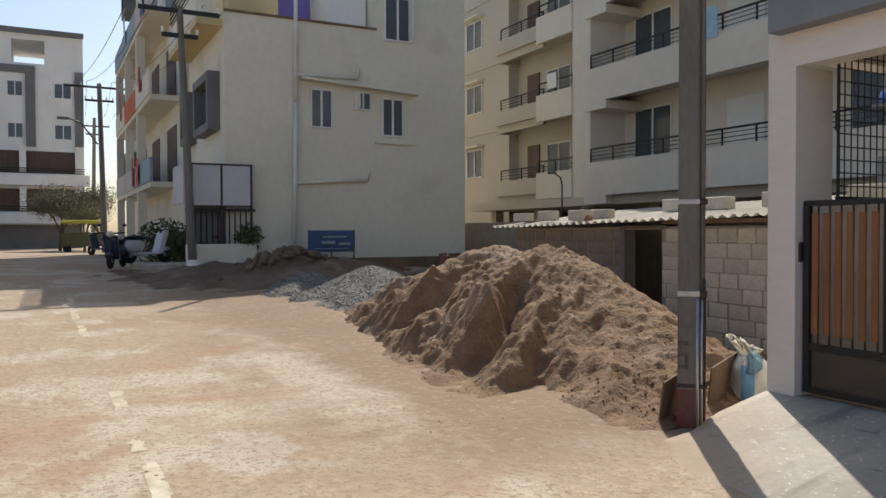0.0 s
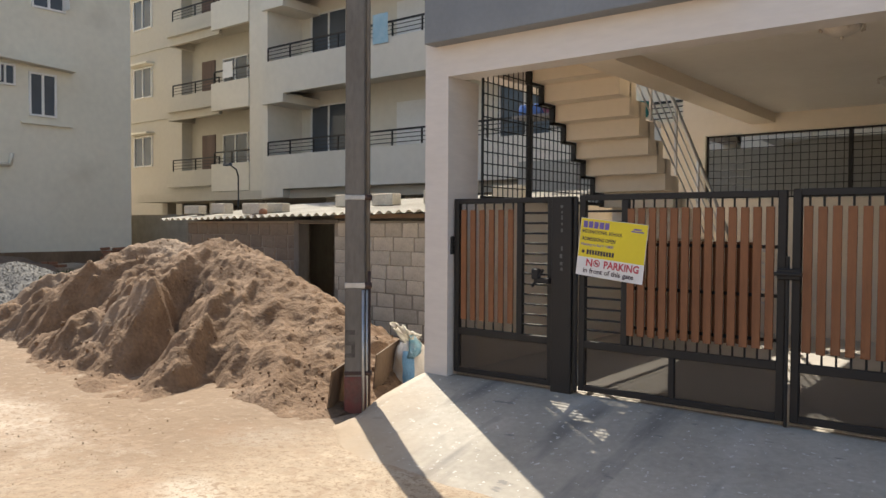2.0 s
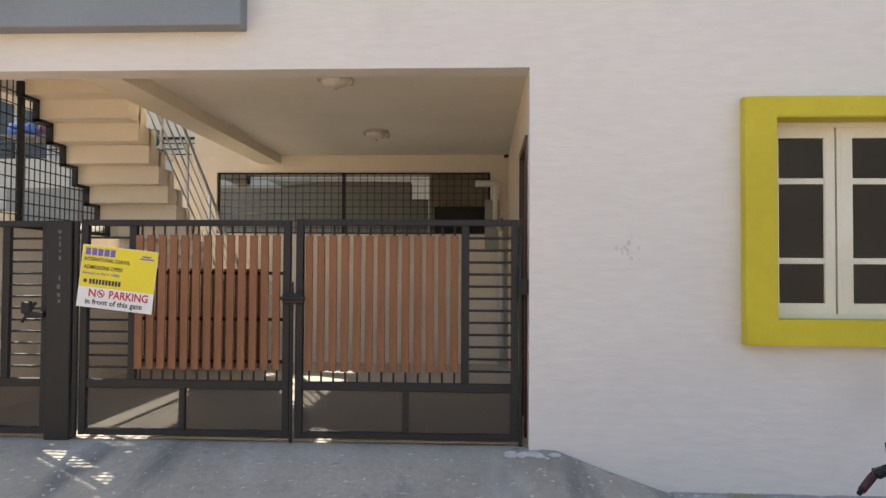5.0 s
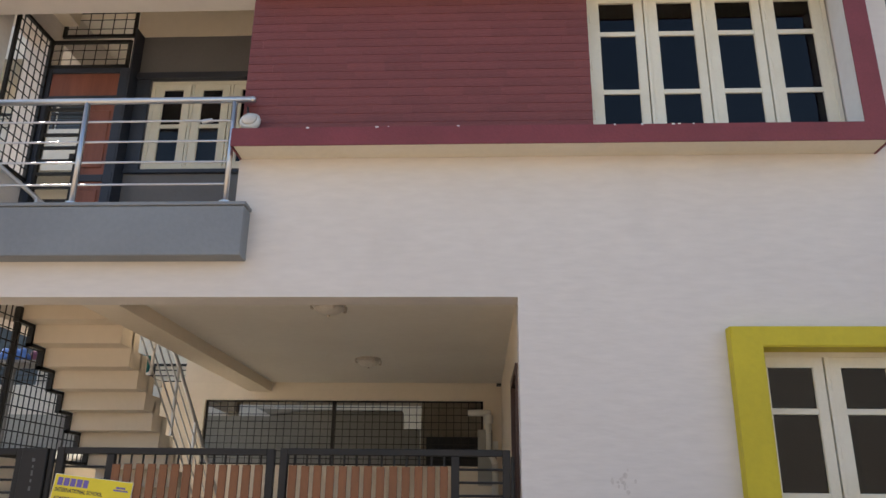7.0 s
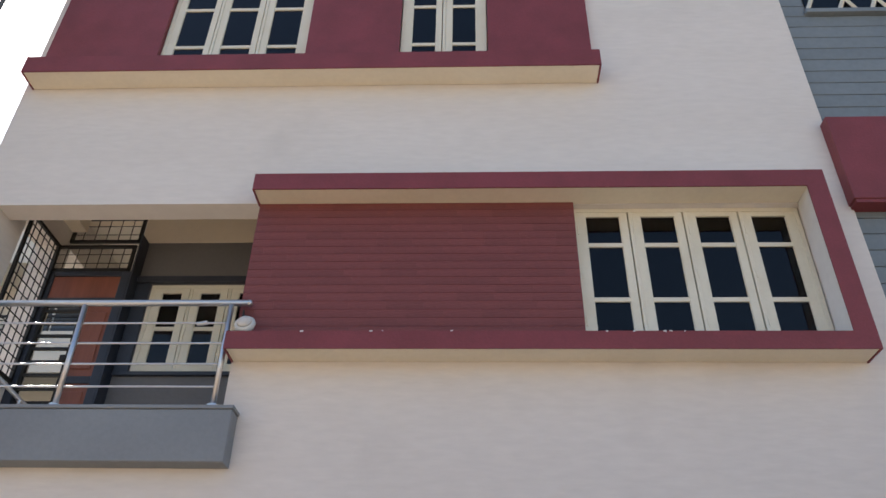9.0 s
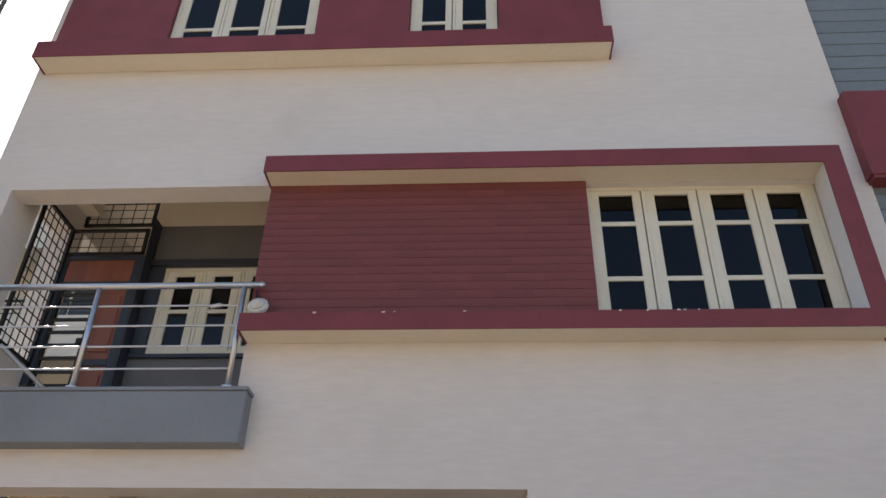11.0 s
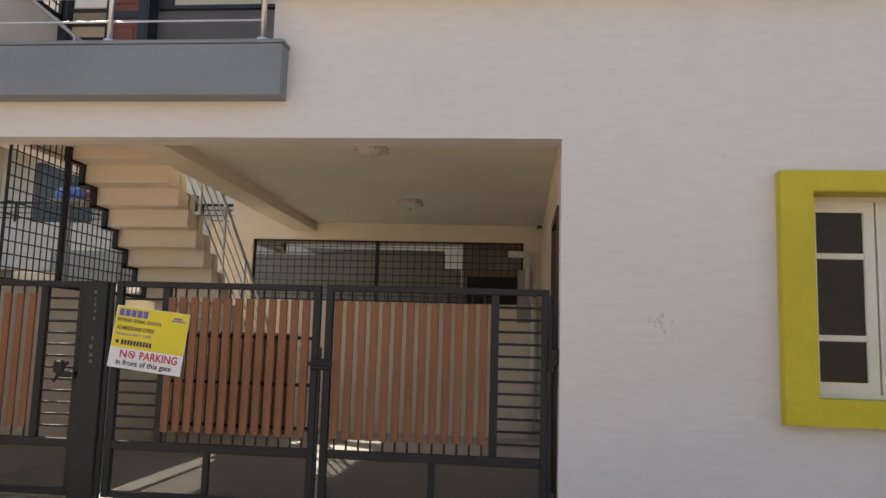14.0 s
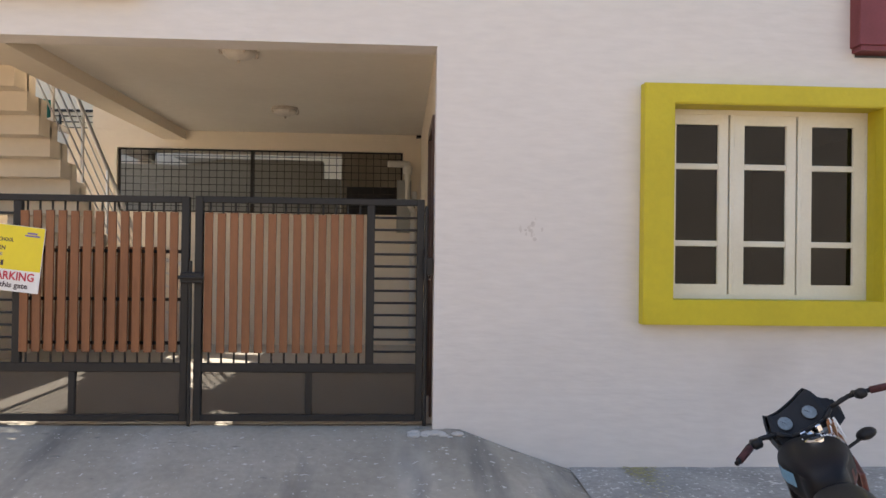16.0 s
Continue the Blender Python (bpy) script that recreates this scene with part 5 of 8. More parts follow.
def utility_pole():
    x, y, z0, z1 = -4.995, -0.612, -0.6, 9.5
    t = thing("utility_pole", (x, y, -0.3), "weathered concrete utility pole with zinc bands and conduits", "utility pole")
    bm = bmesh.new()
    bmesh.ops.create_cone(bm, cap_ends=True, segments=4, radius1=0.126, radius2=0.102, depth=z1 - z0, matrix=Matrix.Translation((x, y, (z0 + z1) / 2)) @ Matrix.Rotation(radians(45 + 42), 4, "Z"))
    bmesh.ops.bevel(bm, geom=bm.edges[:], offset=0.012, segments=2, affect="EDGES")
    part("shaft", bm, "pole", t)
    d, s = Vector((0.74, -0.67, 0)), Vector((0.67, 0.74, 0))   # toward the street corner, and along it
    c = Vector((x, y, 0))
    for side, front, r, low, top, mt in ((0.100, 0.055, 0.021, 0.55, 9.0, "pole"), (0.060, 0.098, 0.013, -0.5, 0.74, "zinc"), (0.092, 0.094, 0.010, -0.5, 0.74, "zinc"), (0.112, 0.070, 0.014, -0.5, 0.90, "rust")):
        p = c + s * side + d * front
        part("conduit", rod((p.x, p.y, low), (p.x, p.y, top), r, seg=12), mt, t, "", True)
    turn = Matrix.Translation((x, y, 0)) @ Matrix.Rotation(radians(42), 4, "Z")
    for z, mt, hh in ((1.53, "zinc", 0.045), (0.78, "zinc", 0.05), (0.03, "rust", 0.035)):
        w = 0.0895 - (z + 0.6) / 10.1 * 0.017
        bm = box(-w - 0.003, w + 0.003, -w - 0.004, w + 0.004, z - hh / 2, z + hh / 2, bevel=0.006)
        bm.transform(turn)
        part("band", bm, mt, t)
        p = c + s * 0.10 + d * 0.075
        part("clamp", rod((p.x, p.y, z - hh / 2), (p.x, p.y, z + hh / 2), 0.036, seg=14), "rust", t, "dark clamp round the conduits", True)
    bm = box(-0.0925, 0.0925, -0.0935, 0.0925, -0.32, 0.005, bevel=0.01)
    bm.transform(turn)
    part("red_paint", bm, "red_tag", t, "faded red paint at the foot")
    bm = bmesh.new()
    for x0, x1, za, zb in ((-0.085, 0.0, 0.36, 0.40), (-0.085, -0.055, 0.30, 0.362), (-0.085, 0.0, 0.27, 0.302), (-0.03, 0.0, 0.20, 0.272), (-0.085, 0.0, 0.165, 0.20)):
        box(x0, x1, -0.0905, 0.0, za, zb, bm)
    bm.transform(turn)
    part("painted_mark", bm, "worn_black", t, "dark painted mark")
    for z, w in ((8.2, 0.9), (7.7, 0.6)):
        part("cross_arm", box(x - w, x + w, y - 0.04, y + 0.04, z - 0.04, z + 0.04), "iron", t)


utility_pole()


def leaning_board(pts, label):
    """A thin board standing on edge between two ground points, leaning on the pole or sand."""
    (xa, ya, za), (xb, yb, zb), h, lean = pts
    a, b = Vector((xa, ya, za)), Vector((xb, yb, zb))
    n = Vector((-(b - a).y, (b - a).x, 0)).normalized()
    up = Vector((0, 0, h)) + n * lean
    bm = bmesh.new()
    q = [a, b, b + up * 1.06, a + up * 0.94]
    lo, hi = [bm.verts.new(v) for v in q], [bm.verts.new(v + n * 0.014) for v in q]
    bm.faces.new(lo), bm.faces.new(hi)
    for k in range(4):
        bm.faces.new((lo[k], lo[(k + 1) % 4], hi[(k + 1) % 4], hi[k]))
    t = thing("board", a, label, "board")
    part("sheet", bm, "ply", t)


leaning_board(((-5.10, -0.85, -0.37), (-5.23, -0.50, -0.37), 0.45, -0.06), "weathered brown board standing at the foot of the pole")
leaning_board(((-5.15, -0.24, -0.36), (-5.36, 0.36, -0.33), 0.50, -0.05), "weathered brown board holding back the sand beside a sack")


def sack():
    """A full woven sack: a slumped body, a gathered open neck with a ragged rim, a blue stripe and a plastic liner hanging out."""
    x, y, z = -5.17, 0.33, -0.31
    t = thing("sack", (x, y, z), "full white woven sack with blue stripe and ragged neck", "sack")

    def slump(v, extra=0.0):
        d = Vector((v.co.x - x, v.co.y - y, 0))
        a, h = math.atan2(d.y, d.x), v.co.z - z
        fold = 0.012 * math.sin(a * 5 + h * 6) + (0.016 * math.sin(a * 11 + 1) if h > 0.36 else 0.0)
        k = 0.030 * noise.noise((v.co.x * 6, v.co.y * 6, v.co.z * 5)) + 0.016 * noise.noise((v.co.x * 17, v.co.y * 17, v.co.z * 11)) + fold + extra
        v.co += d.normalized() * k if d.length > 0.01 else Vector()
        lean = max(0.0, h - 0.40)
        v.co += Vector((-0.24, -0.18, 0.0)) * lean

    prof = [(0.10, 0.0), (0.165, 0.03), (0.185, 0.09), (0.195, 0.16), (0.198, 0.23), (0.195, 0.30), (0.185, 0.36), (0.165, 0.41), (0.135, 0.445), (0.10, 0.47), (0.078, 0.49)]
    bm = lathe(prof, (x, y, z), 44)
    for v in bm.verts:
        slump(v)
    part("bag", bm, "sack", t, "", True)
    # the mouth: a thin frill, higher on one side, with torn points
    bm = bmesh.new()
    n, rows = 40, []
    for r, h in ((0.080, 0.475), (0.072, 0.51), (0.085, 0.545), (0.105, 0.575)):
        ring = []
        for k in range(n):
            a = 2 * math.pi * k / n
            up = h + (h - 0.475) * (0.5 * math.cos(a - 3.6) + 0.7 * noise.noise((math.cos(a) * 2.5, math.sin(a) * 2.5, 4)))
            rr = r * (1 + 0.22 * math.sin(a * 6 + h * 20) + 0.3 * noise.noise((math.cos(a) * 3, math.sin(a) * 3, h * 9)))
            ring.append(bm.verts.new((x + rr * math.cos(a), y + rr * math.sin(a), z + up)))
        rows.append(ring)
    for r, q in zip(rows, rows[1:]):
        for k in range(n):
            bm.faces.new((r[k], r[(k + 1) % n], q[(k + 1) % n], q[k]))
    for v in bm.verts:
        slump(v)
    bmesh.ops.solidify(bm, geom=bm.faces[:], thickness=0.003)
    part("neck", bm, "sack", t, "ragged open neck", True)
    bm = lathe([(r + 0.004, h) for r, h in prof[1:8]], (x, y, z), 44)
    bmesh.ops.delete(bm, geom=[f for f in bm.faces if abs(math.atan2(f.calc_center_median().y - y, f.calc_center_median().x - x) + 1.0) > 0.28 or len(f.verts) > 4], context="FACES")
    for v in bm.verts:
        slump(v, 0.002)
    part("stripe", bm, "blue_strip", t, "blue woven stripe", True)
    # the liner: a crumpled strip of plastic that hangs over the shoulder
    bm = bmesh.new()
    rows = []
    for k in range(13):
        f = k / 12
        a, h = -0.15 - 0.75 * f, 0.545 - 0.20 * f
        r = 0.055 + 0.16 * math.sin(f * 1.45)
        w = 0.035 + 0.03 * math.sin(f * 3.1)
        row = []
        for q in range(7):
            e = (q / 6 - 0.5) * 2
            b = a + e * w / max(r, 0.08)
            rr = r + 0.012 * math.sin(q * 2.4 + k * 1.3) + 0.006
            row.append(bm.verts.new((x + rr * math.cos(b), y + rr * math.sin(b), z + h + 0.014 * noise.noise((q, k, 3)))))
        rows.append(row)
    for r, q in zip(rows, rows[1:]):
        for k in range(6):
            bm.faces.new((r[k], r[k + 1], q[k + 1], q[k]))
    for v in bm.verts:
        lean = max(0.0, v.co.z - z - 0.40)
        v.co += Vector((-0.24, -0.18, 0.0)) * lean
    bmesh.ops.solidify(bm, geom=bm.faces[:], thickness=0.003)
    part("liner", bm, "cyan_plastic", t, "crumpled pale blue plastic", True)


sack()

# ---- heaps ----


def heap(name, material, label, category, ridge, slope, bounds, step, rough, seed, foot=0.25, kind="", grain=0.0):
    """A heap as a height field: the highest of several cones along a ridge, with slides, gullies and lumps."""
    x0, x1, y0, y1 = bounds
    xs, ys = np.arange(x0, x1, step), np.arange(y0, y1, step)
    verts, keep = [], {}
    for i, x in enumerate(xs):
        for j, y in enumerate(ys):
            h = -9
            for (px, py, pz) in ridge:
                d = math.hypot(x - px, y - py)
                a = math.atan2(y - py, x - px)
                gully = 0.16 * noise.noise((a * 2.6 + seed, px, d * 0.35)) + 0.09 * noise.noise((a * 7 + seed, d * 0.6, px))
                h = max(h, pz - slope * d * (1 + gully * rough) - 0.12 * math.exp(-d * 3))
            p = Vector((x, y, seed))
            h += rough * (0.07 * noise.noise(p * 1.6) + 0.035 * noise.noise(p * 4.1) + 0.02 * noise.noise(p * 6.5) + 0.026 * noise.noise(p * 12) + 0.014 * noise.noise(p * 23) + 0.007 * noise.noise(p * 41))
            h += grain * (noise.noise(p * 21) + 0.7 * noise.noise(p * 37))
            g = rise(x, y)
            if h < g + foot:
                h = g - 0.05 + (foot + 0.05) * math.exp((h - g - foot) / foot / 1.2)
            keep[i, j] = len(verts)
            verts.append((x, y, h))
    faces = []
    for i in range(len(xs) - 1):
        for j in range(len(ys) - 1):
            q = (keep[i, j], keep[i + 1, j], keep[i + 1, j + 1], keep[i, j + 1])
            if any(verts[k][2] > rise(verts[k][0], verts[k][1]) - 0.03 for k in q):
                faces.append(q)
    used = sorted({k for f in faces for k in f})
    remap = {k: n for n, k in enumerate(used)}
    me = bpy.data.meshes.new(name)
    me.from_pydata([verts[k] for k in used], [], [[remap[k] for k in f] for f in faces])
    me.materials.append(M[material])
    me.polygons.foreach_set("use_smooth", [not grain] * len(me.polygons))
    ob = tagged(new(name, me), label, category, "", kind)
    return ob, [verts[k] for k in used]


def along(x, knots):
    """A height read off a broken line of (place, height) knots."""
    if x <= knots[0][0]:
        return knots[0][1]
    for (a, u), (b, v) in zip(knots, knots[1:]):
        if x <= b:
            return u + (v - u) * (x - a) / (b - a)
    return knots[-1][1]


CREST = [(-14.4, -0.55), (-13.5, -0.10), (-12.5, 0.44), (-11.5, 0.80), (-10.4, 1.02), (-9.9, 1.10), (-9.3, 1.02), (-8.8, 1.10), (-8.2, 1.04), (-7.4, 0.79), (-6.9, 0.56), (-6.3, 0.33), (-5.6, 0.06), (-4.9, -0.25)]
FOOT = [(-14.4, -1.0), (-12.6, -1.55), (-11.3, -1.78), (-9.4, -1.92), (-7.9, -1.90), (-7.1, -1.98), (-6.4, -1.90), (-5.7, -1.78), (-5.1, -1.55), (-4.9, -1.2)]
CUT = [(0.0, 1.0), (0.12, 0.94), (0.25, 0.80), (0.50, 0.50), (0.60, 0.38), (0.79, 0.09), (0.9, 0.04), (1.0, 0.0), (1.25, -0.06)]
TALUS = [(0.0, 1.0), (0.08, 0.955), (0.5, 0.53), (0.85, 0.16), (1.0, 0.0), (1.25, -0.06)]


# slides of the dug face: place along the fan, height, reach to either side, where on the slope it is strongest
SLIDES = ((-12.3, 0.5, 0.7, 0.25, 0.5), (-11.5, 0.75, 0.8, 0.30, 0.45), (-10.75, 0.5, 0.6, 0.22, 0.6), (-9.85, 1.0, 0.85, 0.30, 0.45), (-9.25, 0.7, 0.4, 0.16, 0.6),
          (-8.70, 1.15, 0.50, 0.20, 0.5), (-8.15, 0.85, 0.36, 0.14, 0.55), (-7.78, 0.6, 0.26, 0.12, 0.45), (-7.36, 1.3, 0.30, 0.30, 0.72))


def slide_push(u, v):
    """How far the slides stand out of the dug face at a place of the fan and a way down the slope."""
    out = -0.35
    for at, size, left, right, best in SLIDES:
        d = u - at
        tent = 1 + d / left if d < 0 else 1 - d / right
        out += size * max(0.0, tent) * max(0.25, 1 - 1.6 * abs(v - best))
    # a bowl dug out between two slides
    return out - 0.9 * math.exp(-((u + 7.88) / 0.18) ** 2 - ((v - 0.68) / 0.2) ** 2) - 0.5 * math.exp(-((u + 8.5) / 0.14) ** 2 - ((v - 0.6) / 0.25) ** 2)


def sand_height(x, y):
    """Builder's sand: a crest, a dug steep face with slides over a fan of crumbs, and a trodden slope at one end."""
    top, back = along(x, CREST), 0.62 + 0.12 * noise.noise((x * 0.9, 3, 1))
    g, base = rise(x, y), -0.345
    p = Vector((x, y, 3.0))
    v = max(0.0, (back - y) / (back - along(x, FOOT)))
    u = -9.6 + (x + 9.6) / (1 + (1.2 if x > -9.6 else 0.25) * min(v, 1.0))
    u += 0.16 * noise.noise(p * 1.15) + 0.09 * noise.noise(p * 2.7) + 0.035 * noise.noise(p * 6.1)
    soft = min(1.0, max(0.0, (u + 7.42) / 0.34))
    soft = soft * soft * (3 - 2 * soft)
    bulge = max(0.0, math.sin(math.pi * min(1.0, v)))
    if y > back:
        h = top - 0.68 * (math.hypot(y - back, 0.10) - 0.10)
    else:
        push = slide_push(u, v) + 0.45 * noise.noise(p * 2.1 + Vector((0, 0, 4))) + 0.26 * noise.noise(p * 4.7) + 0.16 * noise.noise(p * 9.3)
        face = max(0.0, v - bulge * ((1 - soft) * 0.25 * push + 0.05 * noise.noise(p * 1.3)))
        h = base + (top - base) * ((1 - soft) * along(face, CUT) + soft * along(face, TALUS))
    lift = min(1.0, max(0.0, (h - base) / 0.2))
    crust = 0.4 + 0.6 * max(soft, min(1.0, max(0.0, (h - 0.6) / 0.35)), min(1.0, max(0.0, (v - 0.72) / 0.15)))
    h += lift * (0.05 * noise.noise(p * 1.9) + 0.03 * noise.noise(p * 3.6) + crust * (0.016 * noise.noise(p * 6.5) + 0.02 * noise.noise(p * 11)) + 0.018 * noise.noise(p * 17) + 0.009 * noise.noise(p * 28))
    # trodden hollows with broken rims, on the gentle side, the crest and along the fan
    pits = max(0.0, noise.noise(Vector((x * 4.2 + 7, y * 5.6, 3))) - 0.16)
    crumbs = max(0.0, noise.noise(p * 10 + Vector((0, 5, 0))) - 0.05)
    h += lift * crust * (0.06 * crumbs - 0.15 * min(pits, 0.2))
    return max(h, g - 0.06) if h > g - 0.02 else g - 0.06


def sand():
    x0, x1, y0, y1, step = -14.3, -4.95, -2.45, 2.44, 0.024
    xs, ys = np.arange(x0, x1, step), np.arange(y0, y1, step)
    verts = [(x, y, sand_height(x, y)) for x in xs for y in ys]
    n = len(ys)
    faces = []
    for i in range(len(xs) - 1):
        for j in range(n - 1):
            q = (i * n + j, (i + 1) * n + j, (i + 1) * n + j + 1, i * n + j + 1)
            if any(verts[k][2] > rise(verts[k][0], verts[k][1]) - 0.04 for k in q):
                faces.append(q)
    used = sorted({k for f in faces for k in f})
    remap = {k: m for m, k in enumerate(used)}
    me = bpy.data.meshes.new("sand_heap")
    me.from_pydata([verts[k] for k in used], [], [[remap[k] for k in f] for f in faces])
    me.materials.append(M["sand"])
    me.polygons.foreach_set("use_smooth", [True] * len(me.polygons))
    tagged(new("sand_heap", me), "large heap of brown builder's sand with a dug steep face", "sand heap", "", "stuff")
    return [verts[k] for k in used if verts[k][2] > rise(verts[k][0], verts[k][1]) + 0.01]


sand_top = sand()


def scatter(name, material, label, category, spots, sizes, seed, sink=0.35):
    """Many small broken lumps in one mesh, resting at the given spots."""
    rng = random.Random(seed)
    base = bmesh.new()
    bmesh.ops.create_icosphere(base, subdivisions=1, radius=1)
    co, fs = [v.co.copy() for v in base.verts], [[v.index for v in f.verts] for f in base.faces]
    base.free()
    verts, faces = [], []
    for (x, y, z) in spots:
        x, y = x + rng.uniform(-0.04, 0.04), y + rng.uniform(-0.04, 0.04)
        s = rng.uniform(*sizes) * (1 if rng.random() < 0.85 else 1.7)
        m = Euler((rng.random() * 6, rng.random() * 6, rng.random() * 6)).to_matrix()
        f = Vector((rng.uniform(0.6, 1.2), rng.uniform(0.6, 1.2), rng.uniform(0.5, 1)))
        k = len(verts)
        for c in co:
            w = m @ (Vector((c.x * f.x, c.y * f.y, c.z * f.z)) * s * rng.uniform(0.75, 1.1))
            verts.append((x + w.x, y + w.y, z + w.z + s * sink))
        faces += [[k + i for i in t] for t in fs]
    me = bpy.data.meshes.new(name)
    me.from_pydata(verts, [], faces)
    me.materials.append(M[material])
    return tagged(new(name, me), label, category, "", "stuff")


rng = random.Random(21)
scatter("sand_clods", "sand", "crumbling clods of damp sand on the heap", "sand clods", [rng.choice(sand_top) for _ in range(1800)], (0.004, 0.012), 5, -0.3)
top = [v for v in sand_top if (v[2] > 0.45 or v[0] > -7.3) and v[1] < 0.9]
scatter("sand_clods", "sand", "fist-sized clods of damp sand near the top of the heap", "sand clods", [rng.choice(top) for _ in range(520)], (0.008, 0.022), 6, -0.3)
low = [v for v in sand_top if v[1] < -1.0]
scatter("sand_clods", "sand", "lumps of crusted sand along the foot of the heap", "sand clods", [rng.choice(low) for _ in range(70)], (0.010, 0.030), 16, -0.45)
grit = []
for _ in range(420):
    x, y = rng.uniform(-14, 1.0), rng.uniform(-5.5, -0.8)
    if x > -5.2 and y > -1.95:
        continue
    grit.append((x, y, rise(x, y)))
for _ in range(900):
    x, y = rng.gauss(-6.4, 1.7), rng.gauss(-2.4, 0.5)
    if x < -5.1:
        grit.append((x, y, rise(x, y)))
scatter("grit", "earth", "loose grit and small stones on the dusty street", "grit", grit, (0.002, 0.0055), 8)



g1, top1 = heap("gravel_heap", "gravel", "grey heap of crushed stone", "gravel heap", [(-14.5, 0.75, 0.60), (-15.4, 0.85, 0.70), (-16.2, 1.05, 0.62), (-14.3, 0.15, 0.42), (-13.4, -0.4, 0.16), (-14.9, -0.3, 0.36), (-13.9, -0.7, 0.12)], 0.47, (-17.6, -12.4, -1.4, 3.2), 0.03, 0.4, 11.0, 0.06, kind="stuff", grain=0.018)
g2, top2 = heap("gravel_heap", "gravel", "low grey heap of fine crushed stone", "gravel heap", [(-17.2, 0.1, 0.50), (-16.2, -0.45, 0.34), (-17.9, 0.3, 0.42)], 0.4, (-19.6, -13.8, -2.2, 2.4), 0.034, 0.5, 14.0, 0.06, kind="stuff", grain=0.018)
scatter("crushed_stone", "gravel", "loose angular crushed stone on the heaps", "crushed stone", [rng.choice(top1) for _ in range(11000)] + [rng.choice(top2) for _ in range(7000)], (0.007, 0.015), 9, -0.3)


def plant_tuft(at, n, size, seed, label):
    """A small leafy weed: many single leaves on short stems."""
    rng = random.Random(seed)
    t = thing("weed", at, label, "weed")
    bm = bmesh.new()
    for k in range(n):
        a, tilt = rng.random() * 6.3, rng.uniform(0.3, 1.3)
        d = Vector((math.cos(a) * math.sin(tilt), math.sin(a) * math.sin(tilt), math.cos(tilt)))
        s = d.cross(Vector((0, 0, 1))).normalized() * size * 0.22
        p = Vector(at) + d * size * rng.uniform(0.2, 0.8) + Vector((rng.gauss(0, size * 0.5), rng.gauss(0, size * 0.5), 0))
        tip = p + d * size * rng.uniform(0.4, 0.8) + Vector((0, 0, -size * 0.15))
        mid = (p + tip) / 2 + Vector((0, 0, size * 0.05))
        bm.faces.new([bm.verts.new(v) for v in (p, mid + s, tip, mid - s)])
    part("leaves", bm, "leaf", t)


plant_tuft((-13.3, 0.65, 0.22), 90, 0.22, 4, "small green weed growing between the heaps")


def grass_patch():
    """Low rough grass and weeds on the plot between the heaps and the far wall."""
    rng = random.Random(77)
    verts, faces = [], []
    for _ in range(5200):
        x, y = rng.uniform(-17.5, -12.6), rng.uniform(2.4, 7.6)
        if noise.noise((x * 0.9, y * 0.9, 1)) < -0.15:
            continue
        a, h, w = rng.random() * 6.3, rng.uniform(0.08, 0.26), rng.uniform(0.012, 0.03)
        z = rise(x, y)
        lean = Vector((math.cos(a), math.sin(a), 0)) * h * rng.uniform(0.2, 0.7)
        side = Vector((-math.sin(a), math.cos(a), 0)) * w
        p, k = Vector((x, y, z - 0.01)), len(verts)
        mid, tip = p + lean * 0.4 + Vector((0, 0, h * 0.6)), p + lean + Vector((0, 0, h))
        verts += [p - side * 0.5, p + side * 0.5, mid + side, tip, mid - side]
        faces.append((k, k + 1, k + 2, k + 3, k + 4))
    me = bpy.data.meshes.new("grass")
    me.from_pydata(verts, [], faces)
    me.materials.append(M["leaf"])
    tagged(new("grass", me), "low dark green grass and weeds on the empty plot", "grass", "", "stuff")


grass_patch()

# ---- block shed ----


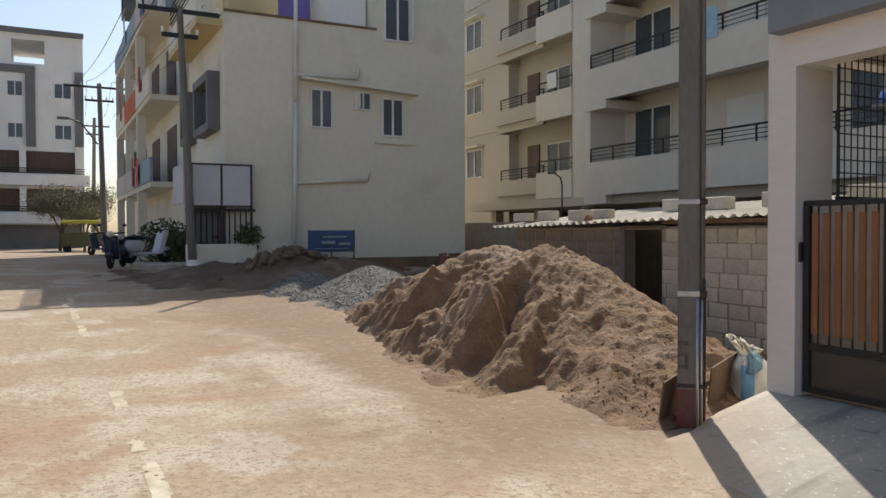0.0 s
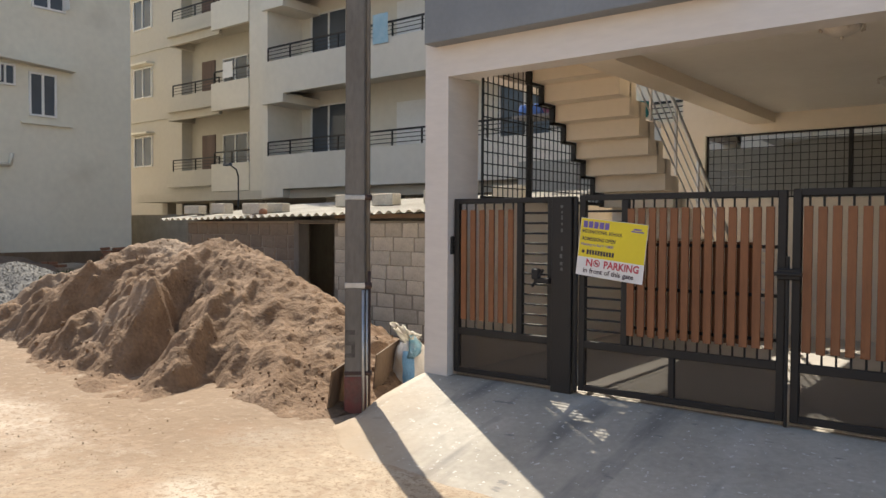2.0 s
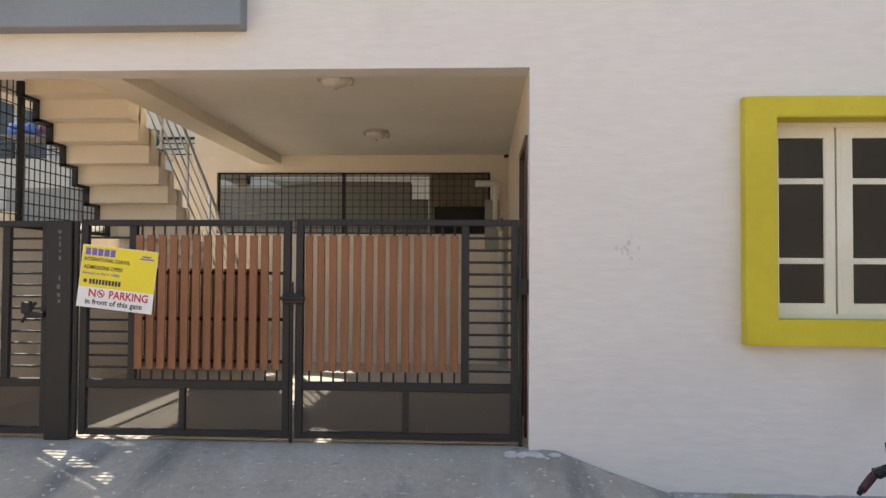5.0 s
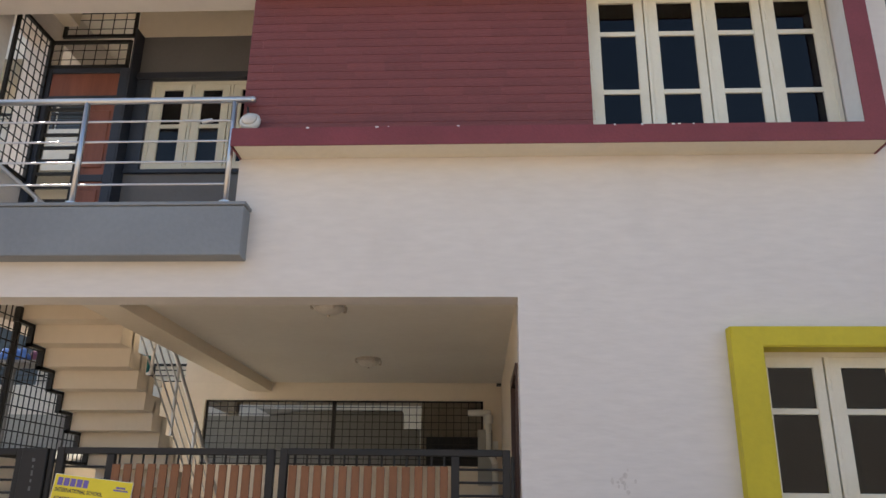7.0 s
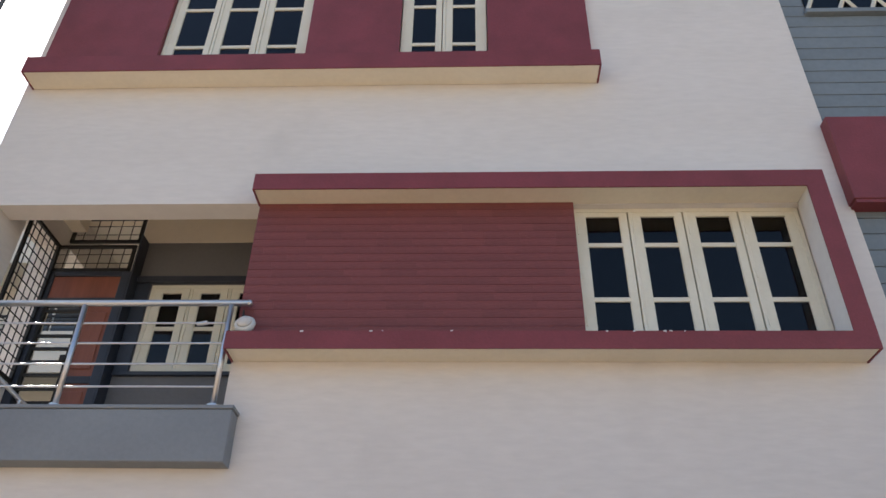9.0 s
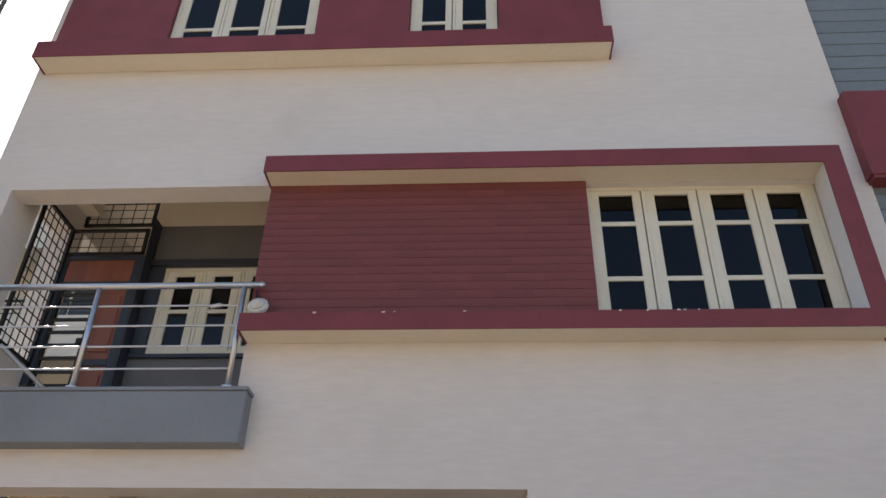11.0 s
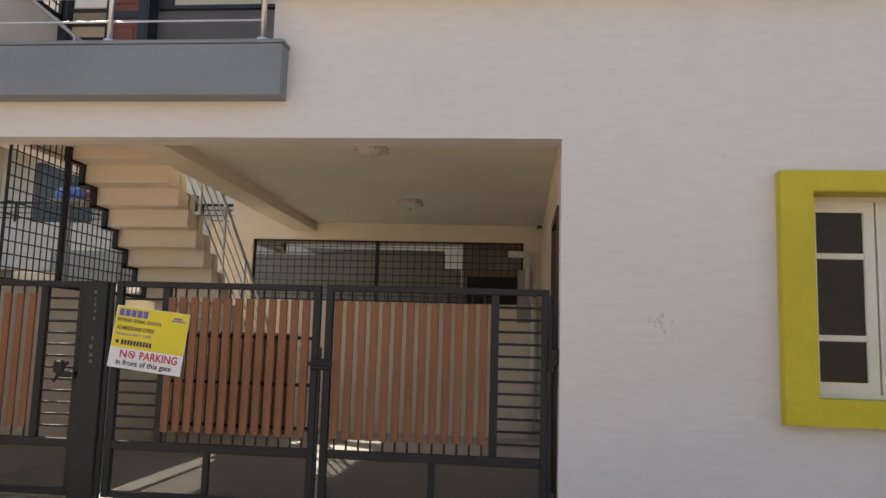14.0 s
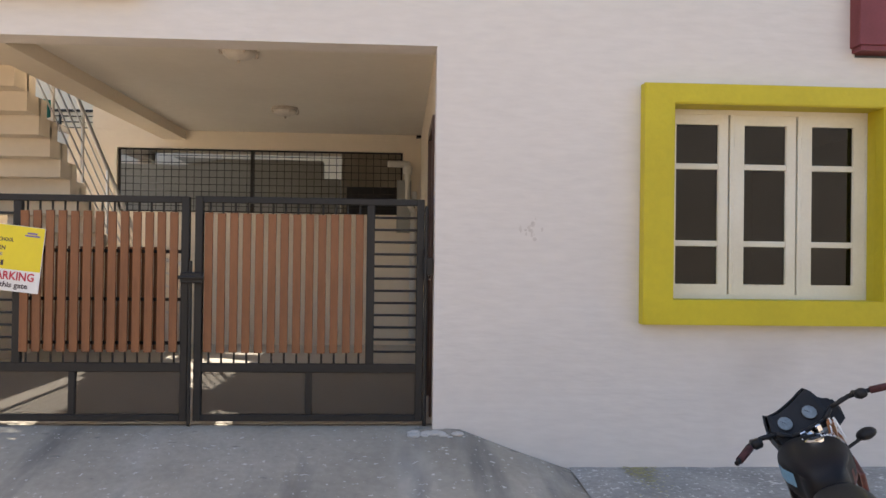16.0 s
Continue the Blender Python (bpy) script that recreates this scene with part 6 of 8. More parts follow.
def shed():
    """A low shed of concrete blocks: blocks as pieces on a mortar core, a doorway, a corrugated cement roof."""
    y = 2.5
    core = structure("shed_wall", wall_with(-12.3, -5.6, -0.5, 1.36, y + 0.001, y + 0.19, [(-9.32, -8.55, -0.6, 1.32)]), "mortar", "wall of the shed built of rough concrete blocks", "wall")
    rng = random.Random(5)
    shapes = {}
    row = 0
    z = -0.42
    while z < 1.3:
        h = 0.195
        x = -12.3 - (0.16 if row % 2 else 0)
        while x < -5.6:
            w = rng.choice((0.30, 0.31, 0.29, 0.33, 0.42, 0.38))
            a, b = max(x, -12.3) + 0.008, min(x + w, -5.6) - 0.008
            x += w
            top = min(z + h, 1.36) - 0.008
            if b > -9.32 and a < -8.55:
                if a < -9.32:
                    b = -9.33
                elif b > -8.55:
                    a = -8.54
                else:
                    continue
            if b - a < 0.06:
                continue
            # blocks left of the doorway take the darker brown
            darker = b < -9.3
            key = (round(b - a, 2), round(top - z, 2), darker)
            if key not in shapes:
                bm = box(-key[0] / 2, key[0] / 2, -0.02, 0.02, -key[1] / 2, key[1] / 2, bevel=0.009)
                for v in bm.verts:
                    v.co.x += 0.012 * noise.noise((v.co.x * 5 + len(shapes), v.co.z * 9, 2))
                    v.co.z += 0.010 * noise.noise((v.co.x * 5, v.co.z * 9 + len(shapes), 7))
                shapes[key] = mesh_of(bm, "block", "block_dark" if darker else "block")
            piece("block", shapes[key], core, pose((a + b) / 2, y + (0.010 if z > 0.35 else 0.017) + rng.uniform(-0.003, 0.003), (z + top) / 2, rng.uniform(-1, 1), rng.uniform(-1.2, 1.2), rng.uniform(-0.6, 0.6)))
        z += h
        row += 1
    # inner walls coloured dark so that the doorway looks deep in shade
    structure("shed_side", box(-12.3, -12.1, y + 0.19, 5.4, -0.5, 1.5), "shed_board", "side wall of the shed", "wall")
    structure("shed_back", box(-12.1, -5.6, 5.2, 5.4, -0.5, 1.6), "shed_board", "back wall of the shed, coloured dark for the shade indoors", "wall")
    structure("shed_side", box(-5.8, -5.6, y + 0.19, 5.2, -0.5, 1.5), "shed_board", "side wall of the shed", "wall")
    jamb = tagged(new("door_3"), "open doorway of the shed with a rough timber jamb", "door", "", "structure")
    part("door_jamb", box(-9.42, -9.31, y - 0.03, y + 0.18, -0.4, 1.33, bevel=0.006), "shed_board", jamb)
    part("lintel", box(-9.42, -8.45, y - 0.02, y + 0.2, 1.33, 1.38, bevel=0.006), "shed_board", jamb)
    roof = thing("shed_roof", (-9.2, y, 1.4), "weathered corrugated cement roof sheets weighed down with blocks", "roof", "", "structure")
    bm = bmesh.new()
    n = 220
    xs = np.linspace(-12.75, -4.78, n)

    def zz(x, v):
        ph = (x * 2 * math.pi / 0.177)
        return 1.38 + (x + 12.75) * 0.018 + v * 0.12 + 0.024 * math.sin(ph) + 0.012 * noise.noise((x, v, 3))
    rows = [[bm.verts.new((x, 2.22 + v * 1.1, zz(x, v))) for x in xs] for v in np.linspace(0, 3, 5)]
    for r, s in zip(rows, rows[1:]):
        for k in range(n - 1):
            bm.faces.new((r[k], r[k + 1], s[k + 1], s[k]))
    bmesh.ops.solidify(bm, geom=bm.faces[:], thickness=0.008)
    part("sheet", bm, "asbestos", roof, "", True)
    part("purlin", box(-8.4, -4.9, 2.36, 2.43, 1.40, 1.45), "ply", roof, "dark timber purlin")
    for k, (x, yy, rz, h, big) in enumerate(((-12.15, 2.55, 4, 0.15, 0.40), (-11.3, 2.5, -3, 0.17, 0.42), (-10.35, 2.45, 2, 0.17, 0.42), (-10.15, 2.75, 8, 0.16, 0.38), (-9.4, 3.6, 0, 0.2, 0.42),
                                           (-8.35, 3.4, -6, 0.19, 0.5), (-7.15, 3.2, 4, 0.2, 0.42), (-6.35, 2.5, 30, 0.17, 0.25), (-5.75, 2.9, 10, 0.2, 0.4))):
        base = zz(x, (yy - 2.22) / 1.1) + 0.035
        b = box(-big / 2, big / 2, -0.09, 0.09, 0, h, bevel=0.012)
        b.transform(pose(x, yy, base, 0, 0, rz))
        part_ob = new("loose_block", mesh_of(b, "loose_block", "block"))
        tagged(part_ob, "loose concrete block weighing down the shed roof", "concrete block", "blocks on the shed roof")
    b = ball((-10.1, 2.42, zz(-10.1, 0.2) + 0.06), 0.08, scale=(1, 0.8, 0.8), seg=8)
    tagged(new("stone", mesh_of(b, "stone", "clay")), "ochre broken stone on the shed roof", "stone")


shed()

# ---- houses along the street ----


def plain_window(parent, axis, at, u0, u1, z0, z1, leaves=2, hood=False, grille=False, frame_mat="white", depth=0.06):
    """A small window of a far house on a wall that faces +x ('x') or -y ('y'): frame, panes, and a hood if it has one."""
    s = 1 if axis == "x" else -1

    def slab(a, b, c, d, near, far):
        return box(at + s * near, at + s * far, a, b, c, d) if axis == "x" else box(a, b, at + s * near, at + s * far, c, d)
    w = part("window", slab(u0, u1, z0, z1, -0.03, 0.012), "dark_pane", parent, "dark glazed window")
    f = 0.05
    for a, b, c, d in ((u0 - f, u1 + f, z1, z1 + f), (u0 - f, u1 + f, z0 - f, z0), (u0 - f, u0, z0, z1), (u1, u1 + f, z0, z1)):
        part("window_frame", slab(a, b, c, d, -0.01, depth), frame_mat, w)
    for k in range(1, leaves):
        m = u0 + (u1 - u0) * k / leaves
        part("mullion", slab(m - 0.03, m + 0.03, z0, z1, -0.01, depth - 0.01), frame_mat, w)
    if hood:
        part("hood", slab(u0 - 0.2, u1 + 0.2, z1 + 0.12, z1 + 0.2, 0, 0.4), "house_cream", parent)
    if grille:
        n = int((u1 - u0) / 0.12)
        for k in range(1, n):
            m = u0 + (u1 - u0) * k / n
            part("grille_bar", slab(m - 0.008, m + 0.008, z0, z1, 0.02, 0.035), "iron", w)
    return w


def cream_house():
    """The cream house with its blind side toward the empty plot."""
    t = thing("cream_house", (-24.5, 3, 0), "cream plastered house with a nearly blind side wall", "house")
    X = -21.7
    part("wall", box(-27.4, X, -0.84, 6.7, -0.4, 7.37), "house_cream", t)
    part("upper_wall", box(-27.4, X, 3.66, 6.7, 7.37, 8.95), "house_cream", t)
    part("terrace_wall", box(-27.4, -23.6, -0.84, 3.66, 7.37, 8.8), "house_cream", t)
    part("coping", box(-21.72, X + 0.05, -0.86, 3.66, 7.37, 7.43), "ply", t, "dark parapet coping")
    part("terrace_block", box(-23.6, -22.4, 2.3, 3.6, 7.43, 8.6), "white", t, "white terrace block")
    part("stair_head", box(-23.0, -22.2, -0.6, 0.8, 7.43, 8.9), "ochre", t, "ochre terrace wall")
    part("cloth_banner", box(-23.58, -23.55, 0.9, 2.2, 7.9, 8.9), "ink_blue", t, "violet banner")
    part("plinth", box(X, X + 0.05, -0.84, 6.7, -0.4, 0.55), "ply", t, "dark damp plinth")
    for u0, u1, z0, z1 in ((1.62, 2.2, 4.38, 5.42), (3.86, 4.48, 4.25, 5.32), (3.95, 4.75, 7.15, 8.4)):
        plain_window(t, "x", X, u0, u1, z0, z1)
    plain_window(t, "x", X, 3.0, 3.42, 4.98, 5.44)
    part("open_sash", box(X, X + 0.28, 3.0, 3.03, 4.98, 5.44), "white", t)
    part("open_sash", box(X, X + 0.38, 4.72, 4.75, 7.15, 8.4), "white", t)
    bm = prism([(1.25, 5.74), (4.95, 5.56), (4.95, 5.49), (1.25, 5.67)], "x", X, X + 0.32)
    part("sunshade", bm, "house_cream", t, "sloping concrete sunshade")
    part("sill_band", box(X, X + 0.1, 3.6, 4.95, 3.98, 4.03), "house_cream", t)
    part("drain_pipe", tube([(X + 0.08, 1.16, 9.5), (X + 0.08, 1.13, 5.0), (X + 0.08, 1.05, 0.4)], 0.06), "pvc", t, "", True)
    part("branch_pipe", tube([(X + 0.08, 1.16, 5.82), (X + 0.08, 3.0, 5.86), (X + 0.08, 3.04, 6.15)], 0.05), "house_cream", t, "", True)
    part("branch_pipe", tube([(X + 0.08, 1.1, 2.72), (X + 0.08, 3.3, 2.86), (X + 0.08, 3.35, 3.15)], 0.05), "house_cream", t, "", True)
    # street side: grey boxed windows and a yellow balcony
    Y = -0.84
    for x0, x1 in ((-24.7, -22.35), (-27.2, -26.0)):
        b = part("window_box", wall_with(x0, x1, 4.2, 5.85, Y - 0.34, Y, [(x0 + 0.25, x1 - 0.25, 4.42, 5.62)]), "dark_grey", t, "grey projecting window box")
        part("pane", box(x0 + 0.25, x1 - 0.25, Y - 0.1, Y - 0.06, 4.42, 5.62), "dark_pane", b)
    part("balcony", box(-27.0, -21.9, Y - 0.7, Y, 7.0, 7.2), "ochre", t, "ochre balcony slab")
    part("balcony_parapet", box(-27.0, -21.9, Y - 0.7, Y - 0.6, 7.2, 7.9), "house_cream", t)
    for k in range(5):
        part("balcony_rail", rod((-26.9, Y - 0.65, 8.0 + k * 0.16), (-22.0, Y - 0.65, 8.0 + k * 0.16), 0.02, seg=6), "iron", t)
    g = thing("house_gate", (-21.4, -0.9, 0.1), "dark barred yard gate and grille of the cream house", "gate")
    for k in range(12):
        y = -1.85 + k * 0.15
        part("bar", rod((-21.45, y, 0.98), (-21.45, y, 1.9), 0.02, seg=6), "iron", g)
    part("rail", box(-21.48, -21.42, -1.95, -0.1, 1.88, 1.95), "iron", g)
    # porch shade painted as a dark grey slab on the cream wall
    part("porch_shade", box(-21.68, -21.6, -1.9, -0.86, 0.3, 2.0), "dark_grey", g, "dark grey slab for the shade in the porch")
    w = structure("yard_wall", box(-21.5, -21.25, -1.95, -0.1, -0.3, 1.0, bevel=0.02), "house_cream", "low cream yard wall", "wall")


cream_house()


def bright_house():
    """The colourful house beyond: storeys of balconies with beige, orange and pale blue fronts."""
    t = thing("bright_house", (-34, 2, 0), "tall house with beige, orange and pale blue balcony fronts", "house")
    part("wall", box(-44, -33, -1.0, 7, -0.3, 14.5), "house_cream", t)
    part("wall", box(-33, -27.6, -1.0, 7, -0.3, 11.2), "house_cream", t)
    cols = (("plain_front", "orange"), ("house_cream", "plain_front"), ("light_blue", "orange"), ("house_cream", "light_blue"))
    for f in range(3):
        z = 2.9 + 3.0 * f
        part("balcony_slab", box(-41, -28.2, -2.0, -1.0, z, z + 0.18), "house_cream", t)
        for k, x in enumerate((-41, -36.6, -32.2)):
            part("balcony_front", box(x + 0.05, x + 4.2, -2.05, -1.95, z + 0.18, z + 1.0), cols[(f + k) % 4][k % 2], t)
            part("column", box(x, x + 0.3, -2.02, -1.7, z - 2.9 if f else 0, z), "house_cream" if k else "plain_front", t)
            d = part("doorway", box(x + 1.0, x + 3.2, -1.03, -0.99, z + 0.2, z + 2.3), "door_dark", t, "dark balcony doorway")
    for f in range(4):
        z = 3.4 + 3.0 * f
        b = part("window_box", wall_with(-43.6, -41.6, z, z + 2.0, -1.5, -1.0, [(-43.3, -41.9, z + 0.3, z + 1.7)]), "dark_grey", t, "grey projecting window box")
        part("pane", box(-43.3, -41.9, -1.15, -1.1, z + 0.3, z + 1.7), "dark_pane", b)
    for x, z, m, w, h in ((-33.0, 3.7, "cloth_e", 0.6, 1.1), (-31.2, 3.6, "orange", 0.7, 1.0), (-30.2, 6.9, "cloth_e", 0.5, 0.9), (-37.8, 7.0, "cloth_e", 0.5, 1.2), (-35.5, 9.9, "cloth_a", 0.6, 1.1), (-29.3, 9.8, "cloth_b", 0.7, 1.6)):
        bm = bmesh.new()
        bmesh.ops.create_grid(bm, x_segments=8, y_segments=8, size=0.5, matrix=pose(x, -2.09, z, 90) @ Matrix.Diagonal((w, h, 1, 1)))
        for v in bm.verts:
            v.co.y -= 0.04 * noise.noise((v.co.x * 5, 0, v.co.z)) + 0.02
        c = new("hanging_cloth", mesh_of(bm, "hanging_cloth", m, True))
        tagged(c, "washing hung over a balcony front", "laundry", "washing on the balconies")


bright_house()


def far_house():
    t = thing("far_house", (-64, -12, 0.2), "white four-storey house with grey bands and balconies", "house")
    X = -60
    part("wall", wall_with(-24, -2.6, 0.2, 15.3, -66, X, [(-7.0, -5.0, 13.0, 14.6)], axis="x"), "white", t)
    part("top_band", box(X, X + 0.2, -24, -2.55, 15.0, 15.35), "dark_grey", t, "dark roof edge")
    part("corner_band", box(X, X + 0.2, -3.15, -2.6, 7.4, 12.6), "dark_grey", t, "grey vertical band")
    for y0, y1 in ((-8.4, -7.9), (-6.2, -5.6)):
        part("band", box(X, X + 0.18, y0, y1, 7.3, 12.8), "dark_grey", t, "grey vertical band")
    part("band", box(X, X + 0.16, -8.4, -5.6, 12.3, 12.8), "dark_grey", t, "grey level band")
    for z in (7.9, 10.75):
        for y0, y1 in ((-7.25, -6.4), (-4.4, -3.4), (-10.6, -9.6)):
            plain_window(t, "x", X, y0, y1, z, z + 0.95, 2)
    for z in (2.0, 4.6):
        part("loggia", box(X, X + 0.03, -22, -2.8, z + 0.9, z + 2.4), "door_dark", t, "loggia with brown shutters")
        part("balcony_front", box(X, X + 1.0, -24, -2.3, z, z + 0.75), "white", t)
        for k in range(4):
            part("column", box(X + 0.5, X + 0.9, -3.2 - k * 3.4, -2.8 - k * 3.4, z + 0.75, z + 2.5), "white", t)
        for k in range(3):
            part("rail", rod((X + 0.95, -20, z + 0.85 + 0.15 * k), (X + 0.95, -2.6, z + 0.85 + 0.15 * k), 0.03, seg=6), "iron", t)
    # no real recess: a dark sheet stands for the shade of the shops
    part("shop_shade", box(X, X + 0.05, -22, -2.8, 0.2, 1.9), "dark_grey", t, "dark grey sheet for the shaded ground-floor opening")


far_house()

# ---- apartment block behind the plot ----


def railing(parent, x0, x1, y, z, step=1.1, rails=4):
    r = part("railing", box(x0, x1, y - 0.025, y + 0.025, z + 0.43, z + 0.48), "iron", parent, "black steel railing")
    for k in range(rails - 1):
        part("rail", rod((x0, y, z + 0.1 + k * 0.12), (x1, y, z + 0.1 + k * 0.12), 0.012, seg=6), "iron", r)
    n = max(1, int((x1 - x0) / step))
    for k in range(n + 1):
        x = x0 + (x1 - x0) * k / n
        part("post", box(x - 0.02, x + 0.02, y - 0.02, y + 0.02, z, z + 0.44), "iron", r)


def apartments():
    t = thing("apartment_block", (-18, 14, 0), "large cream apartment block with long railed balconies", "apartment building")
    # right wing: long balconies
    Y, x0, x1 = 11.0, -20.75, -4
    part("wall", box(x0 - 0.004, x1, Y + 1.5, 20, 2.3, 16), "flat_light", t)
    part("wing_end", box(x0 - 1.6, x0, Y + 1.3, 20, 2.3, 16), "flat_light", t)
    part("wing_fin", box(x0 - 0.25, x0, Y, Y + 1.29, 2.45, 16), "flat_light", t)
    for f in range(4):
        zb, zt = 2.50 + 3.1 * f, 3.60 + 3.1 * f
        part("balcony_front", box(x0, x1, Y - 0.1, Y + 0.05, zb, zt), "flat_light", t)
        part("balcony_floor", box(x0, x1, Y + 0.05, Y + 1.5, zb + 0.25, zb + 0.4), "flat_light", t)
        part("drop_beam", box(x0 - 0.2, x0 + 0.9, Y - 0.1, Y + 1.5, zb - 0.28, zb), "flat_light", t)
        railing(t, x0 + 0.05, x1, Y - 0.02, zt)
        for a, b in ((-20.2, -18.55), (-12.4, -10.8)):
            plain_window(t, "y", Y + 1.5, a, b, zt - 0.25, zt + 1.75, 2)
        part("balcony_door", box(-16.3, -15.0, Y + 1.46, Y + 1.5, zt - 0.6, zt + 1.55), "white", t, "pale closed balcony door")
    # left wing, set back, with stepped balcony fronts
    Y = 12.3
    part("wall", box(-29.2, -22.4, Y + 1.4, 20, 2.2, 16), "flat_cream", t)
    part("pier", box(-23.35, -22.35, Y - 0.05, Y + 1.4, 2.2, 16), "flat_light", t)
    for f in range(4):
        zb, zt = 2.55 + 3.08 * f, 3.52 + 3.08 * f
        part("balcony_front", box(-29.0, -25.65, Y + 0.25, Y + 0.4, zb, zt), "flat_cream", t)
        part("balcony_front", box(-25.65, -23.35, Y - 0.1, Y + 0.05, zb + 0.05, zt + 0.12), "flat_light", t)
        part("balcony_floor", box(-29.0, -23.35, Y + 0.05, Y + 1.4, zb + 0.3, zb + 0.45), "flat_cream", t)
        part("side_cheek", box(-29.2, -29.0, Y + 0.25, Y + 1.4, zb, zt), "flat_cream", t)
        railing(t, -28.9, -25.7, Y + 0.3, zt)
        railing(t, -25.6, -23.4, Y, zt + 0.12, rails=3)
        part("front_door", box(-28.4, -27.5, Y + 1.35, Y + 1.41, zt - 0.5, zt + 1.55), "door_dark", t, "brown flat door")
        plain_window(t, "y", Y + 1.4, -26.9, -25.35, zt - 0.1, zt + 1.45, 2)
        plain_window(t, "y", Y + 1.4, -24.6, -23.6, zt - 0.1, zt + 1.45, 2)
    # far wing with plain windows
    Y = 13.2
    part("wall", box(-38, -29.2, Y, 20, -0.3, 16), "flat_cream", t)
    for f in range(4):
        z = 4.15 + 3.06 * f
        plain_window(t, "y", Y, -32.9, -31.5, z - 0.2, z + 1.05, 2, hood=True)
        part("string_course", box(-38, -29.2, Y - 0.06, Y, z + 1.75, z + 1.85), "flat_cream", t)
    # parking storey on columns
    # the storey's shade is put into this wall's dark grey
    part("parking_wall", box(-29.2, -4, 17.5, 18, -0.4, 2.4), "dark_grey", t, "back wall of the parking storey, dark grey for its shade")
    part("parking_slab", box(-29.2, -4, 11.2, 20, 2.2, 2.5), "flat_cream", t)
    for x in (-28.9, -25.6, -22.6, -19, -15.5, -12, -8.5, -5):
        part("column", box(x - 0.2, x + 0.2, 12.2, 12.6, -0.4, 2.2), "flat_cream", t)
    structure("compound_wall", box(-26, -12.2, 8.0, 8.2, -0.4, 1.62), "mortar", "grey block boundary wall of the apartments", "wall")
    for x, z, m in ((-24.6, 7.35, "white"), (-15.5, 7.0, "cloth_a")):
        bm = bmesh.new()
        bmesh.ops.create_grid(bm, x_segments=8, y_segments=8, size=0.5, matrix=pose(x, 10.86 if x > -20 else 12.2, z - (0.02 if x > -20 else 0.2), 90) @ Matrix.Diagonal((0.6, 0.85 if x > -20 else 0.6, 1, 1)))
        for v in bm.verts:
            v.co.y += 0.03 * noise.noise((v.co.x * 6, 0, v.co.z))
        c = new("hanging_cloth", mesh_of(bm, "hanging_cloth", m, True))
        tagged(c, "washing hung over the apartment railing", "laundry", "washing on the balconies")


apartments()


def street_light():
    t = thing("street_light", (-19.1, 8.6, 0), "thin bent street light behind the shed", "street lamp")
    part("pole", tube([(-19.1, 8.6, -0.3), (-19.1, 8.6, 2.75), (-19.17, 8.58, 2.95), (-19.45, 8.55, 3.1)], 0.022, seg=8), "iron", t, "", True)
    part("head", box(-19.7, -19.4, 8.48, 8.62, 3.07, 3.15, bevel=0.02), "dark_grey", t)


street_light()

# ---- behind the carport ----


def rear_house():
    t = thing("rear_house", (-2, 9.5, 0), "cream house close behind with grey parapet and dark windows", "house")
    part("wall", box(-9, 3, 11.0, 14, -0.3, 9), "house_cream", t)
    part("grey_wall", box(-3.5, -1.45, 6.6, 6.8, -0.3, 2.565), "yard_grey", t, "grey plastered yard wall")
    part("grey_wall", box(-1.45, -1.19, 6.6, 6.8, -0.3, 2.307), "yard_grey", t, "low end of the yard wall")
    part("grey_wall", box(-8, -3.5, 6.6, 6.8, -0.3, 2.488), "yard_grey", t, "grey plastered yard wall")
    part("wash_room", box(-1.11, 0.1, 5.9, 7.4, -0.3, 2.75), "mortar", t, "weathered brown washroom wall")
    # the wall is uncut here; a black slab gives the opening its shade
    part("wash_window", box(-1.03, -0.27, 5.87, 5.9, 1.35, 2.13), "black", t, "black slab for the shade in an opening")
    part("coping", prism([(-3.72, 2.605), (-3.48, 2.49), (-3.0, 2.565), (-1.45, 2.565), (-1.45, 2.58), (-3.3, 2.59)], "y", 6.56, 6.6), "yard_grey", t, "grey sloping coping")


rear_house()


def side_washing():
    """Baskets and washing seen through the side grille, on the balcony of the block behind."""
    t = thing("laundry_shelf", (-6.2, 3.2, 1.9), "dark shelf with blue and plum washing behind the grille", "laundry")
    part("shelf", box(-7.1, -6.05, 5.0, 5.5, 3.02, 3.06), "dark_grey", t)
    part("bracket", box(-7.02, -6.98, 5.4, 5.46, -0.3, 3.02), "dark_grey", t)
    part("bracket", box(-6.15, -6.1, 5.4, 5.46, -0.3, 3.02), "dark_grey", t)
    for x, m, s in ((-6.87, "cloth_b", 0.13), (-6.70, "cloth_b", 0.11), (-6.46, "cloth_c", 0.12), (-6.30, "cloth_c", 0.10)):
        bm = ball((x, 5.1, 3.06 + s * 0.7), s, scale=(1, 0.7, 0.8), seg=12)
        for v in bm.verts:
            v.co.z -= 0.12 * max(0.0, noise.noise(v.co * 6))
            v.co += Vector((noise.noise(v.co * 9), noise.noise(v.co * 9 + Vector((3, 0, 0))), noise.noise(v.co * 9 + Vector((0, 3, 0))))) * 0.07
        part("cloth", bm, m, t, "", True)
    t = thing("teal_bucket", (-3.9, 4.1, 2.3), "teal plastic tub with dark washing on the stair landing", "tub")
    part("tub", lathe([(0.08, 0.0), (0.12, 0.13), (0.125, 0.15)], (-3.75, 2.38, 2.46), 18), "cloth_d", t, "", True)


side_washing()

# ---- poles, wires, trees ----


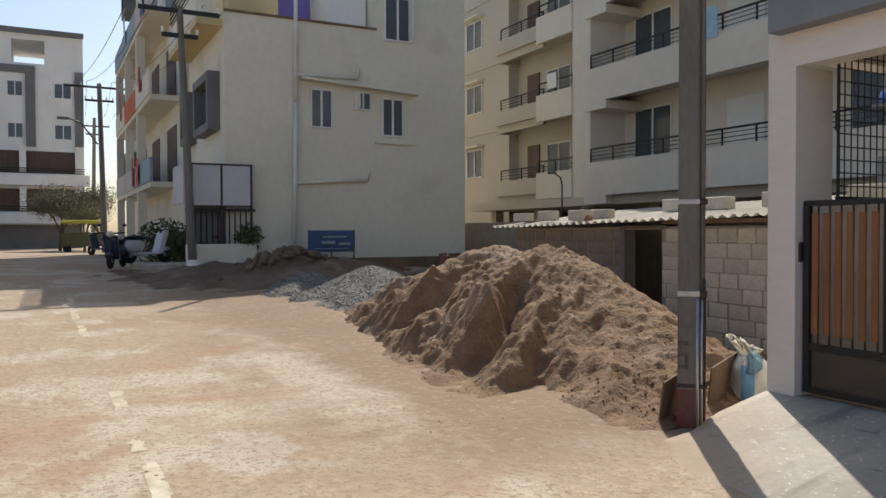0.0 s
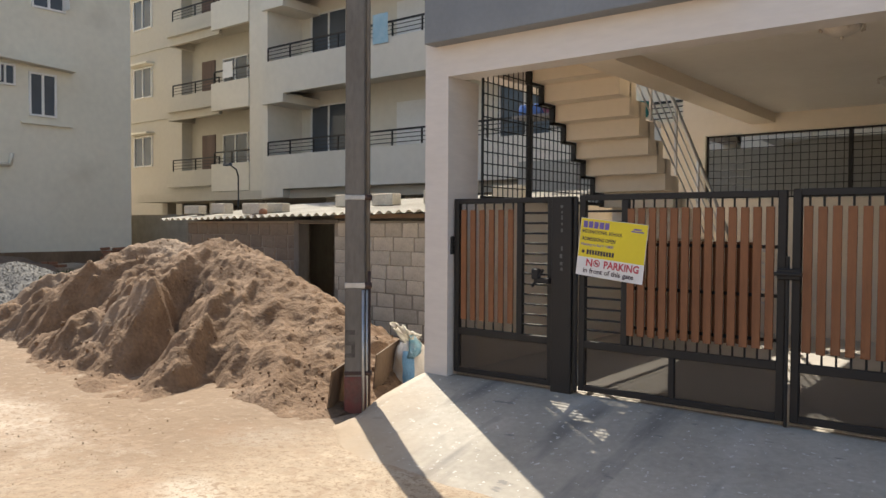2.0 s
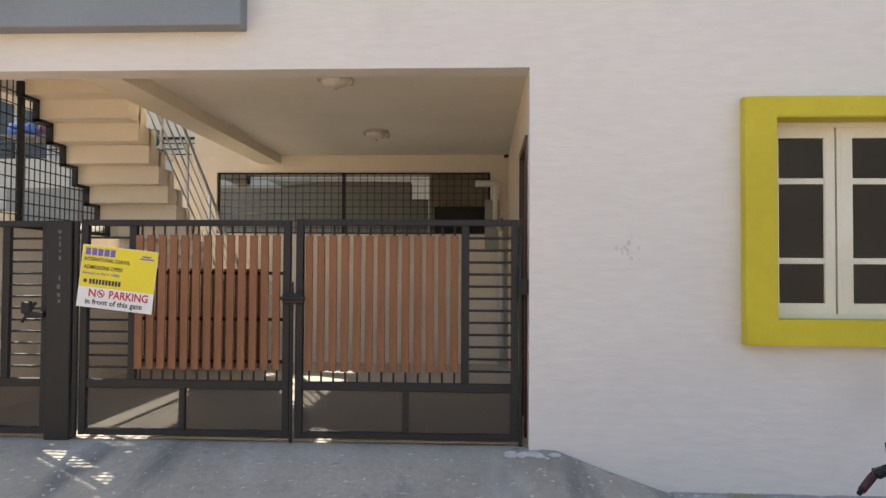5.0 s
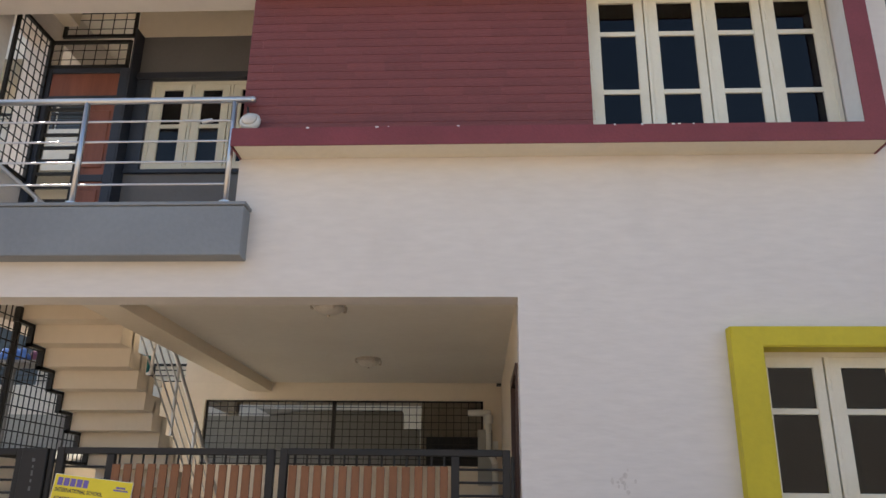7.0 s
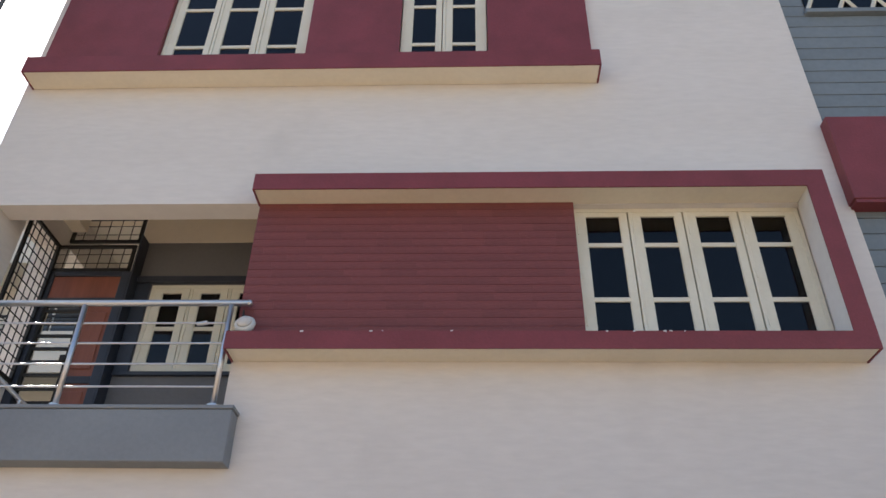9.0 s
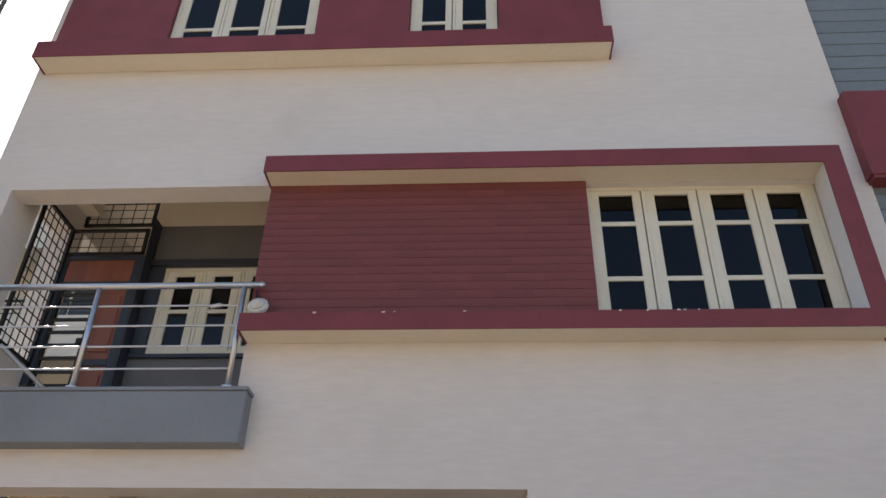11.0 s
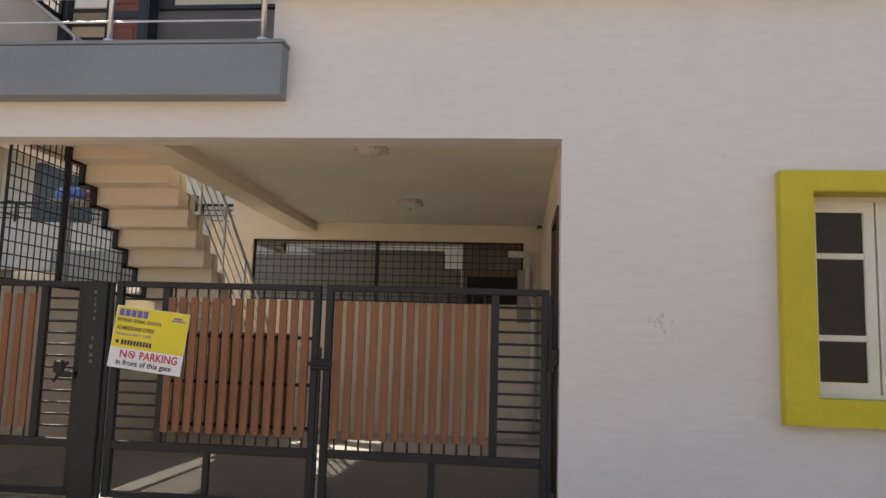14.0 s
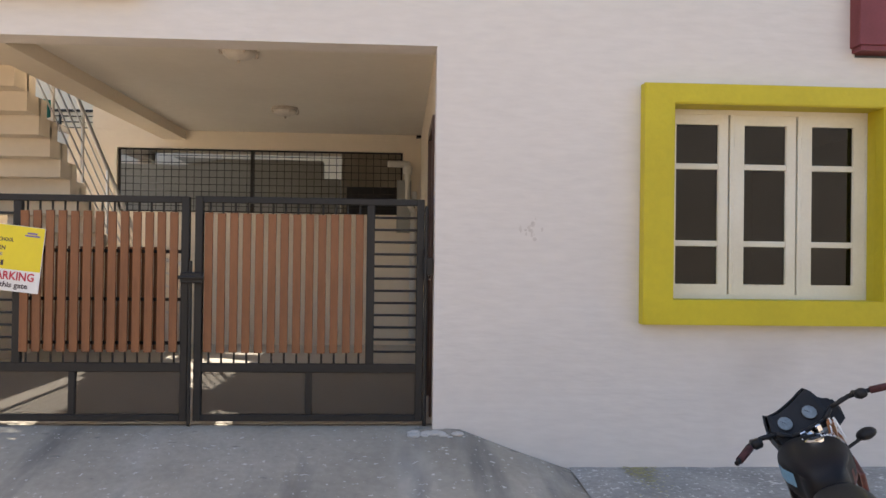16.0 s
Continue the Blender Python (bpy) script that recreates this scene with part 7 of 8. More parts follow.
def street_pole(x, y, z0, h, lean, arms, label, lamp=False, r=0.16):
    t = thing("street_pole", (x, y, z0), label, "utility pole", "poles along the street")
    top = Vector((x + lean[0], y + lean[1], z0 + h))
    part("shaft", rod((x, y, z0 - 0.4), top, r, seg=8, r2=r * 0.7), "pole", t)
    part("collar", rod((x, y, z0 - 0.3), (x, y, z0 + 0.22), 0.26, seg=10, r2=0.15), "white", t, "white cement collar") if lamp is None else None
    for dz, w in arms:
        p = top + Vector((0, 0, -dz))
        arm = part("cross_arm", box(p.x - 0.05, p.x + 0.05, p.y - w, p.y + w, p.z - 0.05, p.z + 0.05), "iron", t)
        for s in (-0.95, -0.5, 0.5, 0.95):
            part("insulator", rod((p.x, p.y + s * w, p.z + 0.05), (p.x, p.y + s * w, p.z + 0.2), 0.035, seg=6), "white", arm)
    if lamp:
        part("lamp_arm", tube([top + Vector((0, -0.1, -3.2)), top + Vector((0, -0.9, -2.1)), top + Vector((0, -1.5, -1.9))], 0.04, seg=6), "iron", t)
        part("lamp_head", box(top.x - 0.12, top.x + 0.12, top.y - 2.0, top.y - 1.45, top.z - 1.98, top.z - 1.86), "dark_grey", t)
    return top


t1 = street_pole(-21.0, -1.83, 0.38, 6.75, (0.0, -0.28), ((0.12, 1.0), (0.75, 0.45)), "leaning concrete street pole with cross arms", None, 0.115)
t2 = street_pole(-44.5, -2.35, 0.3, 8.9, (0, -0.2), ((0.2, 1.7), (0.9, 0.7)), "tall street pole with a lamp arm", True)
t3 = street_pole(-62, -2.0, 0.3, 9.5, (0, 0.2), ((0.6, 1.0), (1.2, 0.6)), "distant thin street pole")
t4 = Vector((-4.98, -0.6, 8.2))


def wires():
    t = thing("overhead_wires", (-30, -2, 8), "black overhead wires strung from pole to pole", "wires")
    for a, b in ((t1, t2), (t2, t3), (t1, t4)):
        for o in (-1.2, -0.6, 0.6, 1.2) if b is not t4 else (-1.75, -1.35):
            k = 1.0 if b is not t4 else 0.8
            pts = []
            for i in range(13):
                u = i / 12
                p = a.lerp(b, u) + Vector((0, o * k, 0.1 - 0.5 * 4 * u * (1 - u)))
                pts.append(p)
            bm = bmesh.new()
            for p, q in zip(pts, pts[1:]):
                rod(p, q, 0.011, bm, 4)
            part("wire", bm, "wire", t)


wires()


def tree(at, height, spread_r, seed, label, leaves=2600):
    """A trunk that forks into limbs and twigs, with single small leaves in loose clumps."""
    rng = random.Random(seed)
    t = thing("tree", at, label, "tree", "street trees")
    wood = bmesh.new()
    tips = []

    def grow(p, d, length, r, level):
        q = p + d * length
        rod(p, q, r, wood, 7 if level < 2 else 5, r * 0.65)
        if level == 3:
            tips.append(q)
            return
        for _ in range(3 if level else 4):
            nd = (d + Vector((rng.uniform(-1, 1), rng.uniform(-1, 1), rng.uniform(-0.2, 0.7))) * 0.75).normalized()
            grow(q, nd, length * rng.uniform(0.55, 0.8), r * 0.6, level + 1)
    base = Vector(at)
    grow(base - Vector((0, 0, 0.3)), Vector((0.05, 0.04, 1)).normalized(), height * 0.36, height * 0.028, 0)
    part("trunk", wood, "bark", t)
    verts, faces = [], []
    for _ in range(leaves):
        c = rng.choice(tips)
        p = c + Vector((rng.gauss(0, 1), rng.gauss(0, 1), rng.gauss(0, 0.6))) * spread_r * 0.085
        s = rng.uniform(0.05, 0.11) * height / 6
        a, b = Vector((rng.gauss(0, 1), rng.gauss(0, 1), rng.gauss(0, 1))).normalized(), Vector((rng.gauss(0, 1), rng.gauss(0, 1), rng.gauss(0, 1))).normalized()
        k = len(verts)
        verts += [p - a * s, p + b * s * 0.5, p + a * s, p - b * s * 0.5]
        faces.append((k, k + 1, k + 2, k + 3))
    me = bpy.data.meshes.new("crown")
    me.from_pydata(verts, [], faces)
    me.materials.append(M["dusty_leaf"])
    c = new("crown", me)
    c.parent, c.matrix_parent_inverse = t, place(t).inverted()


tree((-50, -4.4, 0.24), 3.9, 6.0, 3, "dusty green roadside tree with a loose crown", 15000)
tree((-52, -2.3, 0.24), 4.0, 6.0, 9, "dusty green roadside tree beside the poles", 15000)
tree((-48, -3.2, 0.24), 3.0, 4.5, 14, "sparse dusty roadside tree", 7000)


def bush(at, size, n, seed, label):
    rng = random.Random(seed)
    t = thing("shrub", at, label, "shrub")
    stem = bmesh.new()
    for _ in range(9):
        d = Vector((rng.uniform(-1, 1), rng.uniform(-1, 1), 1.2)).normalized()
        rod(Vector(at), Vector(at) + d * size * 0.8, size * 0.015, stem, 5)
    part("stems", stem, "bark", t)
    verts, faces = [], []
    for _ in range(n):
        d = Vector((rng.gauss(0, 1), rng.gauss(0, 1), rng.gauss(0.4, 0.8)))
        p = Vector(at) + d.normalized() * size * rng.uniform(0.25, 0.95) * Vector((1, 1, 1)).length / 1.73 + Vector((0, 0, size * 0.45))
        s = rng.uniform(0.04, 0.1)
        a, b = Vector((rng.gauss(0, 1), rng.gauss(0, 1), rng.gauss(0, 1))).normalized(), Vector((rng.gauss(0, 1), rng.gauss(0, 1), rng.gauss(0, 1))).normalized()
        k = len(verts)
        verts += [p - a * s, p + b * s * 0.5, p + a * s, p - b * s * 0.5]
        faces.append((k, k + 1, k + 2, k + 3))
    me = bpy.data.meshes.new("foliage")
    me.from_pydata(verts, [], faces)
    me.materials.append(M["leaf"])
    c = new("foliage", me)
    c.parent, c.matrix_parent_inverse = t, place(t).inverted()


bush((-27.0, -1.75, 0.3), 1.1, 2600, 5, "dark leafy shrub by the yard wall")
bush((-25.6, -1.25, 0.35), 0.85, 2000, 6, "dark leafy shrub by the yard wall")
bush((-21.38, -0.30, 0.99), 0.42, 420, 8, "leafy plant standing on the yard wall")
bush((-21.9, -1.3, 0.6), 0.6, 700, 11, "leafy plant behind the yard gate")


def billboard():
    t = thing("billboard", (-21.38, -1.3, 0.99), "blank white hoarding in a dark steel frame", "billboard")
    X = -21.38
    for y0, y1 in ((-1.77, -1.04), (-1.0, -0.24)):
        part("panel", box(X - 0.02, X + 0.02, y0, y1, 2.04, 3.12), "hoarding", t)
    part("panel", box(-23.2, X - 0.05, -2.0, -1.96, 2.1, 3.15), "hoarding", t)
    for y in (-1.8, -1.02, -0.22):
        part("post", box(X - 0.03, X + 0.03, y - 0.03, y + 0.03, 0.99, 3.17), "rust", t)
    for z in (2.02, 3.14):
        part("rail", box(X - 0.03, X + 0.03, -1.83, -0.2, z - 0.025, z + 0.025), "rust", t)


billboard()


def banner():
    t = thing("banner", (-20.6, 2.3, 0.4), "torn dark blue printed banner propped on stakes", "banner")
    bm = bmesh.new()
    bmesh.ops.create_grid(bm, x_segments=12, y_segments=8, size=0.5, matrix=Matrix.Translation((-20.6, 1.82, 1.06)) @ Matrix.Rotation(radians(90), 4, "Z") @ Matrix.Rotation(radians(90), 4, "X") @ Matrix.Diagonal((1.38, 0.60, 1, 1)))
    for v in bm.verts:
        v.co.x += 0.05 * noise.noise((0, v.co.y * 3, v.co.z * 2))
    part("sheet", bm, "banner", t, "", True)
    b = box(-20.545, -20.54, 1.55, 2.25, 1.16, 1.20)
    box(-20.545, -20.54, 1.5, 1.9, 0.98, 1.07, b)
    box(-20.545, -20.54, 2.0, 2.35, 0.95, 1.02, b)
    box(-20.545, -20.54, 1.3, 2.3, 0.84, 0.865, b)
    part("print_bars", b, "light_blue", t, "pale unreadable print")
    for y in (1.16, 1.82, 2.48):
        part("stake", rod((-20.62, y, 0.0), (-20.62, y, 1.37), 0.025, seg=6), "ply", t)


banner()


def rubble():
    rng = random.Random(31)
    heap("rubble_bank", "rock", "low bank of brown soil and building rubble", "rubble", [(-19.3, 0.35, 0.85), (-19.8, 1.5, 0.55), (-20.4, 3.2, 0.45), (-20.6, 5.0, 0.35), (-20.7, -0.2, 0.45)], 0.45, (-21.6, -17.0, -1.6, 7.0), 0.12, 0.9, 41.0, 0.08, kind="stuff")
    heap("soil_bank", "soil", "dark bank of dug soil along the street edge", "soil", [(-20.0, -1.7, 0.42), (-20.9, -1.2, 0.62), (-20.4, -0.7, 0.62), (-19.4, -0.3, 0.46), (-21.2, -2.6, 0.36), (-22.6, -3.0, 0.34), (-23.8, -3.3, 0.33), (-18.6, 0.3, 0.46), (-19.0, 1.2, 0.75), (-19.2, -1.9, 0.22), (-21.0, -3.4, 0.24), (-22.5, -3.9, 0.27), (-18.6, -1.1, 0.2)], 0.22, (-25.5, -16.6, -5.0, 2.6), 0.09, 1.0, 57.0, 0.05, kind="stuff")
    base = bmesh.new()
    bmesh.ops.create_icosphere(base, subdivisions=2, radius=1)
    for v in base.verts:
        v.co *= 1 + 0.7 * noise.noise(v.co * 2.3)
    me = mesh_of(base, "stone", "rock")
    for k in range(150):
        x, y = rng.uniform(-20.4, -18.4), rng.gauss(0.35, 0.8)
        s = rng.uniform(0.04, 0.13)
        ob = new("stone", me)
        ob.matrix_basis = pose(x, y, rise(x, y) + max(0.0, 0.88 - 0.42 * abs(y - 0.35)) * 0.8 + s * 0.2, rng.random() * 360, rng.random() * 360, rng.random() * 360) @ Matrix.Diagonal((s, s * 0.8, s * 0.7, 1))
        tagged(ob, "rough brown building stone in the rubble", "stone", "stones in the rubble")
    brick = mesh_of(box(-0.115, 0.115, -0.055, 0.055, -0.035, 0.035, bevel=0.006), "brick", "clay")
    for bx, by, n in ((-20.6, 5.6, 21), (-20.5, 6.2, 18), (-20.7, 3.9, 8)):
        st = thing("brick_stack", (bx, by, 0.2), "untidy stack of terracotta bricks against the wall", "brick stack", "brick stacks")
        for k in range(n):
            piece("brick", brick, st, pose(bx + rng.uniform(-0.1, 0.1), by - 0.25 + (k % 3) * 0.25, 0.12 + 0.085 * (k // 3), rng.uniform(-4, 4), rng.uniform(-4, 4), 90 + rng.uniform(-14, 14)))


rubble()


def scooter(m, body, label):
    """A parked motor scooter along local +x: wheels, body, apron, seat, bars, mirrors, lamp."""
    t = thing("scooter", (0, 0, 0), label, "scooter", "parked scooters")
    for x in (-0.62, 0.62):
        turn = Matrix.Rotation(radians(90), 4, "X")
        tyre = part("wheel", lathe([(0.13, -0.045), (0.2, -0.055), (0.235, -0.03), (0.24, 0), (0.235, 0.03), (0.2, 0.055), (0.13, 0.045)], (x, 0, 0.24), 22, turn), "rubber", t, "", True)
        part("rim", lathe([(0.03, -0.05), (0.13, -0.035), (0.13, 0.035), (0.03, 0.05)], (x, 0, 0.24), 18, turn), "zinc", tyre)
    part("floorboard", box(-0.25, 0.32, -0.14, 0.14, 0.26, 0.33, bevel=0.02), body, t)
    rear = ball((-0.5, 0, 0.52), 0.3, scale=(1.35, 0.62, 0.75), seg=18)
    part("rear_body", rear, body, t, "", True)
    apron = prism([(0.3, 0.3), (0.42, 0.33), (0.62, 0.95), (0.5, 0.95)], "y", -0.19, 0.19)
    bmesh.ops.bevel(apron, geom=apron.edges[:], offset=0.03, segments=2, affect="EDGES")
    part("apron", apron, body, t)
    part("mudguard", ball((0.64, 0, 0.42), 0.16, scale=(1.3, 0.55, 0.5)), body, t, "", True)
    seat = ball((-0.42, 0, 0.76), 0.3, scale=(1.3, 0.5, 0.28), seg=18)
    part("seat", seat, "black", t, "black seat", True)
    part("fork", rod((0.64, 0, 0.24), (0.5, 0, 0.98), 0.035), "iron", t)
    part("handlebar", tube([(0.42, -0.34, 1.02), (0.5, -0.12, 1.0), (0.5, 0.12, 1.0), (0.42, 0.34, 1.02)], 0.022), "black", t)
    part("headlamp", ball((0.6, 0, 0.98), 0.11, scale=(0.7, 1.0, 0.8)), "lamp_glass", t, "headlamp", True)
    for s in (-1, 1):
        part("mirror_stem", rod((0.46, 0.24 * s, 1.02), (0.44, 0.32 * s, 1.2), 0.008, seg=6), "iron", t)
        part("mirror", ball((0.44, 0.34 * s, 1.23), 0.06, scale=(0.3, 1, 0.7)), "black", t, "", True)
    part("exhaust", rod((-0.2, -0.16, 0.22), (-0.75, -0.18, 0.3), 0.045), "zinc", t)
    t.matrix_basis = m
    return t


structure("culvert_slab", box(-25.6, -24.0, -3.0, -1.3, 0.1, 0.40, bevel=0.03), "block", "broken grey concrete slab over the roadside drain", "slab")
scooter(pose(-25.0, -2.5, 0.40, 0, 0, 122), "scooter_white", "parked white scooter with a black seat")
scooter(pose(-24.2, -3.42, 0.30, 0, 0, -20), "scooter_blue", "parked dark blue scooter beside a white one")
scooter(pose(-38.5, -2.95, 0.30, 0, 0, 215), "scooter_blue", "parked dark scooter by the road edge")


def rickshaw():
    t = thing("auto_rickshaw", (-47, -3.2, 0.24), "yellow and green three-wheeled taxi parked far off", "auto rickshaw")
    body = prism([(-1.2, 0.35), (1.0, 0.35), (1.3, 0.9), (0.9, 1.15), (-1.2, 1.1)], "x", -47.6, -46.4)
    body.transform(Matrix.Translation((0, -3.2, 0.24)))
    part("body", body, "leaf", t, "green body")
    part("roof", box(-47.65, -46.35, -4.4, -2.3, 1.85, 2.05, bevel=0.06), "auto_green", t, "yellow canvas roof")
    for y in (-4.3, -2.4):
        for x in (-47.55, -46.45):
            part("post", rod((x, y, 1.3), (x, y, 1.9), 0.03, seg=6), "iron", t)
    for x, y in ((-47.55, -4.1), (-46.45, -4.1), (-47, -2.2)):
        part("wheel", lathe([(0.1, -0.05), (0.2, -0.05), (0.2, 0.05), (0.1, 0.05)], (x, y, 0.46), 14, Matrix.Rotation(radians(90), 4, "Y")), "rubber", t)


rickshaw()

# ---- unseen plain walls added to close the street behind the camera and bounce light ----
structure("opposite_bounce_wall", box(-70, 45, -15.2, -15, -0.5, 4.9), "plain_front", "unseen plain cream wall across the street, added to bounce sunlight", "wall")
structure("unseen_end_wall", box(45, 45.3, -15, 12, -0.5, 6.5), "plain_front", "unseen plain wall added to close the street", "wall")

# ---- the motorcycle beside the ramp ----


def motorcycle(m):
    """A parked roadster along local +x, seen from behind: wheels, forks, tank, seat, twin dials in a cowl, bars with levers."""
    t = thing("motorcycle", (0, 0, 0), "parked black motorcycle with twin dials and worn orange forks", "motorcycle")
    side = Matrix.Rotation(radians(90), 4, "X")
    for x in (-0.66, 0.66):
        tyre = part("wheel", lathe([(0.22, -0.04), (0.27, -0.055), (0.30, -0.035), (0.308, 0), (0.30, 0.035), (0.27, 0.055), (0.22, 0.04)], (x, 0, 0.31), 30, side), "rubber", t, "", True)
        part("rim", lathe([(0.2, -0.035), (0.225, -0.04), (0.225, 0.04), (0.2, 0.035)], (x, 0, 0.31), 30, side), "black", tyre)
        for k in range(6):
            a = k * math.pi / 3
            part("spoke", rod((x, 0, 0.31), (x + 0.21 * math.cos(a), 0, 0.31 + 0.21 * math.sin(a)), 0.016, seg=6), "black", tyre)
        part("hub", lathe([(0.05, -0.07), (0.05, 0.07)], (x, 0, 0.31), 14, side), "zinc", tyre)
    for s in (-1, 1):
        fork = part("fork", rod((0.66, 0.09 * s, 0.31), (0.47, 0.09 * s, 0.88), 0.026), "fork_rust", t, "worn orange fork tube", True)
        part("fork_boot", rod((0.50, 0.09 * s, 0.80), (0.46, 0.09 * s, 0.93), 0.034, seg=12), "fork_rust", fork, "", True)
        part("lower_leg", rod((0.67, 0.09 * s, 0.27), (0.60, 0.09 * s, 0.5), 0.034), "zinc", fork, "", True)
    part("front_mudguard", ball((0.66, 0, 0.52), 0.2, scale=(1.2, 0.42, 0.55), seg=18), "tank", t, "", True)
    part("frame_tube", tube([(0.45, 0, 0.86), (-0.1, 0, 0.62), (-0.4, 0, 0.64), (-0.85, 0, 0.74)], 0.03), "black", t)
    part("engine", box(-0.12, 0.24, -0.13, 0.13, 0.26, 0.55, bevel=0.04), "zinc", t)
    for k in range(6):
        part("cooling_fin", box(-0.02, 0.2, -0.12, 0.12, 0.56 + 0.02 * k, 0.568 + 0.02 * k), "zinc", t)
    # tank: a long squared loaf, broader in front, with knee hollows
    def tank_skin(grow, wanted=None):
        bm = ball((0, 0, 0), 1, seg=64)
        for v in bm.verts:
            c = v.co
            q = [math.copysign(abs(k) ** 0.72, k) for k in (c.x, c.y, c.z)]
            u = q[0]
            wide = 0.160 * (1 + 0.26 * u) - (0.03 * max(0.0, 1 - abs(u + 0.45) * 2.2) if q[2] < 0.45 else 0)
            v.co = Vector((0.12 + (0.30 + grow) * u, 0.022 + (wide + grow) * q[1], 0.845 + 0.02 * u + (0.135 + grow) * q[2]))
        if wanted:
            bmesh.ops.delete(bm, geom=[f for f in bm.faces if not wanted(f.calc_center_median())], context="FACES")
        return bm
    tk = part("tank", tank_skin(0), "tank", t, "glossy black fuel tank", True)
    part("tank_cap", lathe([(0.045, 0.0), (0.045, 0.012), (0.03, 0.018)], (0.14, 0, 0.978), 20), "chrome", tk, "chrome filler cap")
    part("tank_graphic", tank_skin(0.002, lambda c: c.y > 0.11 and 0.825 < c.z < 0.885 and 0.02 < c.x < 0.20), "blue_strip", tk, "pale blue tank graphic", True)
    part("tank_band", tank_skin(0.002, lambda c: c.y < -0.02 and c.z > 0.80 and 0.22 < c.x - 0.3 * c.y < 0.36), "scooter_blue", tk, "navy band over the tank", True)
    part("tank_graphic", tank_skin(0.002, lambda c: c.y < -0.10 and c.z < 0.84 and -0.02 < c.x + (c.z - 0.8) < 0.10), "red_tag", tk, "dark red wedge on the tank", True)
    for s in (-1, 1):
        b = bmesh.new()
        for k in range(5):
            box(0.20 + 0.004 * k, 0.232 + 0.004 * k, (0.045 + 0.014 * k) * s - 0.004, (0.045 + 0.014 * k) * s + 0.004, 0.980 - 0.0012 * k * k, 0.984 - 0.0012 * k * k, b)
        part("name_bars", b, "sign_white", tk, "white unreadable name bars")
        sh = prism([(0.22, 0.76), (0.46, 0.80), (0.45, 0.68), (0.30, 0.62)], "y", 0.15 * s, 0.18 * s)
        bmesh.ops.bevel(sh, geom=sh.edges[:], offset=0.008, segments=1, affect="EDGES")
        part("tank_shroud", sh, "red_tag" if s < 0 else "tank", t, "dark red side shroud" if s < 0 else "")
    part("seat", ball((-0.4, 0, 0.80), 0.34, scale=(1.15, 0.40, 0.20), seg=20), "black", t, "black seat", True)
    part("tail", prism([(-0.45, 0.66), (-0.95, 0.80), (-0.9, 0.86), (-0.5, 0.76)], "y", -0.09, 0.09), "tank", t)
    part("rear_mudguard", prism([(-0.75, 0.72), (-1.0, 0.55), (-0.97, 0.5), (-0.7, 0.64)], "y", -0.07, 0.07), "black", t)
    part("exhaust", tube([(0.25, -0.12, 0.35), (0.0, -0.15, 0.24), (-0.3, -0.17, 0.27), (-0.85, -0.19, 0.4)], 0.042), "zinc", t, "", True)
    part("side_stand", rod((0.0, 0.12, 0.3), (0.06, 0.30, 0.0), 0.012), "iron", t)
    # cowl: a flared binnacle with two pointed shoulders, open toward the rider
    cowl = bmesh.new()
    prof = [(-0.12, 0.925, 0.45), (-0.155, 0.965, 0.465), (-0.165, 1.04, 0.50), (-0.135, 1.115, 0.53), (-0.115, 1.10, 0.535), (-0.06, 1.095, 0.545), (0.0, 1.105, 0.555), (0.06, 1.12, 0.56), (0.105, 1.14, 0.555), (0.135, 1.15, 0.55), (0.155, 1.13, 0.545), (0.17, 1.085, 0.535), (0.20, 1.06, 0.525), (0.225, 1.05, 0.515), (0.235, 1.0, 0.50), (0.215, 0.95, 0.465), (0.15, 0.925, 0.45)]
    back = [cowl.verts.new((x, -y * 1.04, z)) for y, z, x in prof]
    front = [cowl.verts.new((x + 0.10, -y * 0.84, z - 0.07)) for y, z, x in prof]
    for k in range(len(prof) - 1):
        cowl.faces.new((back[k], back[k + 1], front[k + 1], front[k]))
    cowl.faces.new(front)
    bmesh.ops.triangulate(cowl, faces=[f for f in cowl.faces if len(f.verts) > 4])
    bmesh.ops.solidify(cowl, geom=cowl.faces[:], thickness=0.008)
    cw = part("cowl", cowl, "black", t, "black plastic instrument cowl")
    lean = Matrix.Rotation(radians(-55), 4, "Y")
    plate = bmesh.new()
    plate.faces.new([plate.verts.new((x - 0.028 - 0.25 * (1.17 - z) * 0.3, -y * 1.0, z - 0.008)) for y, z, x in prof])
    bmesh.ops.triangulate(plate, faces=plate.faces[:])
    bmesh.ops.solidify(plate, geom=plate.faces[:], thickness=0.012)
    part("dash", plate, "black", cw)
    for y in (-0.075, 0.075):
        seat_at = Vector((0.470, y, 1.035))
        ring = part("dial", lathe([(0.041, -0.05), (0.042, 0.010), (0.038, 0.014)], seat_at, 26, lean), "black", cw, "", True)
        part("dial_face", lathe([(0.0375, 0.0125), (0.0375, 0.0145), (0.02, 0.017)], seat_at, 26, lean), "dial_face", ring, "pale dial face")
        n = lean @ Vector((0, 0, 0.017))
        part("needle", rod(seat_at + n, seat_at + n + Vector((-0.0, 0.022, 0.018)), 0.0012, seg=4), "black", ring)
    part("ignition", rod((0.40, 0, 0.945), (0.415, 0, 0.975), 0.02, seg=12), "chrome", t, "chrome key switch")
    part("top_yoke", box(0.39, 0.49, -0.12, 0.12, 0.925, 0.95, bevel=0.01), "zinc", t)
    for y in (-0.045, 0.045):
        part("bar_clamp", box(0.37, 0.43, y - 0.018, y + 0.018, 0.95, 0.99, bevel=0.006), "chrome", t)
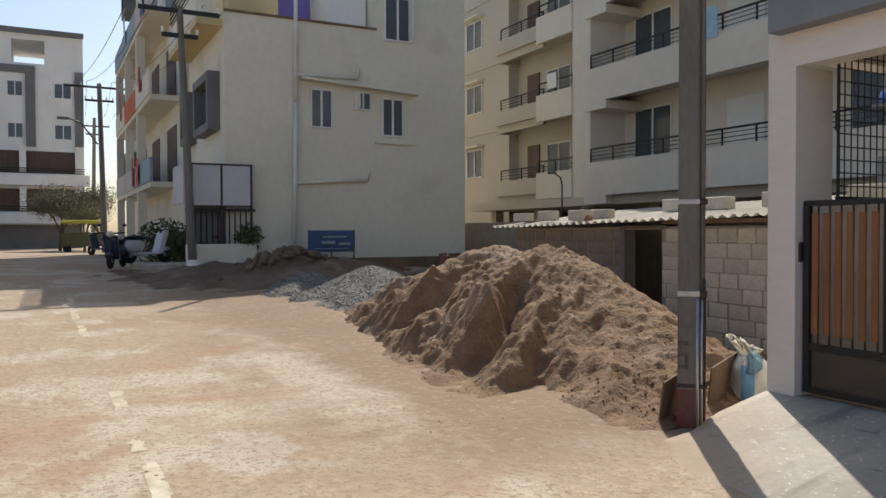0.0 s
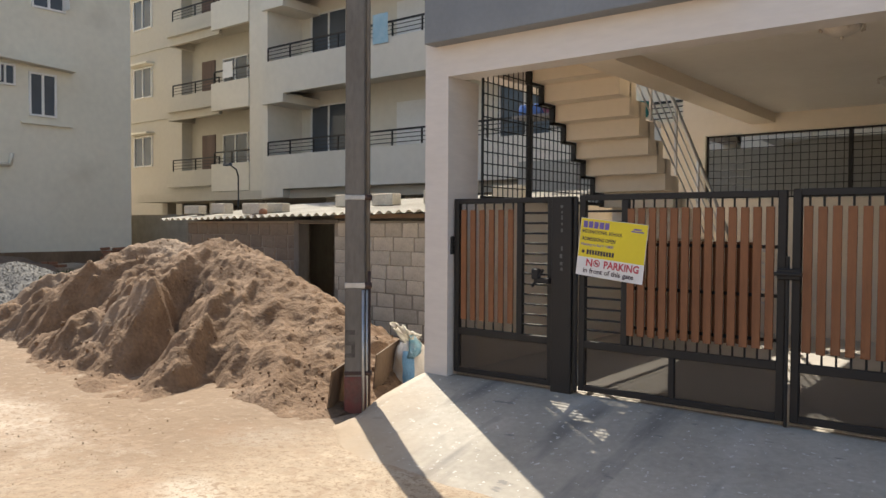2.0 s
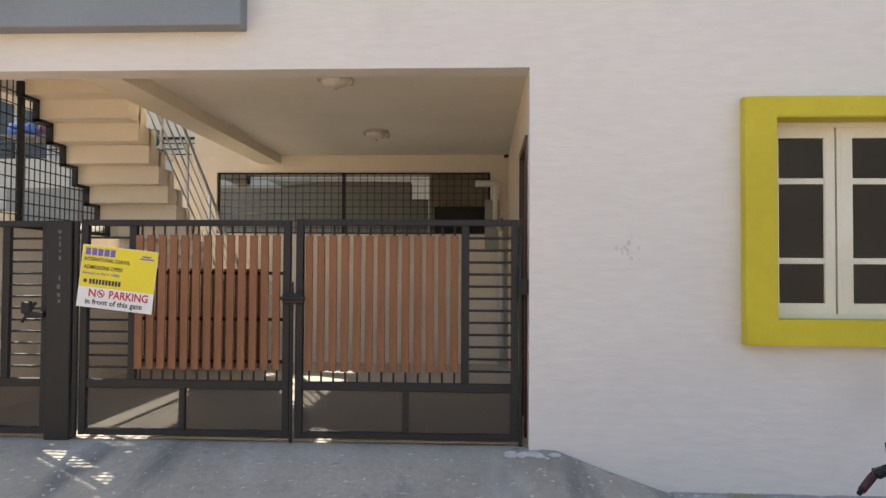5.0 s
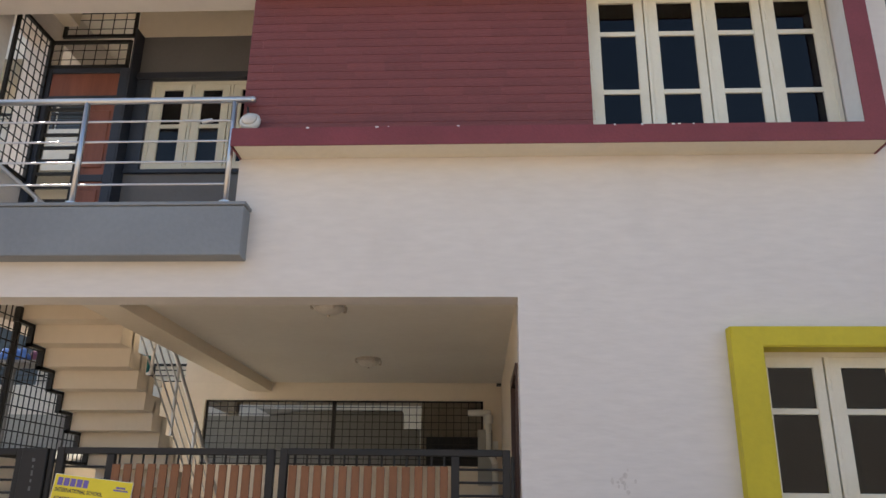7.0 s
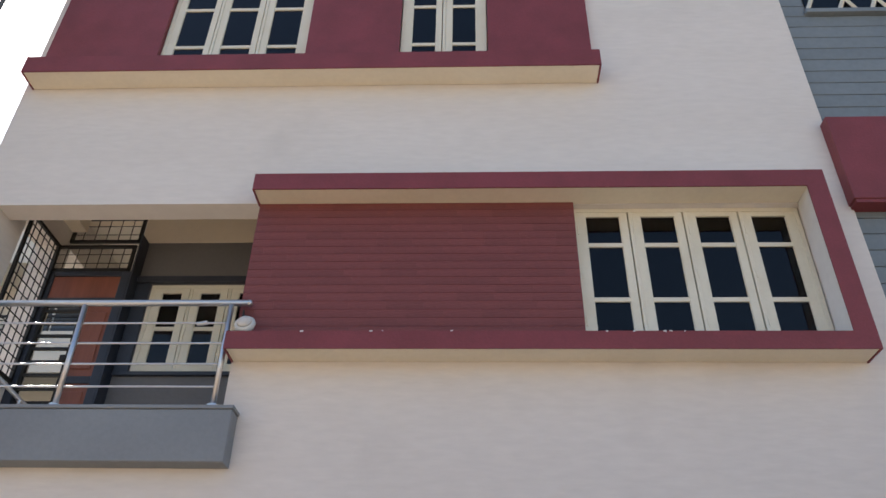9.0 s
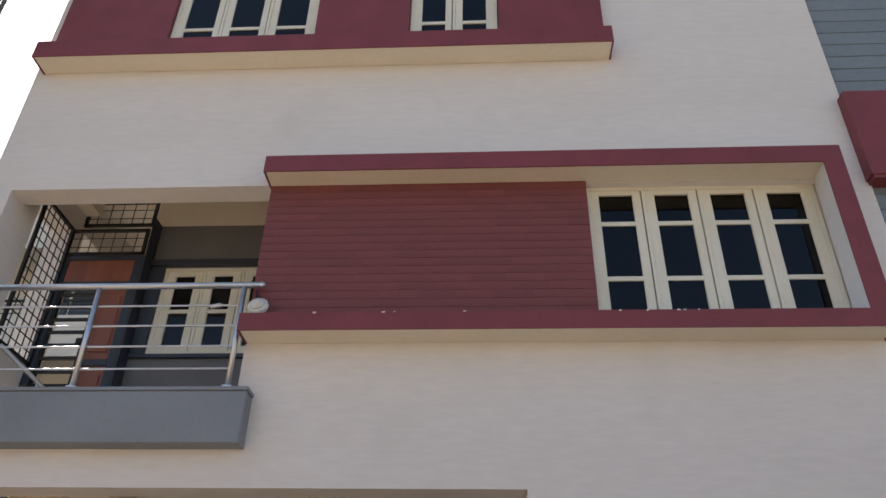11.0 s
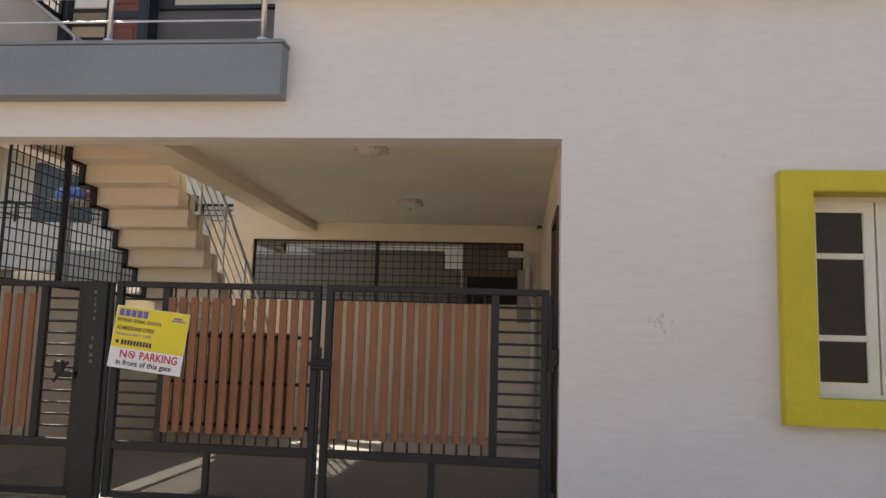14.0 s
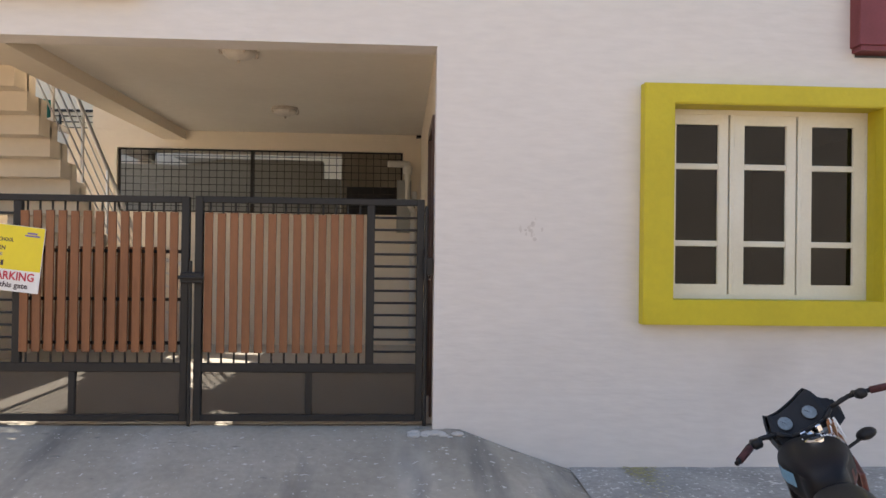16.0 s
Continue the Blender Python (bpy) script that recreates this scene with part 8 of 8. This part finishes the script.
    for s in (-1, 1):
        pts = [(0.40, 0.0, 0.98), (0.40, 0.10 * s, 0.985), (0.41, 0.17 * s, 1.03), (0.38, 0.27 * s, 1.05), (0.30, 0.40 * s, 1.045), (0.25, 0.47 * s, 1.04)]
        bar = part("handlebar", tube(pts, 0.0125, seg=12), "black", t, "", True)
        d = Vector((-0.06, 0.09 * s, -0.01)).normalized()
        g0 = Vector((0.335, 0.345 * s, 1.048))
        part("grip", rod(g0 + d * 0.02, g0 + d * 0.145, 0.019, seg=14), "grip", bar, "worn dark red grip", True)
        part("bar_end", rod(g0 + d * 0.145, g0 + d * 0.175, 0.013), "black", bar)
        part("switch_box", box(g0.x - 0.025, g0.x + 0.03, g0.y - 0.03 * s - 0.028, g0.y - 0.03 * s + 0.028, g0.z - 0.024, g0.z + 0.024, bevel=0.011), "black", bar, "", True)
        part("lever", tube([g0 - d * 0.04 + Vector((0.03, 0, 0.0)), g0 + Vector((0.055, 0, -0.005)), g0 + d * 0.13 + Vector((0.05, 0, -0.01))], 0.007, seg=8), "black", bar, "", True)
        part("lever_perch", rod(g0 - d * 0.05, g0 - d * 0.04 + Vector((0.04, 0, 0)), 0.014, seg=8), "black", bar)
        part("brake_cable", tube([g0 - d * 0.04 + Vector((0.04, 0, 0)), Vector((0.45, 0.26 * s, 1.035)), Vector((0.53, 0.14 * s, 0.98)), Vector((0.54, 0.05 * s, 0.85))], 0.0055, seg=6), "rubber", bar, "", True)
        if s > 0:
            continue
        part("indicator_stem", rod((0.45, 0.1 * s, 0.78), (0.47, 0.28 * s, 0.80), 0.010, seg=6), "black", t)
        part("indicator", ball((0.47, 0.315 * s, 0.81), 0.045, scale=(1.0, 1.3, 0.7), seg=14), "black", t, "black turn lamp", True)
    rng = random.Random(12)
    for k in range(16):
        a = Vector((0.43 + rng.uniform(-0.02, 0.04), -0.125 + rng.uniform(-0.03, 0.02), 1.0 + rng.uniform(-0.02, 0.02)))
        part("tassel", rod(a, a + Vector((rng.uniform(-0.05, 0.0), rng.uniform(-0.03, 0.02), -rng.uniform(0.06, 0.13))), 0.006, seg=5, r2=0.003), "fork_rust" if k % 3 else "sign_white", t, "faded orange tassel")
    part("headlamp", ball((0.60, 0, 0.95), 0.12, scale=(0.7, 1.1, 1.0), seg=18), "lamp_glass", cw, "headlamp", True)
    pivot = Matrix.Translation((0.43, 0, 0.95)) @ Matrix.Rotation(radians(24), 4, Vector((-0.33, 0, 1)).normalized()) @ Matrix.Translation((-0.43, 0, -0.95))
    for child in t.children:
        kind = child.name.split(".")[0]
        if kind in ("fork", "front_mudguard", "cowl", "top_yoke", "bar_clamp", "handlebar", "indicator", "indicator_stem", "ignition") or (kind == "wheel" and child.bound_box[0][0] > 0):
            child.matrix_basis = pivot
    t.matrix_basis = m
    return t


motorcycle(pose(1.643, -2.43, -0.338, 0, 0, 69) @ pose(0, 0, 0, -18) @ Matrix.Diagonal((0.82, 0.82, 0.82, 1)))
